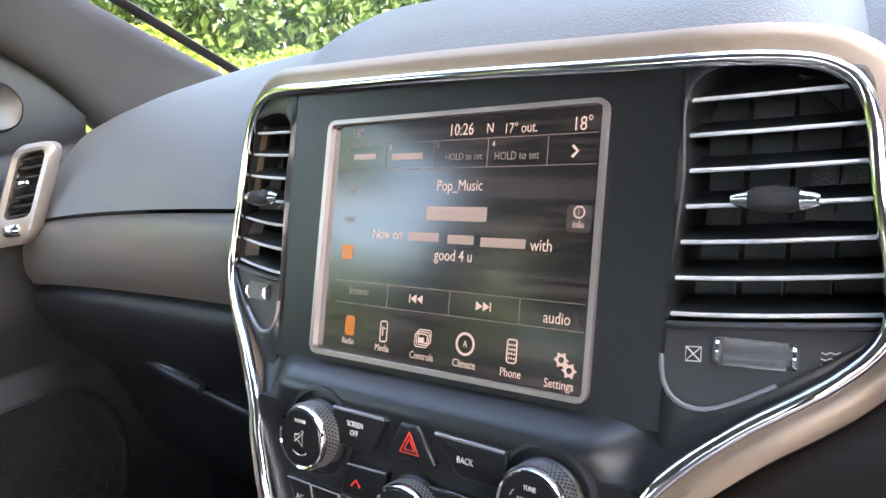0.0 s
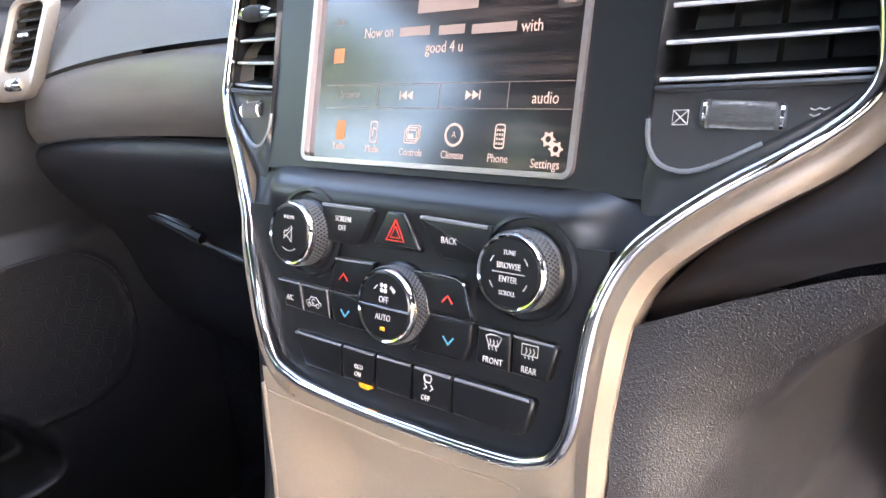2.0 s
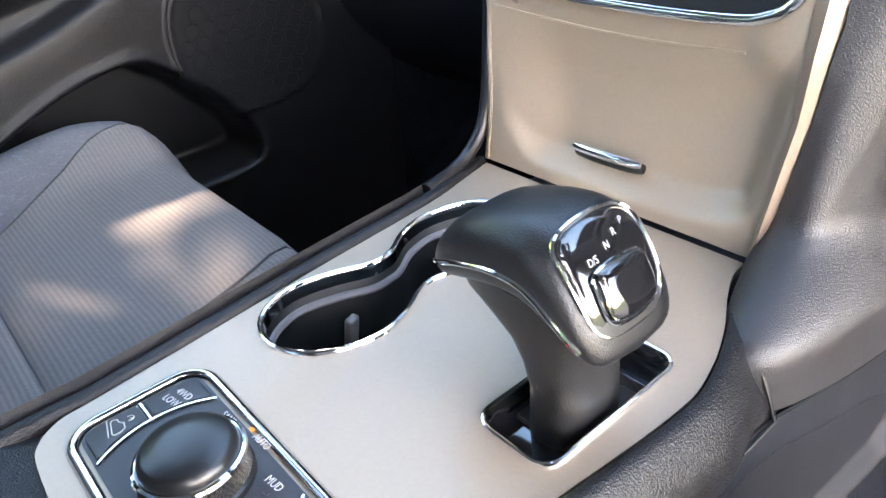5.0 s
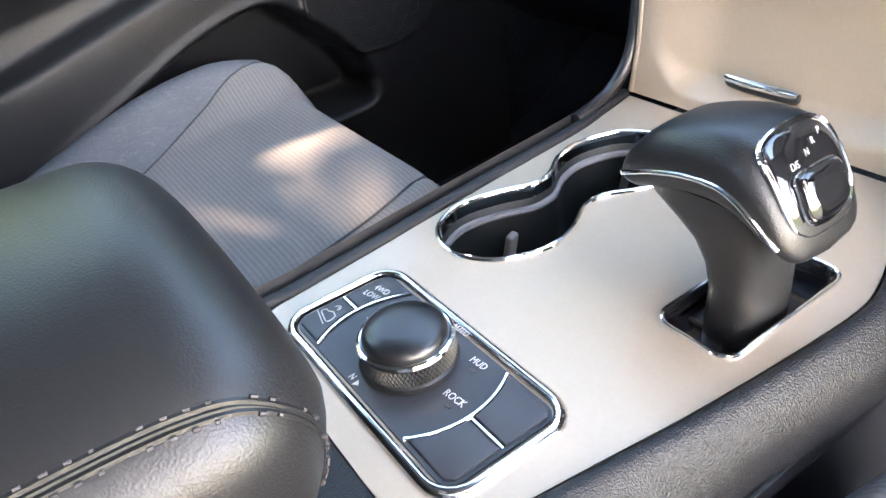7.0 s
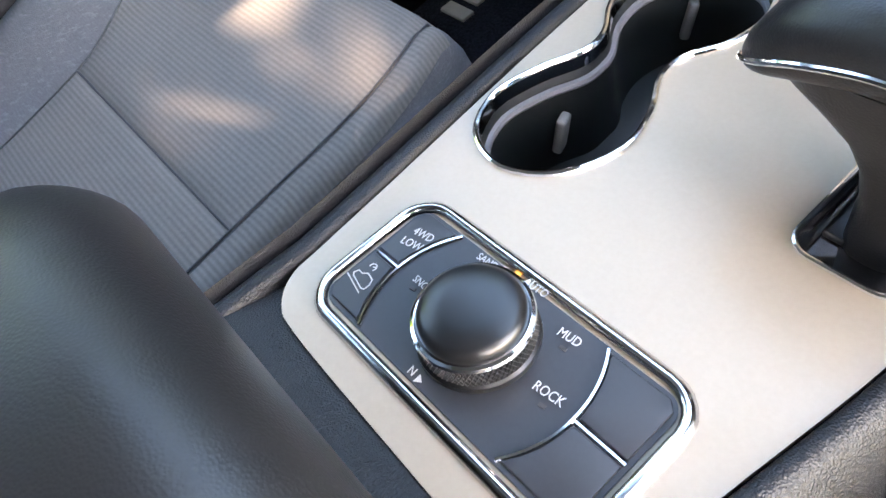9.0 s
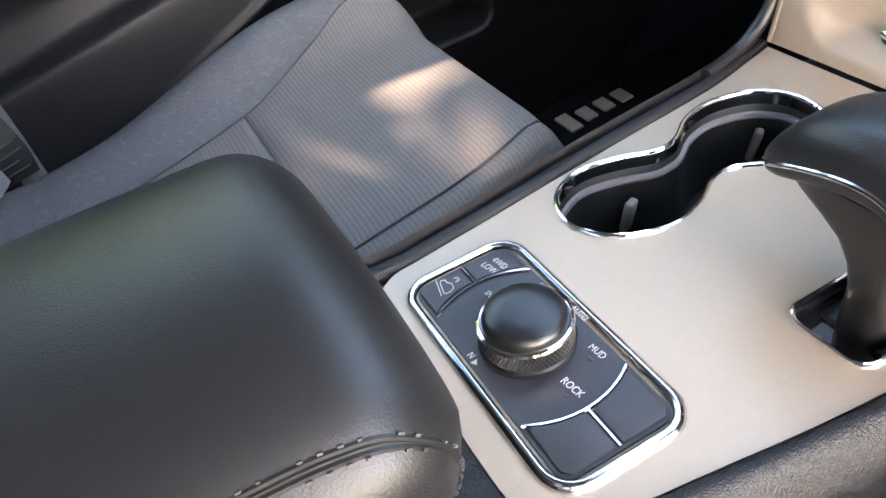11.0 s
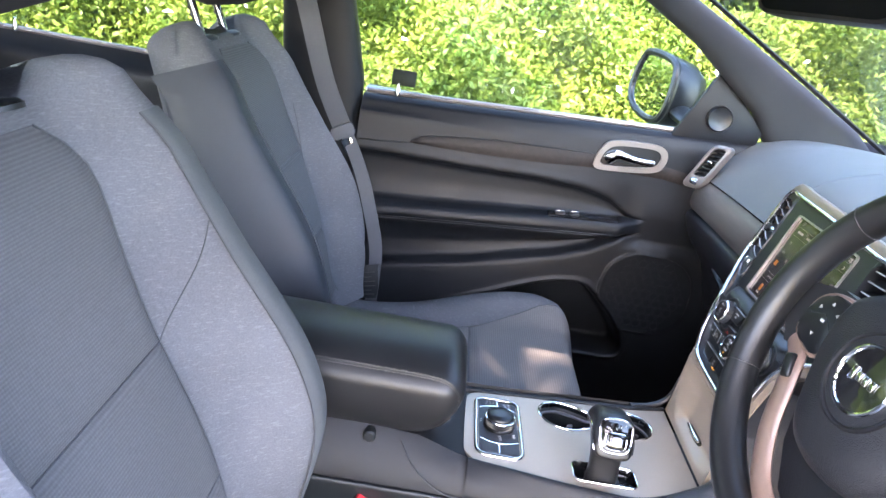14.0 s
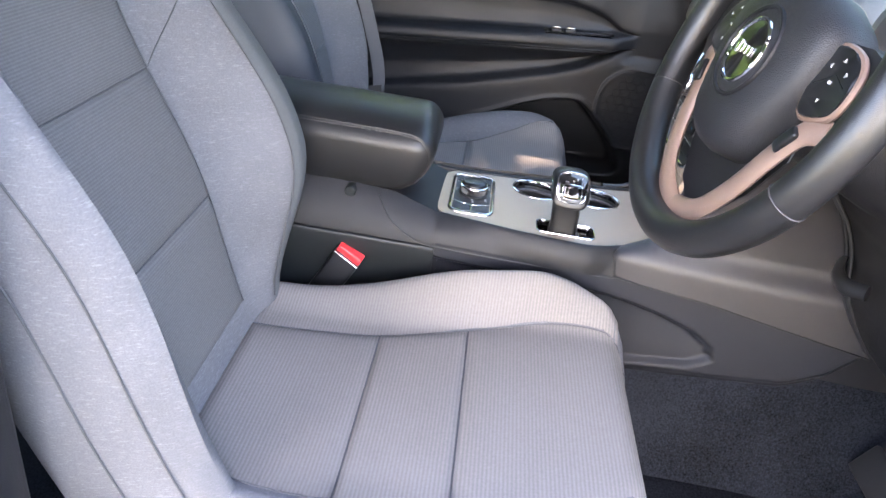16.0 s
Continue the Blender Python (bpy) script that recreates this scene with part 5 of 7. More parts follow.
# knee panel beside the stack on the driver's side
def knee(u, v):
    yb = along([(0.3, -0.06), (0.55, 0.0), (0.7, 0.12), (0.85, 0.25), (1.0, 0.42)], u)
    zb = seam_z(yb) + 0.002
    top = along([(0.0, 1.062), (0.14, 1.078), (0.30, 1.095), (0.45, 1.102), (1.0, 1.112)], u)
    z = zb + (top - zb) * v
    fl = 1 - sstep(0.862, 0.905, z)
    low = [(0.107, -0.004), (0.121, -0.044), (0.138, -0.068), (0.159, -0.057), (0.173, 0.0), (0.185, 0.12), (0.197, 0.25), (0.207, 0.42)]
    x0 = along([(0.86, 0.107), (0.889, 0.117), (0.959, 0.1275), (1.005, 0.131), (1.064, 0.1235), (1.10, 0.1235)], z)
    xr = along([(0.88, 0.143), (0.925, 0.147), (0.96, 0.153), (1.0, 0.163), (1.03, 0.172), (1.054, 0.190), (1.077, 0.215), (1.11, 0.25)], z)
    y0 = max(0.0, 0.29 * (z - 0.889))
    yr = y0 + 0.008
    yt = along(TRIM_Y, z) + 0.002
    up = [(x0 - 0.002, yt), (x0 + 0.35 * (xr - x0), 0.45 * yt + 0.55 * y0 - 0.004), (x0 + 0.72 * (xr - x0), y0 - 0.002), (xr, yr), (xr + 0.010, yr + 0.026), (xr + 0.018, yr + 0.09), (xr + 0.028, 0.25), (xr + 0.04, 0.42)]
    pl = curve_through([(a * fl + c * (1 - fl), b * fl + d * (1 - fl), 0) for (a, b), (c, d) in zip(low, up)], 6)
    p = pl[min(len(pl) - 1, round(u * (len(pl) - 1)))]
    return Vector((p.x, p.y, z))


part("knee_panel", sheet(knee, 42, 48), M_KNEE, console, "grained brown-black knee panel", angle=60)


WING_IN = curve_through([(0.124, 0.046, 1.062), (0.132, 0.046, 1.074), (0.1425, 0.050, 1.085), (0.154, 0.058, 1.098), (0.170, 0.067, 1.110), (0.198, 0.083, 1.128), (0.222, 0.10, 1.150), (0.30, 0.125, 1.175), (0.45, 0.15, 1.18)], 5)
WING_OUT = curve_through([(0.1245, 0.048, 1.061), (0.136, 0.049, 1.066), (0.150, 0.050, 1.073), (0.165, 0.052, 1.080), (0.182, 0.054, 1.088), (0.21, 0.058, 1.100), (0.24, 0.065, 1.106), (0.30, 0.09, 1.113), (0.45, 0.12, 1.116)], 5)


def wing(u, v):
    k = min(len(WING_IN) - 1, round(u * (len(WING_IN) - 1)))
    p, q = WING_IN[k], WING_OUT[k]
    return p + (q - p) * v + Vector((0.3, -1, 0.4)) * (0.004 * math.sin(math.pi * v) * min(1, u * 3))


part("wood_wing", sheet(lambda u, v: wing(u, v) + Vector((0, 0.006 * (1 - sstep(0.0, 0.3, u)), 0)), len(WING_IN) - 1, 10), M_WOODTRIM, stack, "dark wood-look wing beside the trim", angle=60)


def lower_front(u, v):
    """Lower side running forward into the driver's footwell, with a moulded hollow."""
    y = -0.346 + 0.689 * u
    a, b = along(FOOT, y), seam_z(y) - 0.001
    z = a + (b - a) * v
    g = min(along([(-0.35, 0.812), (-0.09, 0.801), (-0.031, 0.797), (0.026, 0.787), (0.077, 0.770), (0.111, 0.749), (0.1245, 0.722), (0.126, 0.60)], y) - z, z - along([(-0.35, 0.64), (0.0, 0.680), (0.09, 0.694), (0.126, 0.718)], y))
    x = tunnel_x(y) - 0.003 - 0.016 * sstep(0.0, 0.014, g) * (1 - 0.35 * sstep(0.77, 0.69, z)) - 0.01 * sstep(0.02, 0.0, z - a)
    return Vector((x, y, z))


part("tunnel_side", sheet(lower_front, 110, 70), M_LOWSIDE, console, "dark grey plastic lower side with a hollow", angle=60)
part("seam", tube([(tunnel_x(y) - 0.001, y, seam_z(y)) for y in np.linspace(-0.06, 0.343, 24)], 0.0012, seg=6, up=(1, 0, 0)), M_DARK, console)
part("seam", tube([(0.1605, -0.3455, z) for z in (0.834, 0.82, 0.80, 0.75)], 0.0012, seg=6, up=(0, 1, 0)), M_DARK, console)
part("footwell_carpet", sheet(lambda u, v: Vector((0.136 + 0.075 * (1 - v) ** 2 + 0.004 * math.sin(9 * u + 5 * v) + 0.012 * u, -0.40 + 1.0 * u, 0.485 + 0.31 * v)), 40, 16), M_CARPET, console, "black carpet on the tunnel side", angle=70)
solid("tunnel", rbox(0.30, 0.8, 0.36, 0.03, pose(0.0, 0.42, 0.64)), M_DASHLOW, "black plastic tunnel between the footwells", "tunnel", kind="structure")

# ---- rotary drive selector panel on the plate ----
rp = thing("drive_mode_panel", (0.029, -0.30, PZ), "chrome-framed drive mode panel with a rotary knob", "control panel")
RO, RI = rrect(0.159, 0.077, 0.019, 6, 0.0295, -0.2985), rrect(0.147, 0.065, 0.013, 6, 0.0295, -0.2985)
RPM = pose(0, 0, PZ)
RMIX = [(0.0, -0.001), (0.0, 0.0008), (0.15, 0.0024), (0.4, 0.0036), (0.65, 0.0040), (0.88, 0.0034), (1.0, 0.0022), (1.0, -0.001)]
part("frame", loft([[Vector((a[0] + (b[0] - a[0]) * k, a[1] + (b[1] - a[1]) * k, PZ + h)) for a, b in zip(RO, RI)] for k, h in RMIX], caps=False, ring=True), M_CHROMEDARK, rp, "rounded chrome frame", angle=60)
base_plate = part("base", prism(rrect(0.143, 0.061, 0.008, 6, 0.0295, -0.2985), 0.0015, RPM, 0), M_MODEKEY, rp)
# round dial field between the keys, edged in chrome
for s, cx in ((-1, 0.0255), (1, 0.0255)):
    arc = [(cx + s * 0.0505 * math.cos(a), -0.2985 + 0.0505 * math.sin(a)) for a in np.linspace(-0.62, 0.62, 21)]
    arc = [p for p in arc if abs(p[1] + 0.2985) < 0.0300]
    part("arc_trim", tube([(x, y, PZ + 0.002) for x, y in arc], 0.0010, seg=6, up=(0, 0, 1)), M_CHROME, rp)
    xe = 0.0295 + s * 0.070
    part("key_divider", tube([(cx + s * 0.0508, -0.2985, PZ + 0.002), (xe, -0.2985, PZ + 0.002)], 0.0009, seg=6, up=(0, 0, 1)), M_CHROME, rp)
    for t in (-1, 1):
        ks = [(cx + s * 0.0522 * math.cos(a), 0.0522 * math.sin(a)) for a in np.linspace(0.03, 0.60, 8)]
        ks = [(x, min(y, 0.0285)) for x, y in ks] + [(xe - s * 0.004, 0.0285), (xe - s * 0.0005, 0.025), (xe - s * 0.0005, 0.0015)]
        poly = [(x, -0.2985 + t * y) for x, y in ks]
        part("key", prism(poly, 0.0030, RPM, 0.0006), M_MODEKEY, rp)
KC = (0.0255, -0.2975)
dial = part("rotary_knob", lathe([(0.0250, 0.0), (0.0250, 0.003), (0.0238, 0.0040), (0.0232, 0.0135), (0.0225, 0.0150), (0.001, 0.0150)], pose(KC[0], KC[1], PZ + 0.0015), 60), M_BUTTON, rp, "large black rotary knob")
kb = bmesh.new()
for k in range(70):
    for dirn in (-1, 1):
        tube([(KC[0] + 0.0236 * math.cos(2 * math.pi * k / 70 + dirn * 0.2 * t), KC[1] + 0.0236 * math.sin(2 * math.pi * k / 70 + dirn * 0.2 * t), PZ + 0.0055 + 0.0093 * t) for t in (0, 0.5, 1)], 0.00042, seg=4, bm=kb, up=(0, 0, 1))
part("knurling", kb, M_BUTTON, dial, "fine diamond knurling", smooth=False)
part("knob_ring", tube([(KC[0] + 0.0226 * math.cos(a), KC[1] + 0.0226 * math.sin(a), PZ + 0.0160) for a in np.linspace(0, 2 * math.pi, 61)[:-1]], 0.0018, closed=True, seg=8, up=(0, 0, 1)), M_CHROME, dial, "chrome ring")
part("knob_cap", lathe([(0.0216, 0), (0.0215, 0.003), (0.0206, 0.0058), (0.0180, 0.0076), (0.010, 0.0084), (0.001, 0.0086)], pose(KC[0], KC[1], PZ + 0.0157), 48), M_BUTTON, dial)

# ---- gear selector ----
gear = thing("gear_selector", (0.107, -0.15, PZ - 0.01), "black leather gear selector with chrome-edged display", "gear lever")
st = []
for k, (cx, cy, cz, a, b) in enumerate([(0.108, -0.148, 0.857, 0.015, 0.023), (0.108, -0.148, 0.885, 0.0145, 0.022), (0.1065, -0.149, 0.900, 0.016, 0.0225), (0.103, -0.150, 0.911, 0.0205, 0.022), (0.098, -0.151, 0.920, 0.0275, 0.0228), (0.0925, -0.151, 0.928, 0.0365, 0.0238), (0.0900, -0.151, 0.938, 0.040, 0.0240)]):
    st.append([Vector((cx + a * math.copysign(abs(math.cos(t)) ** 0.7, math.cos(t)), cy + b * math.copysign(abs(math.sin(t)) ** 0.7, math.sin(t)), cz)) for t in np.linspace(0, 2 * math.pi, 33)[:-1]])
part("stalk", loft(st), M_LEATHER, gear, angle=60)
# head: an arched grip lying across the car, its display turned to the driver
UP = curve_through([(0.0420, 0, 0.930), (0.045, 0, 0.941), (0.054, 0, 0.953), (0.068, 0, 0.963), (0.090, 0, 0.970), (0.108, 0, 0.972), (0.119, 0, 0.9675), (0.129, 0, 0.9565), (0.1370, 0, 0.943), (0.1420, 0, 0.931), (0.1435, 0, 0.925)], 3)
DN = curve_through([(0.0425, 0, 0.928), (0.046, 0, 0.925), (0.055, 0, 0.9250), (0.068, 0, 0.929), (0.086, 0, 0.934), (0.100, 0, 0.9355), (0.110, 0, 0.935), (0.120, 0, 0.932), (0.130, 0, 0.927), (0.138, 0, 0.9225), (0.1430, 0, 0.922)], 3)


def half_width(k):
    e = abs(2 * k / (len(UP) - 1) - 1)
    return (0.0255 + 0.0045 * k / len(UP)) * ((1 - e ** 3.4) ** 0.45 + 0.04)


hd = []
for k, (p, q) in enumerate(zip(UP, DN)):
    c, h, w = (p * 0.4 + q * 0.6), None, half_width(k)
    hd.append([c + Vector((0, -0.151 + w * math.copysign(abs(math.cos(a)) ** 0.6, math.cos(a)), 0)) + ((p - c) if math.sin(a) > 0 else (c - q)) * math.copysign(abs(math.sin(a)) ** 0.75, math.sin(a)) for a in np.linspace(0, 2 * math.pi, 41)[:-1]])
part("head", loft(hd), M_LEATHER, gear, "rounded leather grip", angle=60)
for sgn in (-1, 1):
    bp = [UP[k] * 0.4 + DN[k] * 0.6 + Vector((0, -0.151 + sgn * (half_width(k) + 0.0002), 0)) for k in range(2, len(UP) - 5)]
    part("chrome_band", tube(bp, 0.0013, seg=8, up=(0, 1, 0)), M_CHROME, gear, "thin chrome band")
DM = axes((0.1278, -0.151, 0.9545), (0, 1, 0), (-0.53, 0, 0.85))
dpo = [(p.x, p.y) for p in curve_through([(-0.0175, -0.021, 0), (-0.0215, 0.0, 0), (-0.019, 0.017, 0), (0, 0.0215, 0), (0.019, 0.017, 0), (0.0215, 0, 0), (0.0175, -0.021, 0), (0, -0.026, 0)], 5, True)]
dpo = [(x, y * 0.94) for x, y in dpo]


def dome(x, y, h):
    """A point on the display's crowned surface."""
    return DM @ Vector((x, y, h - 7.0 * (y + 0.004) ** 2 - 3.0 * x * x))


disp = part("display", loft([[dome(x, y, -0.006) for x, y in dpo], [dome(x, y, 0.0026) for x, y in dpo]] + [[dome(x * k, y * k, 0.0030) for x, y in dpo] for k in (0.95, 0.7, 0.4, 0.1)]), M_GLOSS, gear, "glossy gear display", angle=60)
part("display_trim", tube([dome(x * 1.06, y * 1.06, 0.0022) for x, y in dpo], 0.0013, closed=True, seg=8, up=(0.6, 0, 0.8)), M_CHROME, gear, "chrome display edge")
bo = [(p.x, p.y) for p in curve_through([(-0.012, -0.018, 0), (-0.0135, -0.006, 0), (-0.0105, 0.0005, 0), (0.0105, 0.0005, 0), (0.0135, -0.006, 0), (0.012, -0.018, 0), (0, -0.0205, 0)], 5, True)]
part("release_button", loft([[dome(x, y, 0.002) for x, y in bo], [dome(x, y, 0.0062) for x, y in bo], [dome(x * 0.86, y * 0.86 - 0.0012, 0.0074) for x, y in bo], [dome(x * 0.4, y * 0.4 - 0.005, 0.0068) for x, y in bo]]), M_GLOSS, gear, "black release button", angle=50)
part("button_trim", tube([dome(x * 1.08, y * 1.08 + 0.0005, 0.0040) for x, y in bo], 0.0008, closed=True, seg=6, up=(0.6, 0, 0.8)), M_CHROME, gear)
for body, gx, gy in (("P", 0.013, 0.0128), ("R", 0.0065, 0.0105), ("N", 0.0, 0.0075), ("D/S", -0.0095, 0.0048)):
    words(body, 0.0046, Matrix.Translation(dome(gx, gy, 0.0034)) @ DM.to_3x3().to_4x4(), M_WHITE, disp, thick=0.0001)

# ---- armrest ----
arm = thing("armrest", (0.03, -0.58, 0.89), "padded black leather centre armrest with stitched edge", "armrest")


def arm_pt(d, a, out=0.0):
    """A point of the pad: d metres behind its nose, a degrees round the section from the driver's side upwards."""
    def ease(r):
        k = min(1.0, max(0.0, d / r))
        return math.sqrt(max(0.0, 1 - (1 - k) ** 2))
    w, top, bot = 0.097 * (0.70 + 0.30 * ease(0.038)), 0.043 * ease(0.032) + 0.004, 0.004 + 0.085 * ease(0.085)
    ca, sa = math.cos(radians(a)), math.sin(radians(a))
    up = sa > 0
    x = 0.035 + (w + out) * math.copysign(abs(ca) ** (0.92 if up else 0.42), ca)
    z = 0.965 + ((top + out) * abs(sa) ** 0.95 if up else -(bot + out) * abs(sa) ** 0.62)
    if not up:
        x -= 0.010 * ca * abs(sa)
    return Vector((x, -0.3665 - d + (out if d < 0.03 else 0.0), z))


part("pad", loft([[arm_pt(d, a) for a in np.linspace(0, 360, 73)[:-1]] for d in (0.0, 0.001, 0.003, 0.006, 0.010, 0.015, 0.021, 0.028, 0.036, 0.046, 0.058, 0.072, 0.086, 0.12, 0.18, 0.26, 0.36, 0.47)]), M_ARMVINYL, arm, angle=70)
SEAM_RUN = [(0.47, 31), (0.30, 31), (0.18, 31), (0.10, 31), (0.06, 30.5), (0.040, 29), (0.026, 25), (0.015, 15), (0.009, 1), (0.008, -10), (0.012, -30), (0.028, -52), (0.06, -68)]


def arm_line(shift, out, far):
    return curve_through([(lambda p: p)(arm_pt(d, 180 - a - shift if far else a + shift, out)) for d, a in SEAM_RUN], 6)


for far in (False, True):
    for shift in (-2.7, 2.7):
        run = arm_line(shift, 0.0006, far)
        bmst, carry = bmesh.new(), 0.0
        for p, q in zip(run, run[1:]):
            ln = (q - p).length
            at = carry
            while at < ln:
                a0, a1 = p + (q - p) * (at / ln), p + (q - p) * (min(at + 0.0036, ln) / ln)
                if (a1 - a0).length > 0.001:
                    tube([a0, a1], 0.00062, seg=5, bm=bmst, up=(1, 0, 0.3))
                at += 0.0056
            carry = at - ln
        part("stitching", bmst, M_STITCH, arm, "row of grey stitching")
        part("seam_fold", tube(arm_line(shift * 0.62, -0.0004, far), 0.0011, seg=6, up=(1, 0, 0.3)), M_ARMVINYL, arm)
    part("seam_valley", tube(arm_line(0, -0.0004, far), 0.0008, seg=6, up=(1, 0, 0.3)), M_DARK, arm)


# ---- seats ----
M_SEATEDGE = mat("seat_edge_cloth", (0.080, 0.083, 0.084), 0.85, var=0.15, bump=0.3, bscale=1500, spec=0.2)
M_SEAM = mat("dark_seam_thread", (0.05, 0.05, 0.053), 0.8)

def seat(xc, s, y_shift, label, group):
    """A front seat; s is the side (+1 or -1) that faces the middle of the car's far side."""
    t = thing("front_seat", (xc, -0.35 + y_shift, 0.47), label, "seat", group)
    a, n = Vector((0, -math.sin(radians(22)), math.cos(radians(22)))), Vector((0, math.cos(radians(22)), math.sin(radians(22))))
    o = Vector((xc, -0.600 + y_shift, 0.775))

    def back_pt(q, h, d):
        if xc > 0 and q * s < -0.13:
            k = 1 - 0.40 * (1 - sstep(-0.04, 0.24, h)) ** 1.4
            q = -s * (0.13 + (-q * s - 0.13) * k)
        return o + Vector((q, 0, 0)) + a * h + n * d

    def outer(q):
        """True on the door side of the seat."""
        return q * s > 0

    def width(h):
        w = 0.250 - 0.030 * sstep(0.42, 0.66, h) + 0.012 * math.sin(min(1, h / 0.4) * math.pi)
        return w - (0.045 * (1 - sstep(-0.06, 0.17, h)) ** 1.5 if xc < 0 else 0.0)

    def front(q, h):
        w = width(h)
        e = abs(q) / w
        bol = (sstep(0.58, 0.86, e) if outer(q) else sstep(0.38, 0.76, e)) * ((0.082 if outer(q) else 0.105 if xc > 0 else 0.072) - 0.048 * sstep(0.22, 0.6, h))
        if xc > 0 and not outer(q):
            bol *= 1 - 0.85 * (1 - sstep(-0.06, 0.19, h)) ** 1.2
        if xc < 0 and outer(q):
            bol *= 1 - 0.30 * (1 - sstep(-0.06, 0.10, h))
        rnd = -0.10 * max(0.0, (e - 0.84) / 0.16) ** 2.2
        lum = 0.018 * math.exp(-((h - 0.2) / 0.14) ** 2)
        return bol + rnd + lum - 0.03 * sstep(0.52, 0.63, h)

    def topline(q, w):
        e = abs(q) / w
        return 0.585 + 0.030 * sstep(0.40, 0.66, e) - 0.05 * max(0, (e - 0.72) / 0.28) ** 2.2

    def foot(q, w):
        """The backrest reaches lower beside the cushion on the door side."""
        return -0.04 - (0.055 * sstep(0.55, 0.85, q * s / w) if xc > 0 else 0.0)

    loops = []
    for i in range(36):
        hn = min(1.0, i / 30)
        k = max(0, i - 30) / 5
        rise, thin = 0.028 * math.sin(k * math.pi / 2), math.cos(k * math.pi / 2 * 0.96)
        w = width(hn * 0.62) * (1 - 0.03 * k * k)
        lp = []
        m = 40
        for j in range(m + 1):
            q = -w + 2 * w * j / m
            h = foot(q, w) + hn * (topline(q, w) - foot(q, w))
            fd = front(q, h)
            lp.append(back_pt(q, h + rise, -0.04 + (fd + 0.04) * thin))
        for j in range(m, -1, -2):
            q = -w + 2 * w * j / m
            h = foot(q, w) + hn * (topline(q, w) - foot(q, w))
            e = abs(q) / w
            rd = -0.125 + 0.015 * hn + 0.05 * max(0, (e - 0.7) / 0.3) ** 2
            lp.append(back_pt(q * 0.97, h + rise, -0.04 + (rd + 0.04) * thin))
        loops.append(lp)
    back = part("backrest", loft(loops), M_CLOTH, t, "grey cloth backrest with side bolsters", angle=60)

    def ins_in(h):
        return along([(0.0, 0.098), (0.35, 0.098), (0.5, 0.104), (0.545, 0.100), (0.57, 0.090), (0.585, 0.072)], h)

    def ins_out(h):
        return along([(0.0, 0.138), (0.17, 0.130), (0.34, 0.160), (0.5, 0.152), (0.545, 0.140), (0.57, 0.122), (0.585, 0.10)], h)

    def patch(h0, h1, w0, w1, name):
        def f(u, v):
            e = min(u, 1 - u, 0.5) * 2
            ev = min(v, 1 - v) * 2
            h = h0 + (h1 - h0) * v
            q = s * (-ins_in(h) + (ins_in(h) + ins_out(h)) * u)
            hh = h
            return back_pt(q, hh, front(q, hh) + 0.006 * min(1, 7 * e) ** 0.5 * min(1, 7 * ev) ** 0.5 + 0.0005)
        return part(name, sheet(f, 30, 24), M_INSERT, back, "ribbed dark cloth panel", angle=70)
    patch(0.0, 0.163, 0.135, 0.139, "insert")
    patch(0.163, 0.338, 0.139, 0.140, "insert")
    patch(0.338, 0.585, 0.140, 0.120, "insert")
    for hs in (0.163, 0.338):
        part("seam", tube([back_pt(q, hs, front(q, hs) + 0.0012) for q in (s * (-ins_in(hs) + (ins_in(hs) + ins_out(hs)) * k / 14) for k in range(15))], 0.0011, seg=5, up=(0, 1, 0.4)), M_SEAM, back)
    for side in (-1, 1):
        wq = ins_out if side == s else ins_in
        part("seam", tube([back_pt(side * wq(h), h, front(side * wq(h), h) + 0.0012) for h in np.linspace(0.0, 0.585, 25)], 0.0012, seg=5, up=(0, 1, 0.4)), M_SEAM, back)
        run_ = [(wq(0.338) + (0.69 * width(0.44) - wq(0.338)) * k / 12, 0.338 + 0.102 * (k / 12) ** 1.3) for k in range(13)]
        part("seam", tube([back_pt(side * q, h, front(side * q, h) + 0.0012) for q, h in run_], 0.0009, seg=5, up=(0, 1, 0.4)), M_SEAM, back)
    for side in (-1, 1):
        for ew, off in ((0.948, 0.0008), (0.996, 0.001)) if side == s else ():
            pts = [back_pt(side * (width(h) * ew + off), h, front(side * width(h) * ew, h) + 0.001) for h in np.linspace(-0.085 if side == s else -0.03, 0.57, 28)]
            part("seam", tube(pts, 0.0012, seg=5, up=(0, 1, 0.4)), M_SEAM, back)
        p = back_pt(side * 0.065, 0.606, -0.045)
        q_ = p + a * 0.15
        part("headrest_post", tube([p, p + a * 0.05, p + a * 0.1, q_], 0.0075, seg=14, up=(0, 1, 0)), M_CHROME, t, "chrome headrest post")
        for kn in range(5):
            part("notch", tube([p + a * (0.03 + 0.014 * kn) - n * 0.0062, p + a * (0.036 + 0.014 * kn) - n * 0.0062], 0.004, seg=8, up=(1, 0, 0)), M_DARK, t)
        part("post_collar", lathe([(0.028, 0), (0.028, 0.005), (0.022, 0.010), (0.012, 0.013), (0.001, 0.013)], axes(p - a * 0.004, (1, 0, 0), n), 24), M_SATIN, t)
    # the flank towards the console: dark vinyl on the passenger's seat, plain cloth on the driver's
    e0, sgn_ = (0.72, 1) if xc < 0 else (0.69, -1)

    def flank(u, v):
        h = -0.03 + 0.60 * v
        w = width(h)
        if u < 0.6:
            e = e0 + (1 - e0) * u / 0.6
            q, d = e * w, front(sgn_ * e * w, h)
        else:
            k = (u - 0.6) / 0.4
            q, d = w * (1 - 0.012 * k) + 0.002, front(sgn_ * w, h) + (-0.075 - front(sgn_ * w, h)) * k
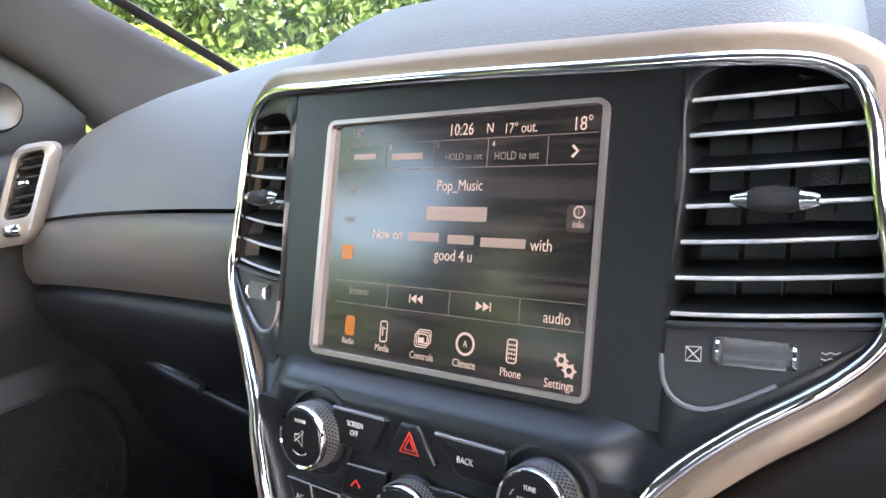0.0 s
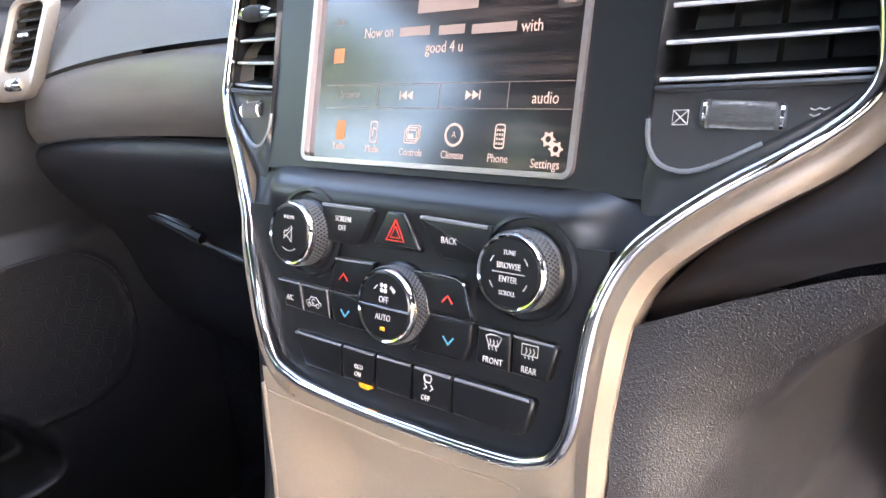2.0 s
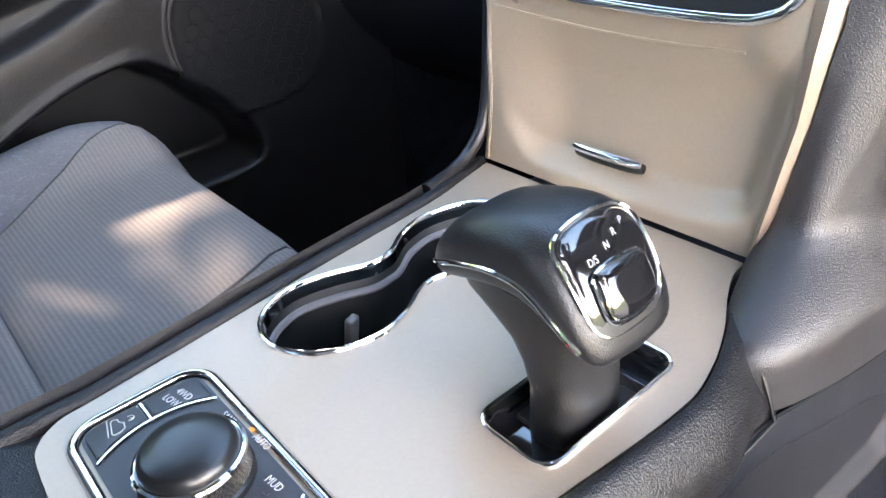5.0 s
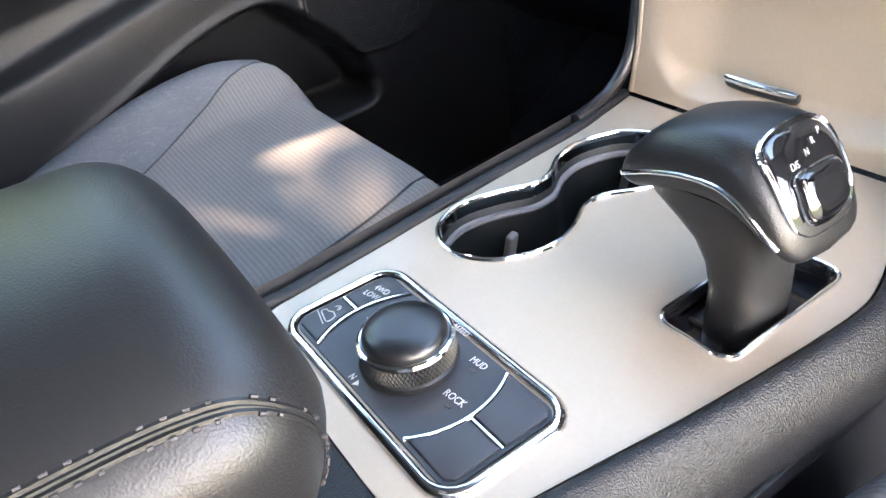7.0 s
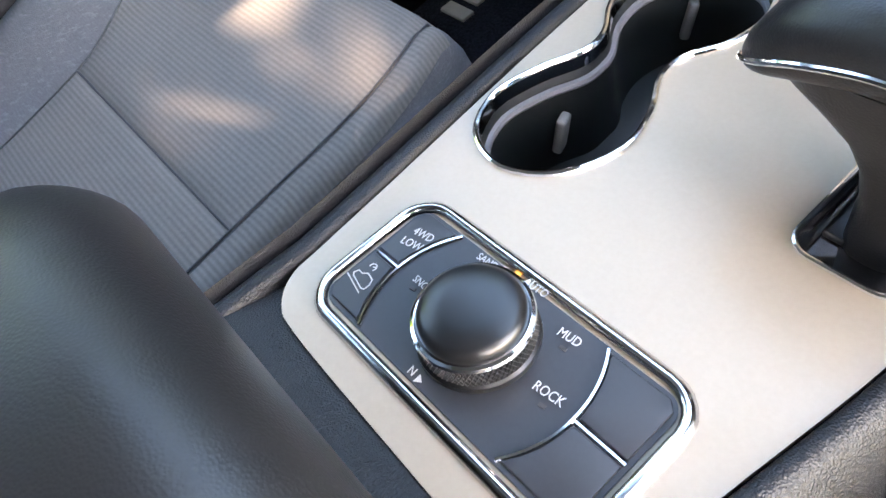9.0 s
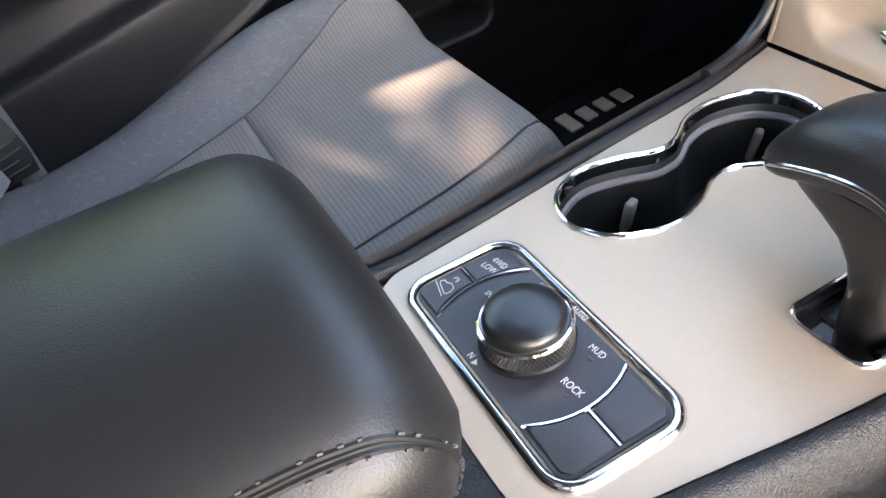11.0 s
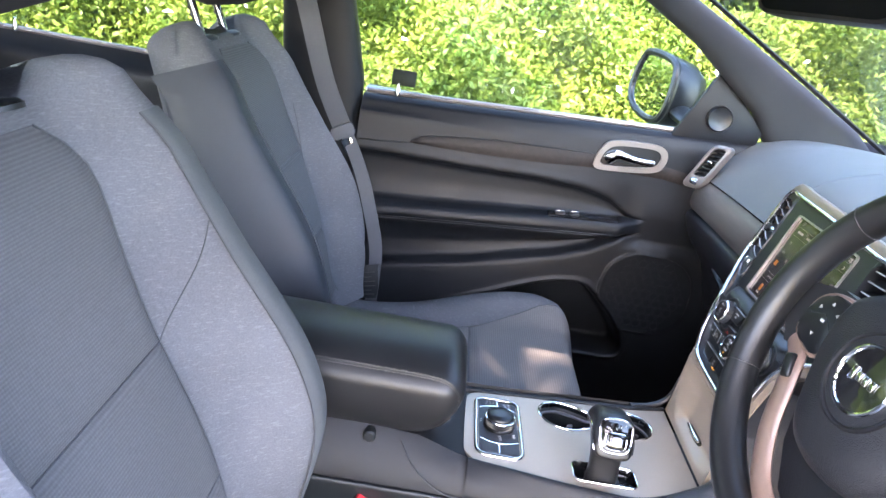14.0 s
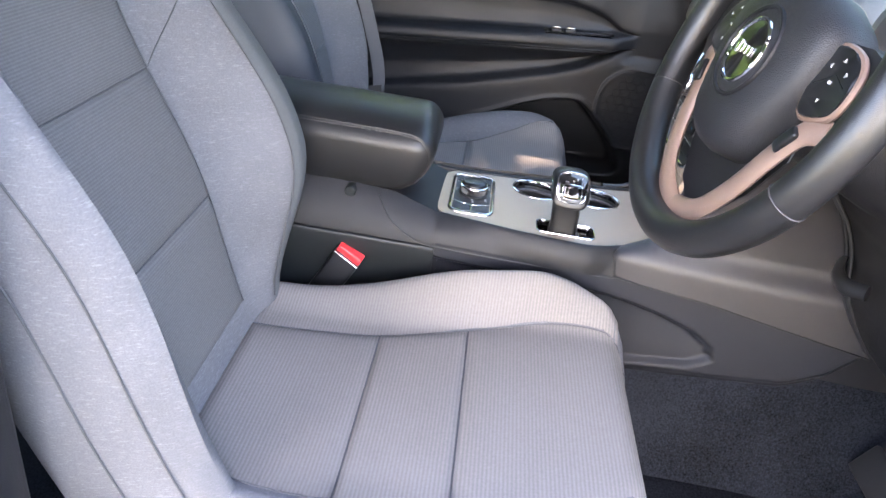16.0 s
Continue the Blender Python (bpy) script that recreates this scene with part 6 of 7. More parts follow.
        return back_pt(sgn_ * (q + 0.0022 * min(1, 4 * u)), h, d + 0.0022 * (1 - u))

    part("side_panel", sheet(flank, 20, 30), M_VINYLSEAT if xc < 0 else M_SEATEDGE, back, "smooth dark blue-grey side panel" if xc < 0 else "plain grey cloth side strip", angle=70)
    part("seam", tube([flank(0.0, v) + n * 0.001 for v in np.linspace(0, 1, 28)], 0.0014, seg=5, up=(0, 1, 0.4)), M_SEAM, back)
    # headrest
    hl = []
    hc = back_pt(0, 0.758 if xc > 0 else 0.736, 0.032)
    for i in range(17):
        tt = -1 + 2 * i / 16
        r = (1 - abs(tt) ** 4) ** 0.4 + 0.01
        hl.append([hc + a * (0.082 * tt) + Vector((1, 0, 0)) * (0.135 * r * math.copysign(abs(math.cos(b)) ** 0.55, math.cos(b))) + n * (0.066 * r * math.copysign(abs(math.sin(b)) ** 0.7, math.sin(b)) + 0.012 * math.sin(b)) for b in np.linspace(0, 2 * math.pi, 37)[:-1]])
    part("headrest", loft(hl), M_HEADREST, t, "dark cloth headrest", angle=70)

    # cushion
    y0, y1 = -0.62 + y_shift, -0.025 + y_shift + (0.012 if xc < 0 else 0.0)

    def cz(q, y):
        v = (y - y0) / (y1 - y0)
        e = abs(q) / 0.255
        base = 0.742 + 0.045 * sstep(0.3, 1.0, v) - 0.012 * math.exp(-((v - 0.25) / 0.25) ** 2)
        if xc > 0:
            bol = 0.020 * sstep(0.64, 0.90, e) if outer(q) else 0.066 * sstep(0.56, 0.84, e) * (0.25 + 0.75 * sstep(0.12, 0.58, v))
            bol *= 1 - 0.6 * sstep(0.72, 1.0, v)
        else:
            bol = 0.050 * sstep(0.42, 0.76, e) * (0.05 + 0.95 * sstep(0.12, 0.72, v)) * (1 - 0.45 * sstep(0.80, 1.0, v)) if outer(q) else 0.004 * sstep(0.7, 0.85, e)
        rnd = -0.10 * max(0.0, (e - 0.82) / 0.18) ** 2.2
        nose = -0.10 * max(0.0, (v - 0.90) / 0.10) ** 2.4
        return base + bol + rnd + nose

    def cw(y):
        """How far the cushion narrows towards its front and back."""
        v = (y - y0) / (y1 - y0)
        return 1 - 0.2745 * max(0.0, (v - 0.70) / 0.30) ** 2.2 - 0.078 * (1 - sstep(0, 0.3, v))

    lps = []
    for i in range(31):
        v = (i / 30) ** 0.9
        y = y0 + (y1 - y0) * v
        w = 0.255 * cw(y)
        lp = [Vector((xc + w * (-1 + 2 * j / 40), y, cz((-1 + 2 * j / 40) * 0.255, y))) for j in range(41)]
        lp += [Vector((xc + w * 0.97 * (1 - 2 * j / 20), y - 0.03 * v, 0.62)) for j in range(21)]
        lps.append(lp)
    cush = part("cushion", loft(lps), M_CLOTH, t, "grey cloth cushion with raised side bolsters", angle=60)

    def cin(y):
        return along([(-0.6, 0.110), (-0.40, 0.126), (-0.27, 0.146), (-0.15, 0.160), (-0.03, 0.172)] if xc > 0 else [(-0.6, 0.185), (-0.03, 0.195)], y - y_shift)

    def cout(y):
        return along([(-0.6, 0.190), (-0.40, 0.198), (-0.27, 0.190), (-0.10, 0.186)] if xc > 0 else [(-0.6, 0.092), (-0.40, 0.100), (-0.26, 0.115), (-0.15, 0.150), (-0.07, 0.19)], y - y_shift)

    def cpatch(ya, yb, name):
        def f(u, v):
            e, ev = min(u, 1 - u) * 2, min(v, 1 - v) * 2
            y = ya + (yb - ya) * v
            q = s * (-cin(y) + (cin(y) + cout(y)) * u)
            return Vector((xc + q * cw(y), y, cz(q, y) + 0.006 * min(1, 7 * e) ** 0.5 * min(1, 7 * ev) ** 0.5 + 0.0005))
        return part(name, sheet(f, 30, 24), M_RIBC, cush, "ribbed grey cloth panel", angle=70)
    cpatch(-0.585 + y_shift, -0.400 + y_shift, "insert")
    cpatch(-0.400 + y_shift, -0.272 + y_shift, "insert")
    cpatch(-0.272 + y_shift, -0.036 + y_shift, "insert")
    for ys in (-0.400 + y_shift, -0.272 + y_shift):
        part("seam", tube([Vector((xc + q * cw(ys), ys, cz(q, ys) + 0.0015)) for q in (s * (-cin(ys) + (cin(ys) + cout(ys)) * k / 16) for k in range(17))], 0.0011, seg=5, up=(0, 0, 1)), M_SEAM, cush)
    for side in (-1, 1):
        wq = cout if side == s else cin
        part("seam", tube([Vector((xc + side * wq(y) * cw(y), y, cz(side * wq(y), y) + 0.0015)) for y in np.linspace(-0.585 + y_shift, -0.036 + y_shift, 29)], 0.0011, seg=5, up=(0, 0, 1)), M_SEAM, cush)
    for side in (-s,):
        def bolster(u, v):
            y = -0.60 + y_shift + 0.545 * v
            q = side * (cin(y) + 0.003 + (0.222 - cin(y)) * u)
            return Vector((xc + q * cw(y), y, cz(q, y) + 0.0025 * min(1, 8 * min(u, 1 - u, v, 1 - v)) + 0.0005))
        part("bolster_panel", sheet(bolster, 12, 40), M_RIBC, cush, "ribbed grey bolster panel", angle=70)
    part("seat_base", rbox(0.46, 0.46, 0.14, 0.03, pose(xc, -0.33 + y_shift, 0.56)), M_DARK, t, "black plastic seat base")
    for sx in (-0.2, 0.2):
        part("seat_rail", rbox(0.04, 0.56, 0.03, 0.005, pose(xc + sx, -0.33 + y_shift, 0.485)), M_SATIN, t)
    part("side_cover", prism([(-0.30, -0.05), (0.22, -0.05), (0.24, 0.02), (0.10, 0.07), (-0.20, 0.08), (-0.30, 0.085)], 0.02, axes((xc + 0.245 * s, -0.35 + y_shift, 0.63), (0, s, 0), (0, 0, 1)), 0.006), M_DASHLOW, t, "black plastic side cover")
    return t


driver_seat = seat(0.415, 1, 0.0, "empty driver seat in grey woven cloth", "front seats")
passenger_seat = seat(-0.425, -1, -0.055, "empty passenger seat in grey woven cloth, dappled by sun", "front seats")

# rear bench
bench = thing("rear_bench", (0, -1.4, 0.47), "dark grey cloth rear bench", "bench")
part("cushion", rbox(1.28, 0.5, 0.2, 0.06, pose(0, -1.42, 0.72, -6), 4), M_CLOTH, bench)
part("backrest", rbox(1.28, 0.14, 0.62, 0.06, pose(0, -1.70, 1.05, 18), 4), M_CLOTH, bench)

# red-buttoned buckle
buckle = thing("seat_belt_buckle", (0.155, -0.5, 0.72), "black seat belt buckle with a red button", "buckle")
BM = axes((0.162, -0.493, 0.760), (0.12, 0.86, -0.46), (0.08, 0.45, 0.88))
part("body", rbox(0.046, 0.105, 0.026, 0.006, BM @ pose(0, -0.018, 0)), M_SATIN, buckle)
M_RED = mat("red_button", (0.62, 0.03, 0.035), 0.35)
part("button", rbox(0.044, 0.013, 0.021, 0.003, BM @ pose(0, 0.040, 0.0)), M_RED, buckle, "red release button")
part("button_edge", rbox(0.0445, 0.0022, 0.0235, 0.0008, BM @ pose(0, 0.0318, 0.0012)), M_SATCHROME, buckle, "pale edge under the button")
for rx_ in (-0.019, 0.019):
    part("rivet", lathe([(0.0032, 0), (0.0030, 0.0010), (0.0016, 0.0018), (0.0002, 0.0020)], BM @ pose(rx_, -0.056, 0.0128), 14), M_CHROME, buckle, "small bright rivet")
part("anchor_bar", tube(curve_through([(0.166, -0.585, 0.717), (0.166, -0.560, 0.7105), (0.166, -0.535, 0.706), (0.166, -0.508, 0.705)], 4), 0.0020, seg=8, up=(0, 0, 1)), M_SATCHROME, buckle, "bright anchor bar")
part("stem", tube([BM @ Vector((0, -0.04, 0)), BM @ Vector((0, -0.09, 0)), BM @ Vector((0, -0.14, 0))], 0.012, seg=10, flat=0.4, up=(1, 0, 0)), M_SATIN, buckle)

# passenger belt
belt = thing("seat_belt", (-0.66, -0.75, 0.8), "grey seat belt hanging from the door pillar", "seat belt")


def strap(pts, w, side, parent, name="webbing"):
    run = curve_through(pts, 6)
    sd = Vector(side).normalized()
    loops = []
    for i, p in enumerate(run):
        tn = (run[min(i + 1, len(run) - 1)] - run[max(i - 1, 0)]).normalized()
        nn = tn.cross(sd).normalized()
        loops.append([p - sd * w / 2 - nn * 0.0007, p + sd * w / 2 - nn * 0.0007, p + sd * w / 2 + nn * 0.0007, p - sd * w / 2 + nn * 0.0007])
    return part(name, loft(loops), M_BELT, parent, angle=20)


strap([(-0.655, -0.855, 1.53), (-0.672, -0.806, 1.391), (-0.682, -0.752, 1.237), (-0.686, -0.694, 1.126)], 0.046, (0.12, 0.87, 0.45), belt)
strap([(-0.684, -0.688, 1.126), (-0.655, -0.638, 1.045), (-0.643, -0.605, 0.962), (-0.640, -0.578, 0.873), (-0.640, -0.572, 0.80), (-0.640, -0.570, 0.70)], 0.032, (0.1, 0.9, 0.35), belt)
def label_face(u, v):
    """A stiff folded label, buckled where the strap bends."""
    return Vector((-0.632 + 0.005 * math.sin(3.0 * v + 1.2 * u), -0.602 + 0.044 * u - 0.004 * v + 0.003 * math.sin(5 * v), 0.822 + 0.010 * u - 0.085 * (1 - v)))


tag_ = part("belt_label", sheet(label_face, 10, 16, 0.001), M_DARK, belt, "black care label with pale lines", angle=50)
for k in range(6):
    v0 = 0.14 + 0.13 * k
    part("label_line", tube([label_face(u, v0) + Vector((0.0012, 0, 0)) for u in np.linspace(0.15, 0.85 - 0.2 * (k % 3 == 1), 6)], 0.0010, seg=4), M_STITCH, tag_)
part("tongue", prism(rrect(0.055, 0.03, 0.008), 0.008, axes((-0.680, -0.696, 1.13), (0, 0.87, 0.5), (0.1, -0.5, 0.87)), 0.003), M_BELT, belt, "pale grey belt tongue slider")
part("tongue_blade", prism(rrect(0.026, 0.035, 0.003), 0.003, axes((-0.678, -0.678, 1.098), (0, 0.87, 0.5), (0.1, -0.5, 0.87)), 0.0008), M_CHROME, belt)
part("anchor_guide", rbox(0.03, 0.09, 0.05, 0.012, pose(-0.655, -0.855, 1.54, 15)), M_SATIN, belt)

# ---- steering wheel ----
wheel = thing("steering_wheel", (0.42, -0.02, 1.2), "black leather steering wheel with silver lower spokes", "steering wheel")
WY, WT = radians(6.0), radians(18.9)     # the wheel's turn about the upright and its lean
WM = axes((0.447, -0.051, 1.242), (math.cos(WY), math.sin(WY), 0), (-math.sin(WY) * math.sin(WT), math.cos(WY) * math.sin(WT), math.cos(WT)))
WH = WM @ pose(0, 0, -0.012)
R = 0.184
rim = [WM @ Vector((R * math.cos(b), R * math.sin(b), 0)) for b in np.linspace(0, 2 * math.pi, 97)[:-1]]
part("rim", tube(rim, 0.0178, closed=True, seg=16, up=tuple(WM.to_3x3() @ Vector((0, 0, 1))), flat=1.05), M_LEATHER, wheel, "worn black leather rim", angle=70)
hub = [(p.x, p.y) for p in curve_through([(-0.086, 0.050, 0), (-0.05, 0.072, 0), (0, 0.078, 0), (0.05, 0.072, 0), (0.086, 0.050, 0), (0.090, 0.012, 0), (0.078, -0.032, 0), (0.054, -0.078, 0), (0.02, -0.094, 0), (-0.02, -0.094, 0), (-0.054, -0.078, 0), (-0.078, -0.032, 0), (-0.090, 0.012, 0)], 5, True)]
cover = part("hub", loft([[WH @ Vector((x * k, y * k, d)) for x, y in hub] for k, d in ((0.9, -0.03), (1.0, -0.01), (1.0, 0.008), (0.96, 0.020), (0.85, 0.028), (0.6, 0.033), (0.3, 0.036))]), M_HUB, wheel, "grained airbag cover", angle=60)
part("badge_ring", tube([WH @ Vector((0.031 * math.cos(b), 0.031 * math.sin(b), 0.0365)) for b in np.linspace(0, 2 * math.pi, 49)[:-1]], 0.0022, closed=True, seg=8), M_CHROME, cover, "round chrome badge ring")
part("badge_well", tube([WH @ Vector((0.044 * math.cos(b), 0.044 * math.sin(b), 0.0345)) for b in np.linspace(0, 2 * math.pi, 49)[:-1]], 0.0026, closed=True, seg=8), M_DASHLOW, cover)
badge = part("badge", lathe([(0.031, 0), (0.030, 0.0025), (0.001, 0.004)], WH @ pose(0, 0, 0.034), 40), M_GLOSS, cover)
for k in (-0.013, -0.0045, 0.004, 0.0125):
    part("badge_mark", rbox(0.006, 0.009 if k > -0.01 else 0.013, 0.0015, 0.0006, WH @ pose(k, 0.0, 0.0385)), M_CHROME, cover)
for s in (-1, 1):
    sp = [(s * x, y) for x, y in ((0.075, 0.045), (0.12, 0.048), (0.172, 0.035), (0.174, -0.005), (0.15, -0.030), (0.11, -0.022), (0.08, -0.012))]
    spoke = part("spoke", loft([[WH @ Vector((x, y, d)) for x, y in sp] for d in (-0.012, 0.004)]), M_SATIN, wheel, angle=30)
    pd = [(p.x, p.y) for p in curve_through([(s * x, y, 0) for x, y in ((0.083, 0.036), (0.116, 0.040), (0.136, 0.026), (0.139, -0.002), (0.128, -0.014), (0.092, -0.018))], 4, True)]
    part("switch_trim", tube([WH @ Vector((x, y, 0.008)) for x, y in pd], 0.0034, closed=True, seg=8), M_SPOKE, spoke, "bronze switch surround")
    part("switch_pad", prism(pd, 0.013, WH, 0.003, back=0.0), M_BUTTON, spoke)
    for (bx, by, rz) in ((0.098, 0.024, 90), (0.124, 0.022, -90), (0.111, 0.031, 0), (0.112, -0.004, 180)):
        tri = [(0.0023 * math.cos(radians(b + rz)), 0.0023 * math.sin(radians(b + rz))) for b in (90, 210, 330)]
        part("switch_mark", prism(tri, 0.0006, WH @ pose(s * bx, by, 0.0130), 0), M_WHITE, spoke)
    part("switch_mark", rbox(0.0048, 0.0028, 0.001, 0.0003, WH @ pose(s * 0.111, 0.012, 0.0132)), M_WHITE, spoke)
    part("switch_gap", tube([WH @ Vector((s * 0.090, 0.005, 0.0130)), WH @ Vector((s * 0.112, 0.019, 0.0130)), WH @ Vector((s * 0.132, 0.012, 0.0130))], 0.0005, seg=5), M_DARK, spoke)
    ls = [WH @ Vector(p) for p in ((s * 0.140, -0.020, 0.002), (s * 0.118, -0.030, 0.006), (s * 0.102, -0.060, 0.008), (s * 0.082, -0.105, 0.008), (s * 0.048, -0.146, 0.006), (s * 0.00, -0.166, 0.004))]
    part("lower_spoke", tube(curve_through(ls, 4), [0.010, 0.011, 0.012, 0.0125] + [0.0125] * 14 + [0.013, 0.014, 0.014], seg=12, flat=0.45, up=tuple(WH.to_3x3() @ Vector((0, 0, 1)))), M_SPOKE, wheel, "satin bronze lower spoke")
    part("spoke_button", rbox(0.026, 0.013, 0.008, 0.003, WH @ pose(s * 0.110, -0.043, 0.012, 0, 0, s * 62)), M_BUTTON, wheel, "small black spoke button")
    part("rear_cover", prism([(s * x, y) for x, y in ((0.0, -0.08), (0.07, -0.06), (0.09, -0.03), (0.098, -0.06), (0.078, -0.105), (0.045, -0.142), (0.0, -0.158))], 0.002, WH @ pose(0, 0, -0.012), 0), M_DASHLOW, wheel)
for b0 in (38, 142, 205, 335):
    a0 = radians(b0)
    c0 = WM @ Vector((R * math.cos(a0), R * math.sin(a0), 0))
    u0, n0 = (WM.to_3x3() @ Vector((math.cos(a0), math.sin(a0), 0))), (WM.to_3x3() @ Vector((0, 0, 1)))
    part("rim_seam", tube([c0 + u0 * (0.0180 * math.cos(b)) + n0 * (0.0188 * math.sin(b)) for b in np.linspace(0, 2 * math.pi, 25)[:-1]], 0.0007, closed=True, seg=5, up=tuple(u0)), M_STITCH, wheel, "stitched leather seam")
column = thing("steering_column", (0.42, 0.1, 1.15), "black plastic steering column shroud with stalks", "column")
part("shroud", tube([WM @ Vector((0, 0, -0.02)), WM @ Vector((0, -0.005, -0.08)), WM @ Vector((0, -0.01, -0.2))], [0.055, 0.062, 0.07], seg=20, up=(1, 0, 0)), M_DASHLOW, column)
for s in (-1, 1):
    part("stalk", tube([WM @ Vector((s * 0.05, 0.0, -0.05)), WM @ Vector((s * 0.12, 0.01, -0.045)), WM @ Vector((s * 0.165, 0.012, -0.042))], [0.007, 0.008, 0.011], seg=10, up=(0, 0, 1)), M_SATIN, column)
for xr_ in (0.219, 0.236):
    part("panel_ridge", tube(curve_through([(xr_ + 0.25 * (1.1 - z) ** 2, y + 0.047, z) for y, z in LOW[2:-1]], 4), 0.003, seg=8, up=(1, 0, 0)), M_SATIN, dash, "rounded edge of the driver's lower panel")
part("release_lever", tube(curve_through([(0.262, 0.205, 0.968), (0.290, 0.190, 0.962), (0.325, 0.186, 0.962), (0.352, 0.200, 0.970)], 4), 0.011, seg=10, flat=0.5, up=(0, -1, 0.3)), M_SATIN, dash, "black plastic release lever")
# instrument hood
hood = thing("instrument_hood", (0.42, 0.2, 1.2), "grained dark instrument hood over the dials", "instrument hood")
part("hood", sheet(lambda u, v: Vector((0.42 - 0.19 * math.cos(math.pi * u) * (1 + 0.05 * v), 0.13 + 0.25 * v, 1.20 + 0.135 * math.sin(math.pi * u) ** 0.6 - 0.02 * v)), 30, 14, 0.012), M_DASH, hood, angle=60)
part("dial_panel", prism([(0.17 * math.cos(b), 0.11 * math.sin(b) ** 0.7 if math.sin(b) > 0 else 0) for b in np.linspace(0, math.pi, 25)], 0.002, axes((0.42, 0.22, 1.20), (1, 0, 0), (0, 0.25, 1)), 0), M_GLOSS, hood)
# pedal
pedal = thing("brake_pedal", (0.275, 0.42, 0.6), "black brake pedal with a metal edge", "pedal")
part("pad", rbox(0.12, 0.02, 0.06, 0.006, pose(0.275, 0.405, 0.61, -30)), M_RUBBER, pedal)
part("pad_edge", rbox(0.126, 0.012, 0.066, 0.005, pose(0.275, 0.412, 0.614, -30)), M_CHROME, pedal, "bright metal pad edge")
part("arm", tube([(0.275, 0.41, 0.61), (0.30, 0.47, 0.75), (0.33, 0.52, 0.9)], 0.008, seg=8, up=(1, 0, 0)), M_SATIN, pedal)
# floor mat
mat_thing = solid("floor_mat", rbox(0.46, 0.55, 0.012, 0.004, pose(-0.42, 0.12, 0.507, 4)), M_CARPET, "black passenger floor mat", "mat")
M_LOGO = mat("beige_thread", (0.4, 0.36, 0.3), 0.85)
for k in range(4):
    part("woven_mark", rbox(0.035 if k else 0.05, 0.022, 0.006, 0.002, pose(-0.585, 0.14 + 0.034 * k, 0.516 + 0.002 * k, 4)), M_LOGO, mat_thing, "beige woven mark")

# ---- controls under the screen ----
M_LAMP_O = glow("amber_light", (1.0, 0.42, 0.03), 0.025, base=0.6)
# red and blue print, also given a weak glow in the material
M_PRINT_R = glow("glowing_red_print", (0.85, 0.06, 0.04), 0.012, base=0.6)
M_PRINT_B = glow("glowing_blue_print", (0.1, 0.5, 0.75), 0.010, base=0.6)


def at_ctl(u, v, h=0.0):
    return CTL @ pose(u, v, h)


def button(poly, h, name="button", r=0.0018, material=None):
    return part(name, prism(poly, h, CTL, r, 4), material or M_BUTTON, stack)


def knurled(u, v, r, depth, label):
    body = part("knob", lathe([(r * 1.10, 0), (r * 1.08, 0.003), (r * 1.0, 0.0045), (r * 0.985, depth - 0.001), (r * 0.93, depth), (r * 0.001, depth)], at_ctl(u, v), 64), M_SATIN, stack, label)
    # diamond knurling: two crossed sets of fine ribs round the side
    kb = bmesh.new()
    n = 54
    for k in range(n):
        for dirn in (-1, 1):
            a0 = 2 * math.pi * k / n
            pts = [CTL @ Vector((u + r * 1.0 * math.cos(a0 + dirn * 0.22 * t), v + r * 1.0 * math.sin(a0 + dirn * 0.22 * t), 0.005 + (depth - 0.0065) * t)) for t in (0, 0.5, 1)]
            tube(pts, 0.00045, seg=4, bm=kb, up=tuple(CTL.to_3x3() @ Vector((0, 0, 1))))
    part("knurling", kb, M_KNURL, body, "fine diamond knurling", smooth=False)
    part("knob_ring", lathe([(r * 0.93, depth - 0.001), (r * 0.985, depth - 0.0014), (r * 0.975, depth + 0.0006), (r * 0.93, depth + 0.0020), (r * 0.875, depth + 0.0014), (r * 0.87, depth - 0.001)], at_ctl(u, v), 64), M_CHROME, body, "bright chrome ring")
    part("knob_cap", lathe([(r * 0.87, depth - 0.001), (r * 0.865, depth + 0.0010), (r * 0.83, depth + 0.0018), (0.0002, depth + 0.0020)], at_ctl(u, v), 48), M_BUTTON, body)
    return body




def ctl_line(pts, parent, r=0.00035, h=0.0, material=None):
    return part("print_line", tube([CTL @ Vector((x, y, h)) for x, y in pts], r, seg=5, flat=0.4, up=tuple(CTL.to_3x3() @ Vector((0, 0, 1)))), material or M_WHITE, parent)


def curve2(pts):
    return [(p.x, p.y) for p in curve_through([(x, y, 0) for x, y in pts], 4)]


def arc_pts(cx, cy, r, a0, a1, n=12):
    return [(cx + r * math.cos(radians(a0 + (a1 - a0) * i / n)), cy + r * math.sin(radians(a0 + (a1 - a0) * i / n))) for i in range(n + 1)]


# pale line painting the light that a key's bevelled top edge catches
def key_glint(pts, parent, h, r=0.0006):
    return part("key_glint", tube([CTL @ Vector((x, y, h)) for x, y in pts], r, seg=6), M_GLINT, parent, "pale line painting the glint on the key's top edge")


VK, TK, FK = (-0.0632, -0.0080), (0.0832, -0.0088), (0.0088, -0.0368)
b_so = button([(-0.0515, 0.0102), (-0.0125, 0.0100), (-0.0107, 0.0085), (-0.0205, -0.0090), (-0.0235, -0.0108), (-0.0500, -0.0108)], 0.0045)
key_glint([(-0.0500, 0.0094), (-0.0130, 0.0092)], b_so, 0.0044, 0.0009)
words("SCREEN", 0.0042, at_ctl(-0.0334, 0.0025, 0.0047), M_WHITE, b_so)
words("OFF", 0.0042, at_ctl(-0.0340, -0.0024, 0.0047), M_WHITE, b_so)
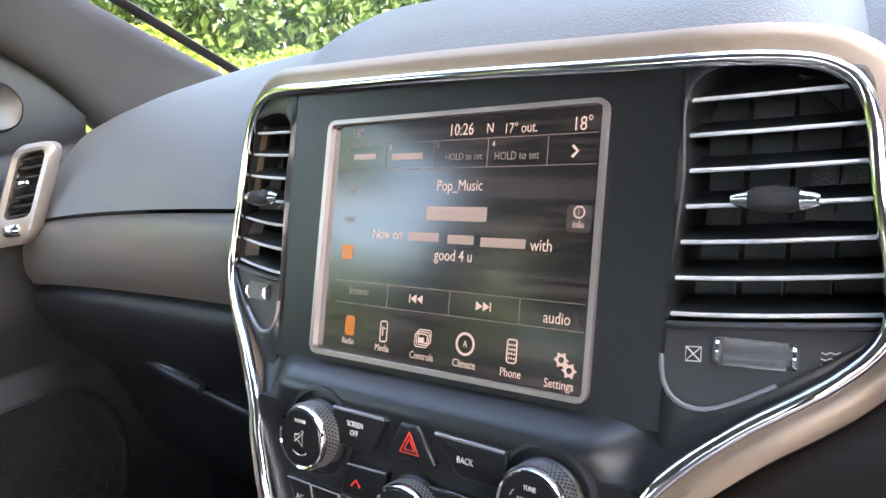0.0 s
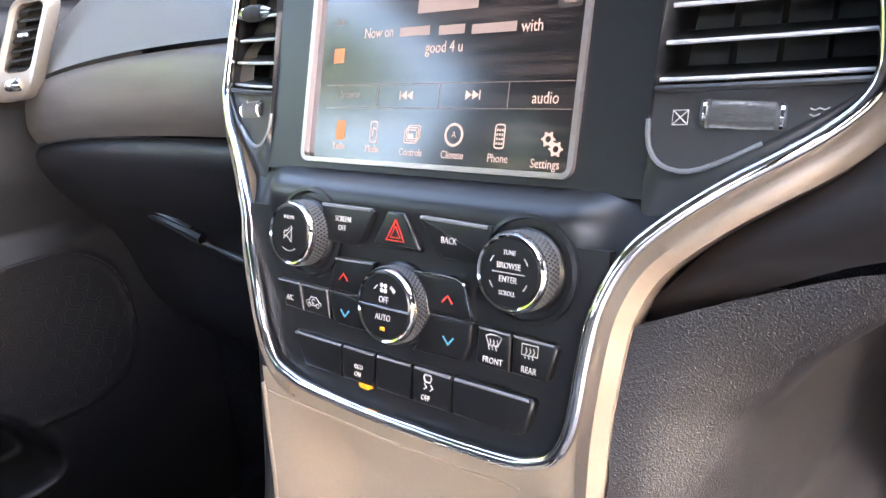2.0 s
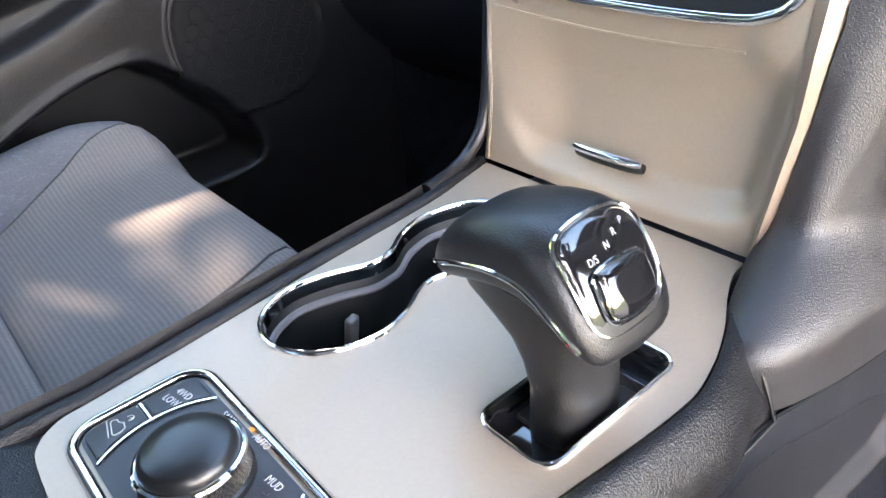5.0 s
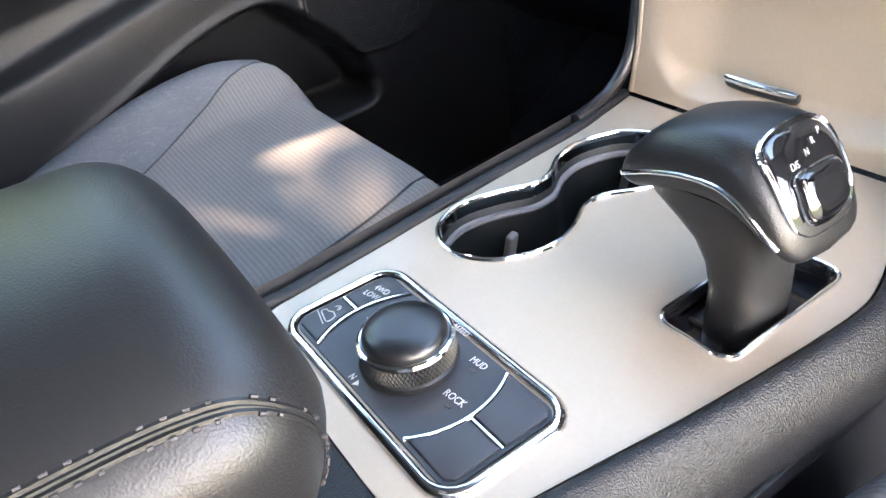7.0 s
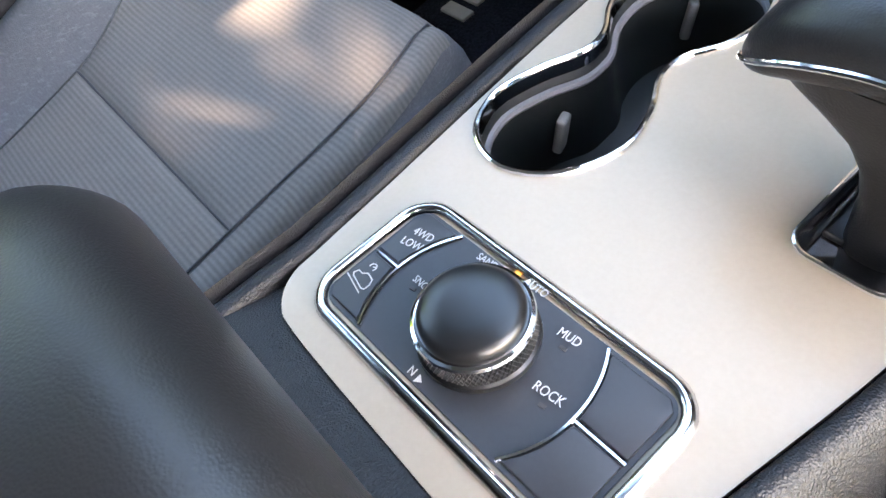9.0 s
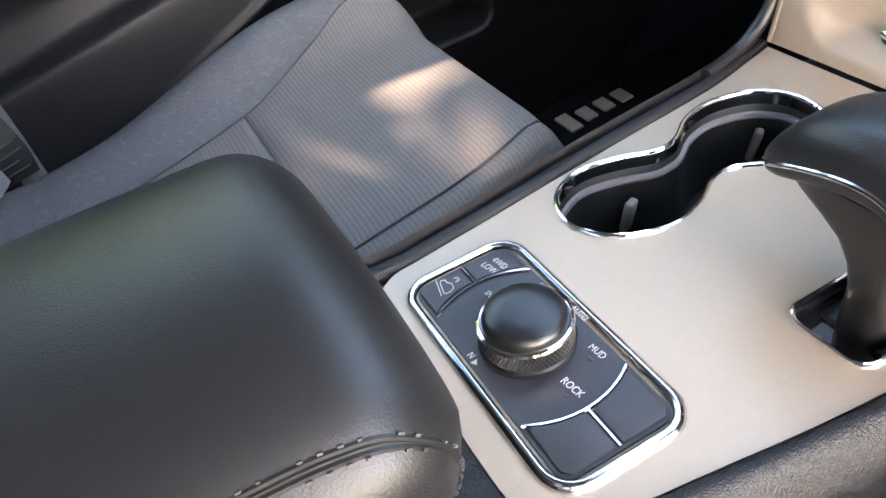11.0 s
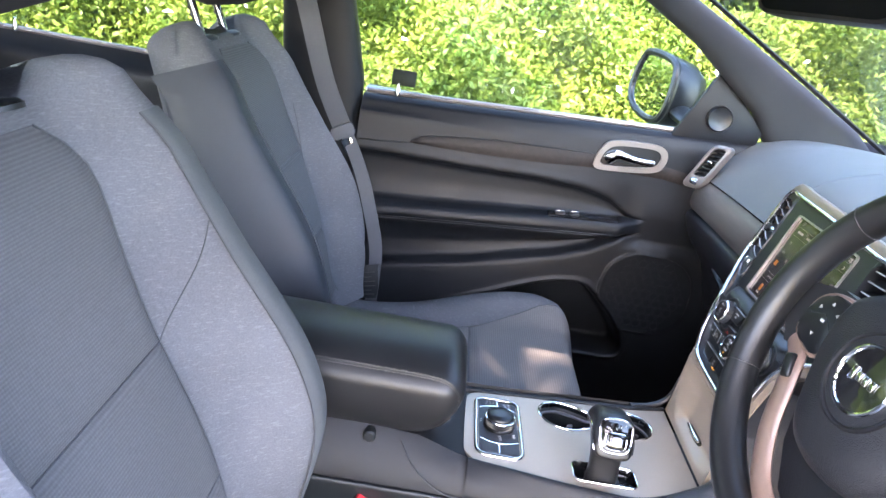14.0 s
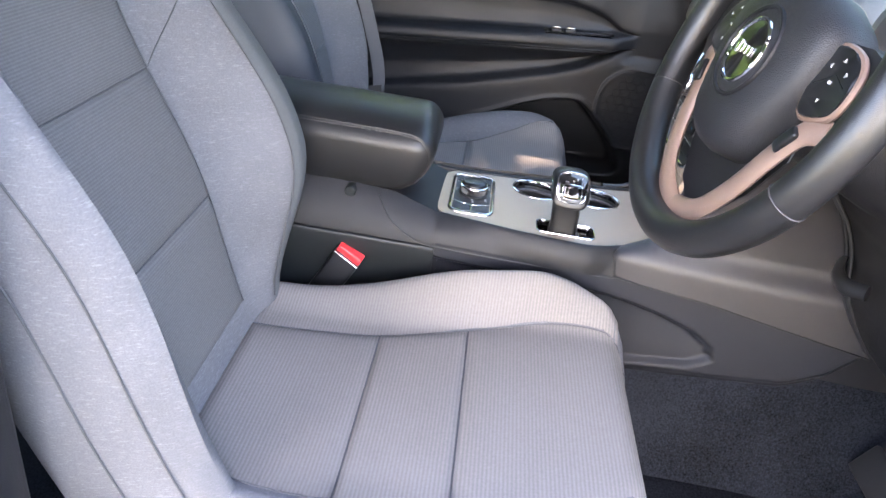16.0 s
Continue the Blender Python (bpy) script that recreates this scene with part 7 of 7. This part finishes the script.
b_hz = button([(-0.0020, 0.0098), (0.0092, 0.0098), (0.0216, -0.0072), (0.0206, -0.0090), (-0.0100, -0.0090), (-0.0110, -0.0072)], 0.004, "hazard_button")
for k, w in ((0.0072, 0.0006), (0.0040, 0.0005)):
    tri = [(0.0047 + k * math.cos(radians(a)), -0.0012 + k * math.sin(radians(a))) for a in (90, 210, 330, 90)]
    ctl_line(tri, b_hz, w, 0.0042, M_PRINT_R)
b_bk = button([(0.0195, 0.0085), (0.0212, 0.0099), (0.0640, 0.0088), (0.0640, -0.0070), (0.0600, -0.0098), (0.0370, -0.0098), (0.0335, -0.0078)], 0.0045)
key_glint([(0.0215, 0.0090), (0.0620, 0.0081)], b_bk, 0.0044, 0.0009)
words("BACK", 0.0046, at_ctl(0.0400, -0.0008, 0.0047), M_WHITE, b_bk)
part("knob_well", lathe([(0.0262, 0), (0.0262, 0.0028), (0.0238, 0.0034), (0.0235, 0.0005)], at_ctl(*VK), 48), M_SATIN, stack)
part("knob_well", lathe([(0.0255, 0), (0.0255, 0.0028), (0.0235, 0.0034), (0.023, 0.0005)], at_ctl(*TK), 48), M_SATIN, stack)
vk = knurled(*VK, 0.0182, 0.015, "knurled volume knob")
tk = knurled(*TK, 0.0180, 0.015, "knurled tuning knob")
fk = knurled(*FK, 0.0198, 0.013, "knurled fan knob")
words("VOLUME", 0.0028, at_ctl(VK[0], VK[1] + 0.0092, 0.0172), M_WHITE, vk)
ctl_line(arc_pts(*VK, 0.0095, 235, 305), vk, 0.0003, 0.0171)
ctl_line([(VK[0] - 0.004, VK[1] + 0.0015), (VK[0] - 0.0015, VK[1] + 0.0015), (VK[0] + 0.002, VK[1] + 0.0045), (VK[0] + 0.002, VK[1] - 0.0045), (VK[0] - 0.0015, VK[1] - 0.0015), (VK[0] - 0.004, VK[1] - 0.0015), (VK[0] - 0.004, VK[1] + 0.0015)], vk, 0.0003, 0.0171)
ctl_line([(VK[0] - 0.0045, VK[1] - 0.003), (VK[0] + 0.003, VK[1] + 0.0035)], vk, 0.0003, 0.0171)
words("TUNE", 0.0030, at_ctl(TK[0], TK[1] + 0.0088, 0.0172), M_WHITE, tk)
words("BROWSE", 0.0038, at_ctl(TK[0], TK[1] + 0.0030, 0.0172), M_WHITE, tk)
ctl_line([(TK[0] - 0.0085, TK[1]), (TK[0] + 0.0085, TK[1])], tk, 0.00025, 0.0171)
words("ENTER", 0.0038, at_ctl(TK[0], TK[1] - 0.0030, 0.0172), M_WHITE, tk)
words("SCROLL", 0.0029, at_ctl(TK[0], TK[1] - 0.0090, 0.0172), M_WHITE, tk)
for a in (25, 140, 205, 320):
    ctl_line(arc_pts(*TK, 0.0105, a, a + 18, 4), tk, 0.0003, 0.0171)
words("OFF", 0.0046, at_ctl(FK[0], FK[1] + 0.0032, 0.0152), M_WHITE, fk)
words("AUTO", 0.0046, at_ctl(FK[0], FK[1] - 0.0058, 0.0152), M_WHITE, fk)
part("fan_divider", tube([CTL @ Vector((FK[0] - 0.0170, FK[1] - 0.0008, 0.0152)), CTL @ Vector((FK[0] + 0.0170, FK[1] - 0.0008, 0.0152))], 0.0007, seg=6), M_CHROME, fk)
part("status_light", rbox(0.0032, 0.0018, 0.0006, 0.0003, at_ctl(FK[0], FK[1] - 0.0115, 0.0152)), M_LAMP_O, fk, "amber light")
for a in range(4):
    c = (FK[0] - 0.0005 + 0.0018 * math.cos(radians(90 * a + 45)), FK[1] + 0.0092 + 0.0018 * math.sin(radians(90 * a + 45)))
    part("fan_blade", lathe([(0.0012, 0), (0.001, 0.0003), (0.0001, 0.0003)], at_ctl(*c, 0.015), 10), M_WHITE, fk)
ctl_line(arc_pts(FK[0], FK[1] + 0.003, 0.0085, 35, 60, 4), fk, 0.0009, 0.0151)
ctl_line(arc_pts(FK[0], FK[1] + 0.003, 0.0085, 122, 145, 4), fk, 0.0004, 0.0151)
# climate keys
b_ac = button([(-0.0880, -0.0378), (-0.0684, -0.0380), (-0.0640, -0.0540), (-0.0810, -0.0535)], 0.004)
key_glint([(-0.0872, -0.0383), (-0.0690, -0.0385)], b_ac, 0.004)
words("A/C", 0.0046, at_ctl(-0.0762, -0.0478, 0.0042), M_WHITE, b_ac)
b_rc = button([(-0.0674, -0.0380), (-0.0455, -0.0382), (-0.0420, -0.0545), (-0.0630, -0.0540)], 0.004)
key_glint([(-0.0668, -0.0385), (-0.0460, -0.0387)], b_rc, 0.004)
ctl_line([(x - 0.0557, y - 0.0474) for x, y in ((-0.0062, -0.0014), (-0.0058, 0.0006), (-0.0036, 0.0010), (-0.0022, 0.0030), (0.0026, 0.0030), (0.0044, 0.0008), (0.0060, 0.0002), (0.0062, -0.0014))], b_rc, 0.0003, 0.0042)
for cx in (-0.0036, 0.0036):
    ctl_line(arc_pts(-0.0557 + cx, -0.0490, 0.0012, 0, 360, 12), b_rc, 0.0003, 0.0042)
ctl_line([(-0.0581, -0.0490), (-0.0533, -0.0490)], b_rc, 0.0003, 0.0042)
ctl_line(arc_pts(-0.0557, -0.0468, 0.0013, 30, 300, 10), b_rc, 0.0003, 0.0042)
tl = button([(-0.0390, -0.0190), (-0.0100, -0.0182), (-0.0120, -0.0376), (-0.0440, -0.0372)], 0.0042)
key_glint([(-0.0385, -0.0197), (-0.0105, -0.0189)], tl, 0.0042)
ctl_line([(-0.0350, -0.0308), (-0.0318, -0.0272), (-0.0286, -0.0308)], tl, 0.0006, 0.0044, M_PRINT_R)
bl_ = button([(-0.0440, -0.0384), (-0.0120, -0.0386), (-0.0072, -0.0560), (-0.0355, -0.0562), (-0.0400, -0.0530)], 0.0042)
ctl_line([(-0.0329, -0.0472), (-0.0297, -0.0508), (-0.0265, -0.0472)], bl_, 0.0006, 0.0044, M_PRINT_B)
ctl_line([(-0.0440, -0.0378), (-0.0120, -0.0381)], tl, 0.0005, 0.0042, M_CHROME)
trr = button([(0.0185, -0.0185), (0.0455, -0.0185), (0.0510, -0.0215), (0.0560, -0.0374), (0.0290, -0.0374)], 0.0042)
part("key_trim", tube([CTL @ Vector((x, y, 0.0042)) for x, y in curve2([(0.0190, -0.0182), (0.0400, -0.0181), (0.0475, -0.0190), (0.0512, -0.0222), (0.0540, -0.0300), (0.0563, -0.0372)])], 0.0007, seg=6), M_CHROME, trr)
ctl_line([(0.0377, -0.0310), (0.0409, -0.0274), (0.0441, -0.0310)], trr, 0.0006, 0.0044, M_PRINT_R)
br_ = button([(0.0290, -0.0386), (0.0562, -0.0386), (0.0560, -0.0480), (0.0520, -0.0580), (0.0190, -0.0590), (0.0270, -0.0500)], 0.0042)
ctl_line([(0.0394, -0.0476), (0.0426, -0.0512), (0.0458, -0.0476)], br_, 0.0006, 0.0044, M_PRINT_B)
ctl_line([(0.0295, -0.0380), (0.0562, -0.0380)], trr, 0.0005, 0.0042, M_CHROME)
b_fr = button([(0.0600, -0.0386), (0.0782, -0.0390), (0.0787, -0.0572), (0.0590, -0.0570)], 0.004)
key_glint([(0.0606, -0.0391), (0.0778, -0.0395)], b_fr, 0.004)
words("FRONT", 0.0042, at_ctl(0.0692, -0.0537, 0.0042), M_WHITE, b_fr)
b_re = button([(0.0790, -0.0390), (0.1010, -0.0395), (0.1028, -0.0415), (0.0995, -0.0552), (0.0975, -0.0572), (0.0795, -0.0572)], 0.004)
key_glint([(0.0796, -0.0395), (0.1005, -0.0400)], b_re, 0.004)
words("REAR", 0.0042, at_ctl(0.0890, -0.0537, 0.0042), M_WHITE, b_re)
ctl_line([(0.0647, -0.0420), (0.0672, -0.0411), (0.0712, -0.0411), (0.0737, -0.0420), (0.0717, -0.0463), (0.0667, -0.0463), (0.0647, -0.0420)], b_fr, 0.0003, 0.0042)
ctl_line([(0.0848, -0.0418), (0.0932, -0.0418), (0.0932, -0.0468), (0.0848, -0.0468), (0.0848, -0.0418)], b_re, 0.0003, 0.0042)
for bb, cx in ((b_fr, 0.0692), (b_re, 0.0890)):
    for d in (-0.002, 0.0, 0.002):
        ctl_line([(cx + d, -0.0433), (cx + d + 0.0006, -0.0450), (cx + d - 0.0006, -0.0468), (cx + d, -0.0484)], bb, 0.00028, 0.0043)
# lower key row
edges = [-0.0712, -0.0302, -0.0048, 0.0214, 0.0473, 0.0941]
for k in range(5):
    a, b = edges[k] + 0.0004, edges[k + 1] - 0.0004
    poly = [(a + (0.001 if k == 0 else 0), -0.0662), (b - (0.002 if k == 4 else 0), -0.0662), (b, -0.0680), (b - (0.004 if k == 4 else 0.0005), -0.0825), (b - (0.008 if k == 4 else 0.0005), -0.0852), (a + (0.010 if k == 0 else 0.0005), -0.0852), (a + (0.002 if k == 0 else 0), -0.0690)]
    kb_ = button(poly, 0.005, "key", 0.0022)
    key_glint([(a + 0.0012, -0.0672), (b - 0.0012 - (0.002 if k == 4 else 0), -0.0672)], kb_, 0.0047, 0.0008)
    if k == 1:
        words("eco", 0.0054, at_ctl(-0.0167, -0.0756, 0.0052), M_WHITE, kb_)
        words("ON", 0.0038, at_ctl(-0.0172, -0.0804, 0.0052), M_WHITE, kb_)
        part("status_light", prism([(-0.0168, -0.0850), (-0.0150, -0.0844), (-0.0130, -0.0852), (-0.0098, -0.0876), (-0.0150, -0.0874), (-0.0168, -0.0866)][::-1], 0.0040, CTL @ pose(0, 0, 0.0002), 0.0), M_LAMP_O, kb_, "wedge-shaped amber light")
    if k == 3:
        words("OFF", 0.0040, at_ctl(0.0310, -0.0812, 0.0052), M_WHITE, kb_)
        ctl_line([(x + 0.0030, y - 0.0026) for x, y in ((0.0272, -0.0665), (0.0308, -0.0665), (0.0315, -0.0680), (0.0305, -0.0702), (0.0275, -0.0702), (0.0265, -0.0680), (0.0272, -0.0665))], kb_, 0.0005, 0.0052)
        ctl_line([(x + 0.0030, y - 0.0026) for x, y in ((0.0270, -0.0712), (0.0285, -0.0728), (0.0268, -0.0742))], kb_, 0.0004, 0.0052)
        ctl_line([(x + 0.0030, y - 0.0026) for x, y in ((0.0310, -0.0712), (0.0325, -0.0728), (0.0308, -0.0742))], kb_, 0.0004, 0.0052)

# ---- picture on the touchscreen ----
M_TXT = glow("screen_text", (1.0, 0.80, 0.74), 0.030, base=0.1)
M_TXTDIM = glow("screen_text_dim", (0.5, 0.44, 0.42), 0.02, base=0.1)
M_TXTBAR = glow("screen_name_bar", (1.0, 0.78, 0.72), 0.014, base=0.1)
M_INFO = glow("info_key", (0.16, 0.13, 0.13), 0.01, base=0.2)
M_LINE = glow("screen_line", (0.42, 0.34, 0.32), 0.02, base=0.1)
M_ORANGE = glow("screen_orange", (1.0, 0.33, 0.05), 0.016, base=0.2)


def at_face(u, v, h=0.0002):
    return FACE @ pose(u, v, h)


def scr(body, u, v, size, material=None, align="CENTER", width=0.0):
    return words(body, size, at_face(u, v), material or M_TXT, screen, align=align, thick=0.00005, width=width)


def scr_bar(u, v, w, h, material=None, name="text_bar"):
    return part(name, rbox(w, h, 0.0002, 0, at_face(u, v)), material or M_TXT, screen)


for body, u, v, size, m in (("18°", -0.070, 0.1325, 0.0085, M_TXTDIM), ("10:26", 0.0068, 0.1310, 0.0092, M_TXT), ("N", 0.0255, 0.1308, 0.0075, M_TXT), ("17° out.", 0.0440, 0.1300, 0.0075, M_TXT), ("18°", 0.0785, 0.1300, 0.0098, M_TXT), ("HOLD to set", 0.0095, 0.1165, 0.0055, M_TXTDIM), ("HOLD to set", 0.0425, 0.1160, 0.0060, M_TXTDIM), ("1", -0.077, 0.1235, 0.0042, M_TXTDIM), ("2", -0.043, 0.1235, 0.0042, M_TXT), ("3", -0.008, 0.1230, 0.0042, M_TXTDIM), ("4", 0.0285, 0.1225, 0.0042, M_TXT), ("Pop_Music", 0.0085, 0.1010, 0.0085, M_TXT), ("FM", -0.0700, 0.0985, 0.0055, M_TXTDIM), ("MW", -0.0710, 0.0810, 0.0055, M_TXTDIM), ("browse", -0.0585, 0.0395, 0.0065, M_TXTDIM), ("audio", 0.0725, 0.0370, 0.0082, M_TXT), ("Radio", -0.0640, 0.0098, 0.0052, M_TXT), ("Media", -0.0370, 0.0090, 0.0055, M_TXT), ("Controls", -0.0080, 0.0082, 0.0056, M_TXT), ("Climate", 0.0205, 0.0080, 0.0058, M_TXT), ("Phone", 0.0490, 0.0076, 0.0060, M_TXT), ("Settings", 0.0760, 0.0062, 0.0062, M_TXT), ("info", 0.0800, 0.0820, 0.0050, M_TXT), ("Now on", -0.0400, 0.0735, 0.0082, M_TXT), ("with", 0.0610, 0.0712, 0.0086, M_TXT), ("good 4 u", 0.0080, 0.0635, 0.0086, M_TXT)):
    scr(body, u, v, size, m)
# station and singer names stand as plain bars
for u, v, w, h in ((-0.063, 0.1188, 0.0175, 0.0040), (-0.030, 0.1180, 0.0230, 0.0044), (0.0075, 0.0860, 0.0400, 0.0095), (-0.0135, 0.0730, 0.0215, 0.0060), (0.0120, 0.0724, 0.0170, 0.0060), (0.0385, 0.0717, 0.0270, 0.0060)):
    scr_bar(u, v, w, h * 0.8, M_TXTBAR)
for v in (0.1258, 0.1108, 0.0450, 0.0320):
    scr_bar(0.0045, v, 0.165, 0.0004, M_LINE, "screen_line")
for u, v, h in ((-0.046, 0.118, 0.0145), (-0.0105, 0.118, 0.0145), (0.0250, 0.118, 0.0145), (0.0605, 0.118, 0.0145), (-0.036, 0.0385, 0.0125), (0.0080, 0.0385, 0.0125), (0.0515, 0.0385, 0.0125)):
    scr_bar(u, v, 0.0004, h, M_LINE, "screen_line")


def scr_poly(pts, m=None, name="icon"):
    return part(name, prism(pts, 0.0002, FACE, 0), m or M_TXT, screen)


def scr_path(pts, r=0.0004, m=None):
    return part("icon", tube([FACE @ Vector((x, y, 0.0002)) for x, y in pts], r, seg=4, flat=0.3, up=tuple(FACE.to_3x3() @ Vector((0, 0, 1)))), m or M_TXT, screen)


for s, cu_ in ((-1, -0.0145), (1, 0.0295)):
    for k in (-0.0022, 0.0022):
        scr_poly([(cu_ + k - s * 0.0020, 0.0388 + 0.0024), (cu_ + k + s * 0.0020, 0.0388), (cu_ + k - s * 0.0020, 0.0388 - 0.0024)])
    scr_bar(cu_ + s * 0.0048, 0.0388, 0.0006, 0.0048, name="icon")
scr_path([(0.0740, 0.1200), (0.0768, 0.1172), (0.0740, 0.1144)], 0.0008)
scr_poly(rrect(0.0130, 0.0130, 0.002, 3, 0.0800, 0.0850), M_INFO)
scr_path(arc_pts(0.0800, 0.0880, 0.0027, 0, 360, 20), 0.0004)
words("i", 0.0045, at_face(0.0800, 0.0880, 0.0004), M_TXT, screen, thick=0.00005)
scr_poly(rrect(0.0075, 0.0115, 0.002, 3, -0.0635, 0.0190), M_ORANGE)
scr_bar(-0.0705, 0.0620, 0.0085, 0.0085, M_ORANGE, "icon")
for (u, w) in ((-0.0365, 0.0050), (0.0490, 0.0055)):
    o = rrect(w, 0.0115, 0.0012, 3, u, 0.0185)
    scr_path(o + o[:1], 0.0004)
for i in range(4):
    for j in range(3):
        scr_bar(0.0475 + 0.0015 * j, 0.0150 + 0.0022 * i, 0.0008, 0.0011, name="icon")
for k in range(3):
    o = rrect(0.0085, 0.0070, 0.0010, 3, -0.0090 + 0.0012 * k, 0.0168 + 0.0012 * k)
    scr_path(o + o[:1], 0.0003)
scr_bar(-0.0090, 0.0168, 0.0040, 0.0030, name="icon")
scr_path(arc_pts(0.0205, 0.0185, 0.0054, 0, 360, 28), 0.0007)
words("A", 0.0048, at_face(0.0205, 0.0185), M_TXT, screen, thick=0.00005)
for gx, gy in ((0.0765, 0.0180), (0.0810, 0.0135)):
    scr_path(arc_pts(gx, gy, 0.0022, 0, 360, 20), 0.0007)
    for a in range(0, 360, 60):
        scr_bar(gx + 0.0032 * math.cos(radians(a)), gy + 0.0032 * math.sin(radians(a)), 0.0011, 0.0011, name="icon")
scr_path([(-0.0372, 0.0160), (-0.0372, 0.0210), (-0.0352, 0.0200)], 0.0004)

# vent marks
for k in range(3):
    part("vent_mark", tube([fuv(0.1835 + 0.0016 * j, 0.0300 - 0.0024 * k + 0.0004 * ((-1) ** j), 0.0009) for j in range(5)], 0.0003, seg=4), M_WHITE, stack)
vb = [fuv(0.1375 + x, 0.0285 + y, 0.0009) for x, y in ((-0.003, -0.003), (0.003, -0.003), (0.003, 0.003), (-0.003, 0.003))]
part("vent_mark", tube(vb + vb[:1] + [vb[2]], 0.0003, seg=4), M_WHITE, stack)
part("vent_mark", tube([vb[1], vb[3]], 0.0003, seg=4), M_WHITE, stack)

# ---- print on the drive mode panel: read from the driver's side ----
def plate_words(body, size, x, y, turn, z=0.0032):
    return words(body, size, pose(x, y, PZ + z, 0, 0, turn), M_WHITE, rp, thick=0.0001)


for body, x, y, turn, size in (("4WD", -0.0294, -0.2799, 10, 0.0058), ("LOW", -0.0298, -0.2866, 12, 0.0058), ("AUTO", 0.0277, -0.2677, 3, 0.0052), ("MUD", 0.0530, -0.2755, 6, 0.0056), ("ROCK", 0.0633, -0.2975, 7, 0.0058), ("SNOW", -0.0085, -0.2973, 0, 0.0050), ("SAND", 0.0030, -0.2715, 4, 0.0050), ("N", 0.0185, -0.3262, 4, 0.0052)):
    plate_words(body, size, x, y, turn)
for x, y, m in ((0.0162, -0.2668, M_LAMP_O), (0.0537, -0.2800, M_STITCH), (0.0642, -0.3020, M_STITCH), (-0.012, -0.3010, M_STITCH)):
    part("indicator", rbox(0.0030, 0.0016, 0.0005, 0, pose(x, y, PZ + 0.0018, 0, 0, 6)), m, rp)
# hill descent mark: a car on a slope under a dial
def descent(pts, r=0.00035):
    c, n = math.cos(radians(-14)), math.sin(radians(-14))
    part("descent_mark", tube([(-0.0325 + 0.92 * (x * c - y * n), -0.3135 + 0.92 * (x * n + y * c), PZ + 0.0031) for x, y in pts], r, seg=5, up=(0, 0, 1)), M_WHITE, rp)


descent([(-0.006, -0.001), (-0.0055, 0.0015), (-0.0028, 0.002), (-0.001, 0.0045), (0.0035, 0.0045), (0.0055, 0.002), (0.006, -0.001), (0.0045, -0.002), (-0.0045, -0.002), (-0.006, -0.001)])
descent([(-0.0075, -0.0038), (0.0065, -0.0038)])
descent([(-0.003 + 0.0019 * math.cos(a), 0.0078 + 0.0019 * math.sin(a)) for a in np.linspace(-0.6, 3.8, 12)], 0.0003)
descent([(-0.003, 0.0078), (-0.002, 0.0088)], 0.0003)
part("neutral_mark", prism([(0.0213, -0.3285), (0.0213, -0.3245), (0.0243, -0.3265)], 0.0003, pose(0, 0, PZ + 0.0017), 0), M_WHITE, rp)
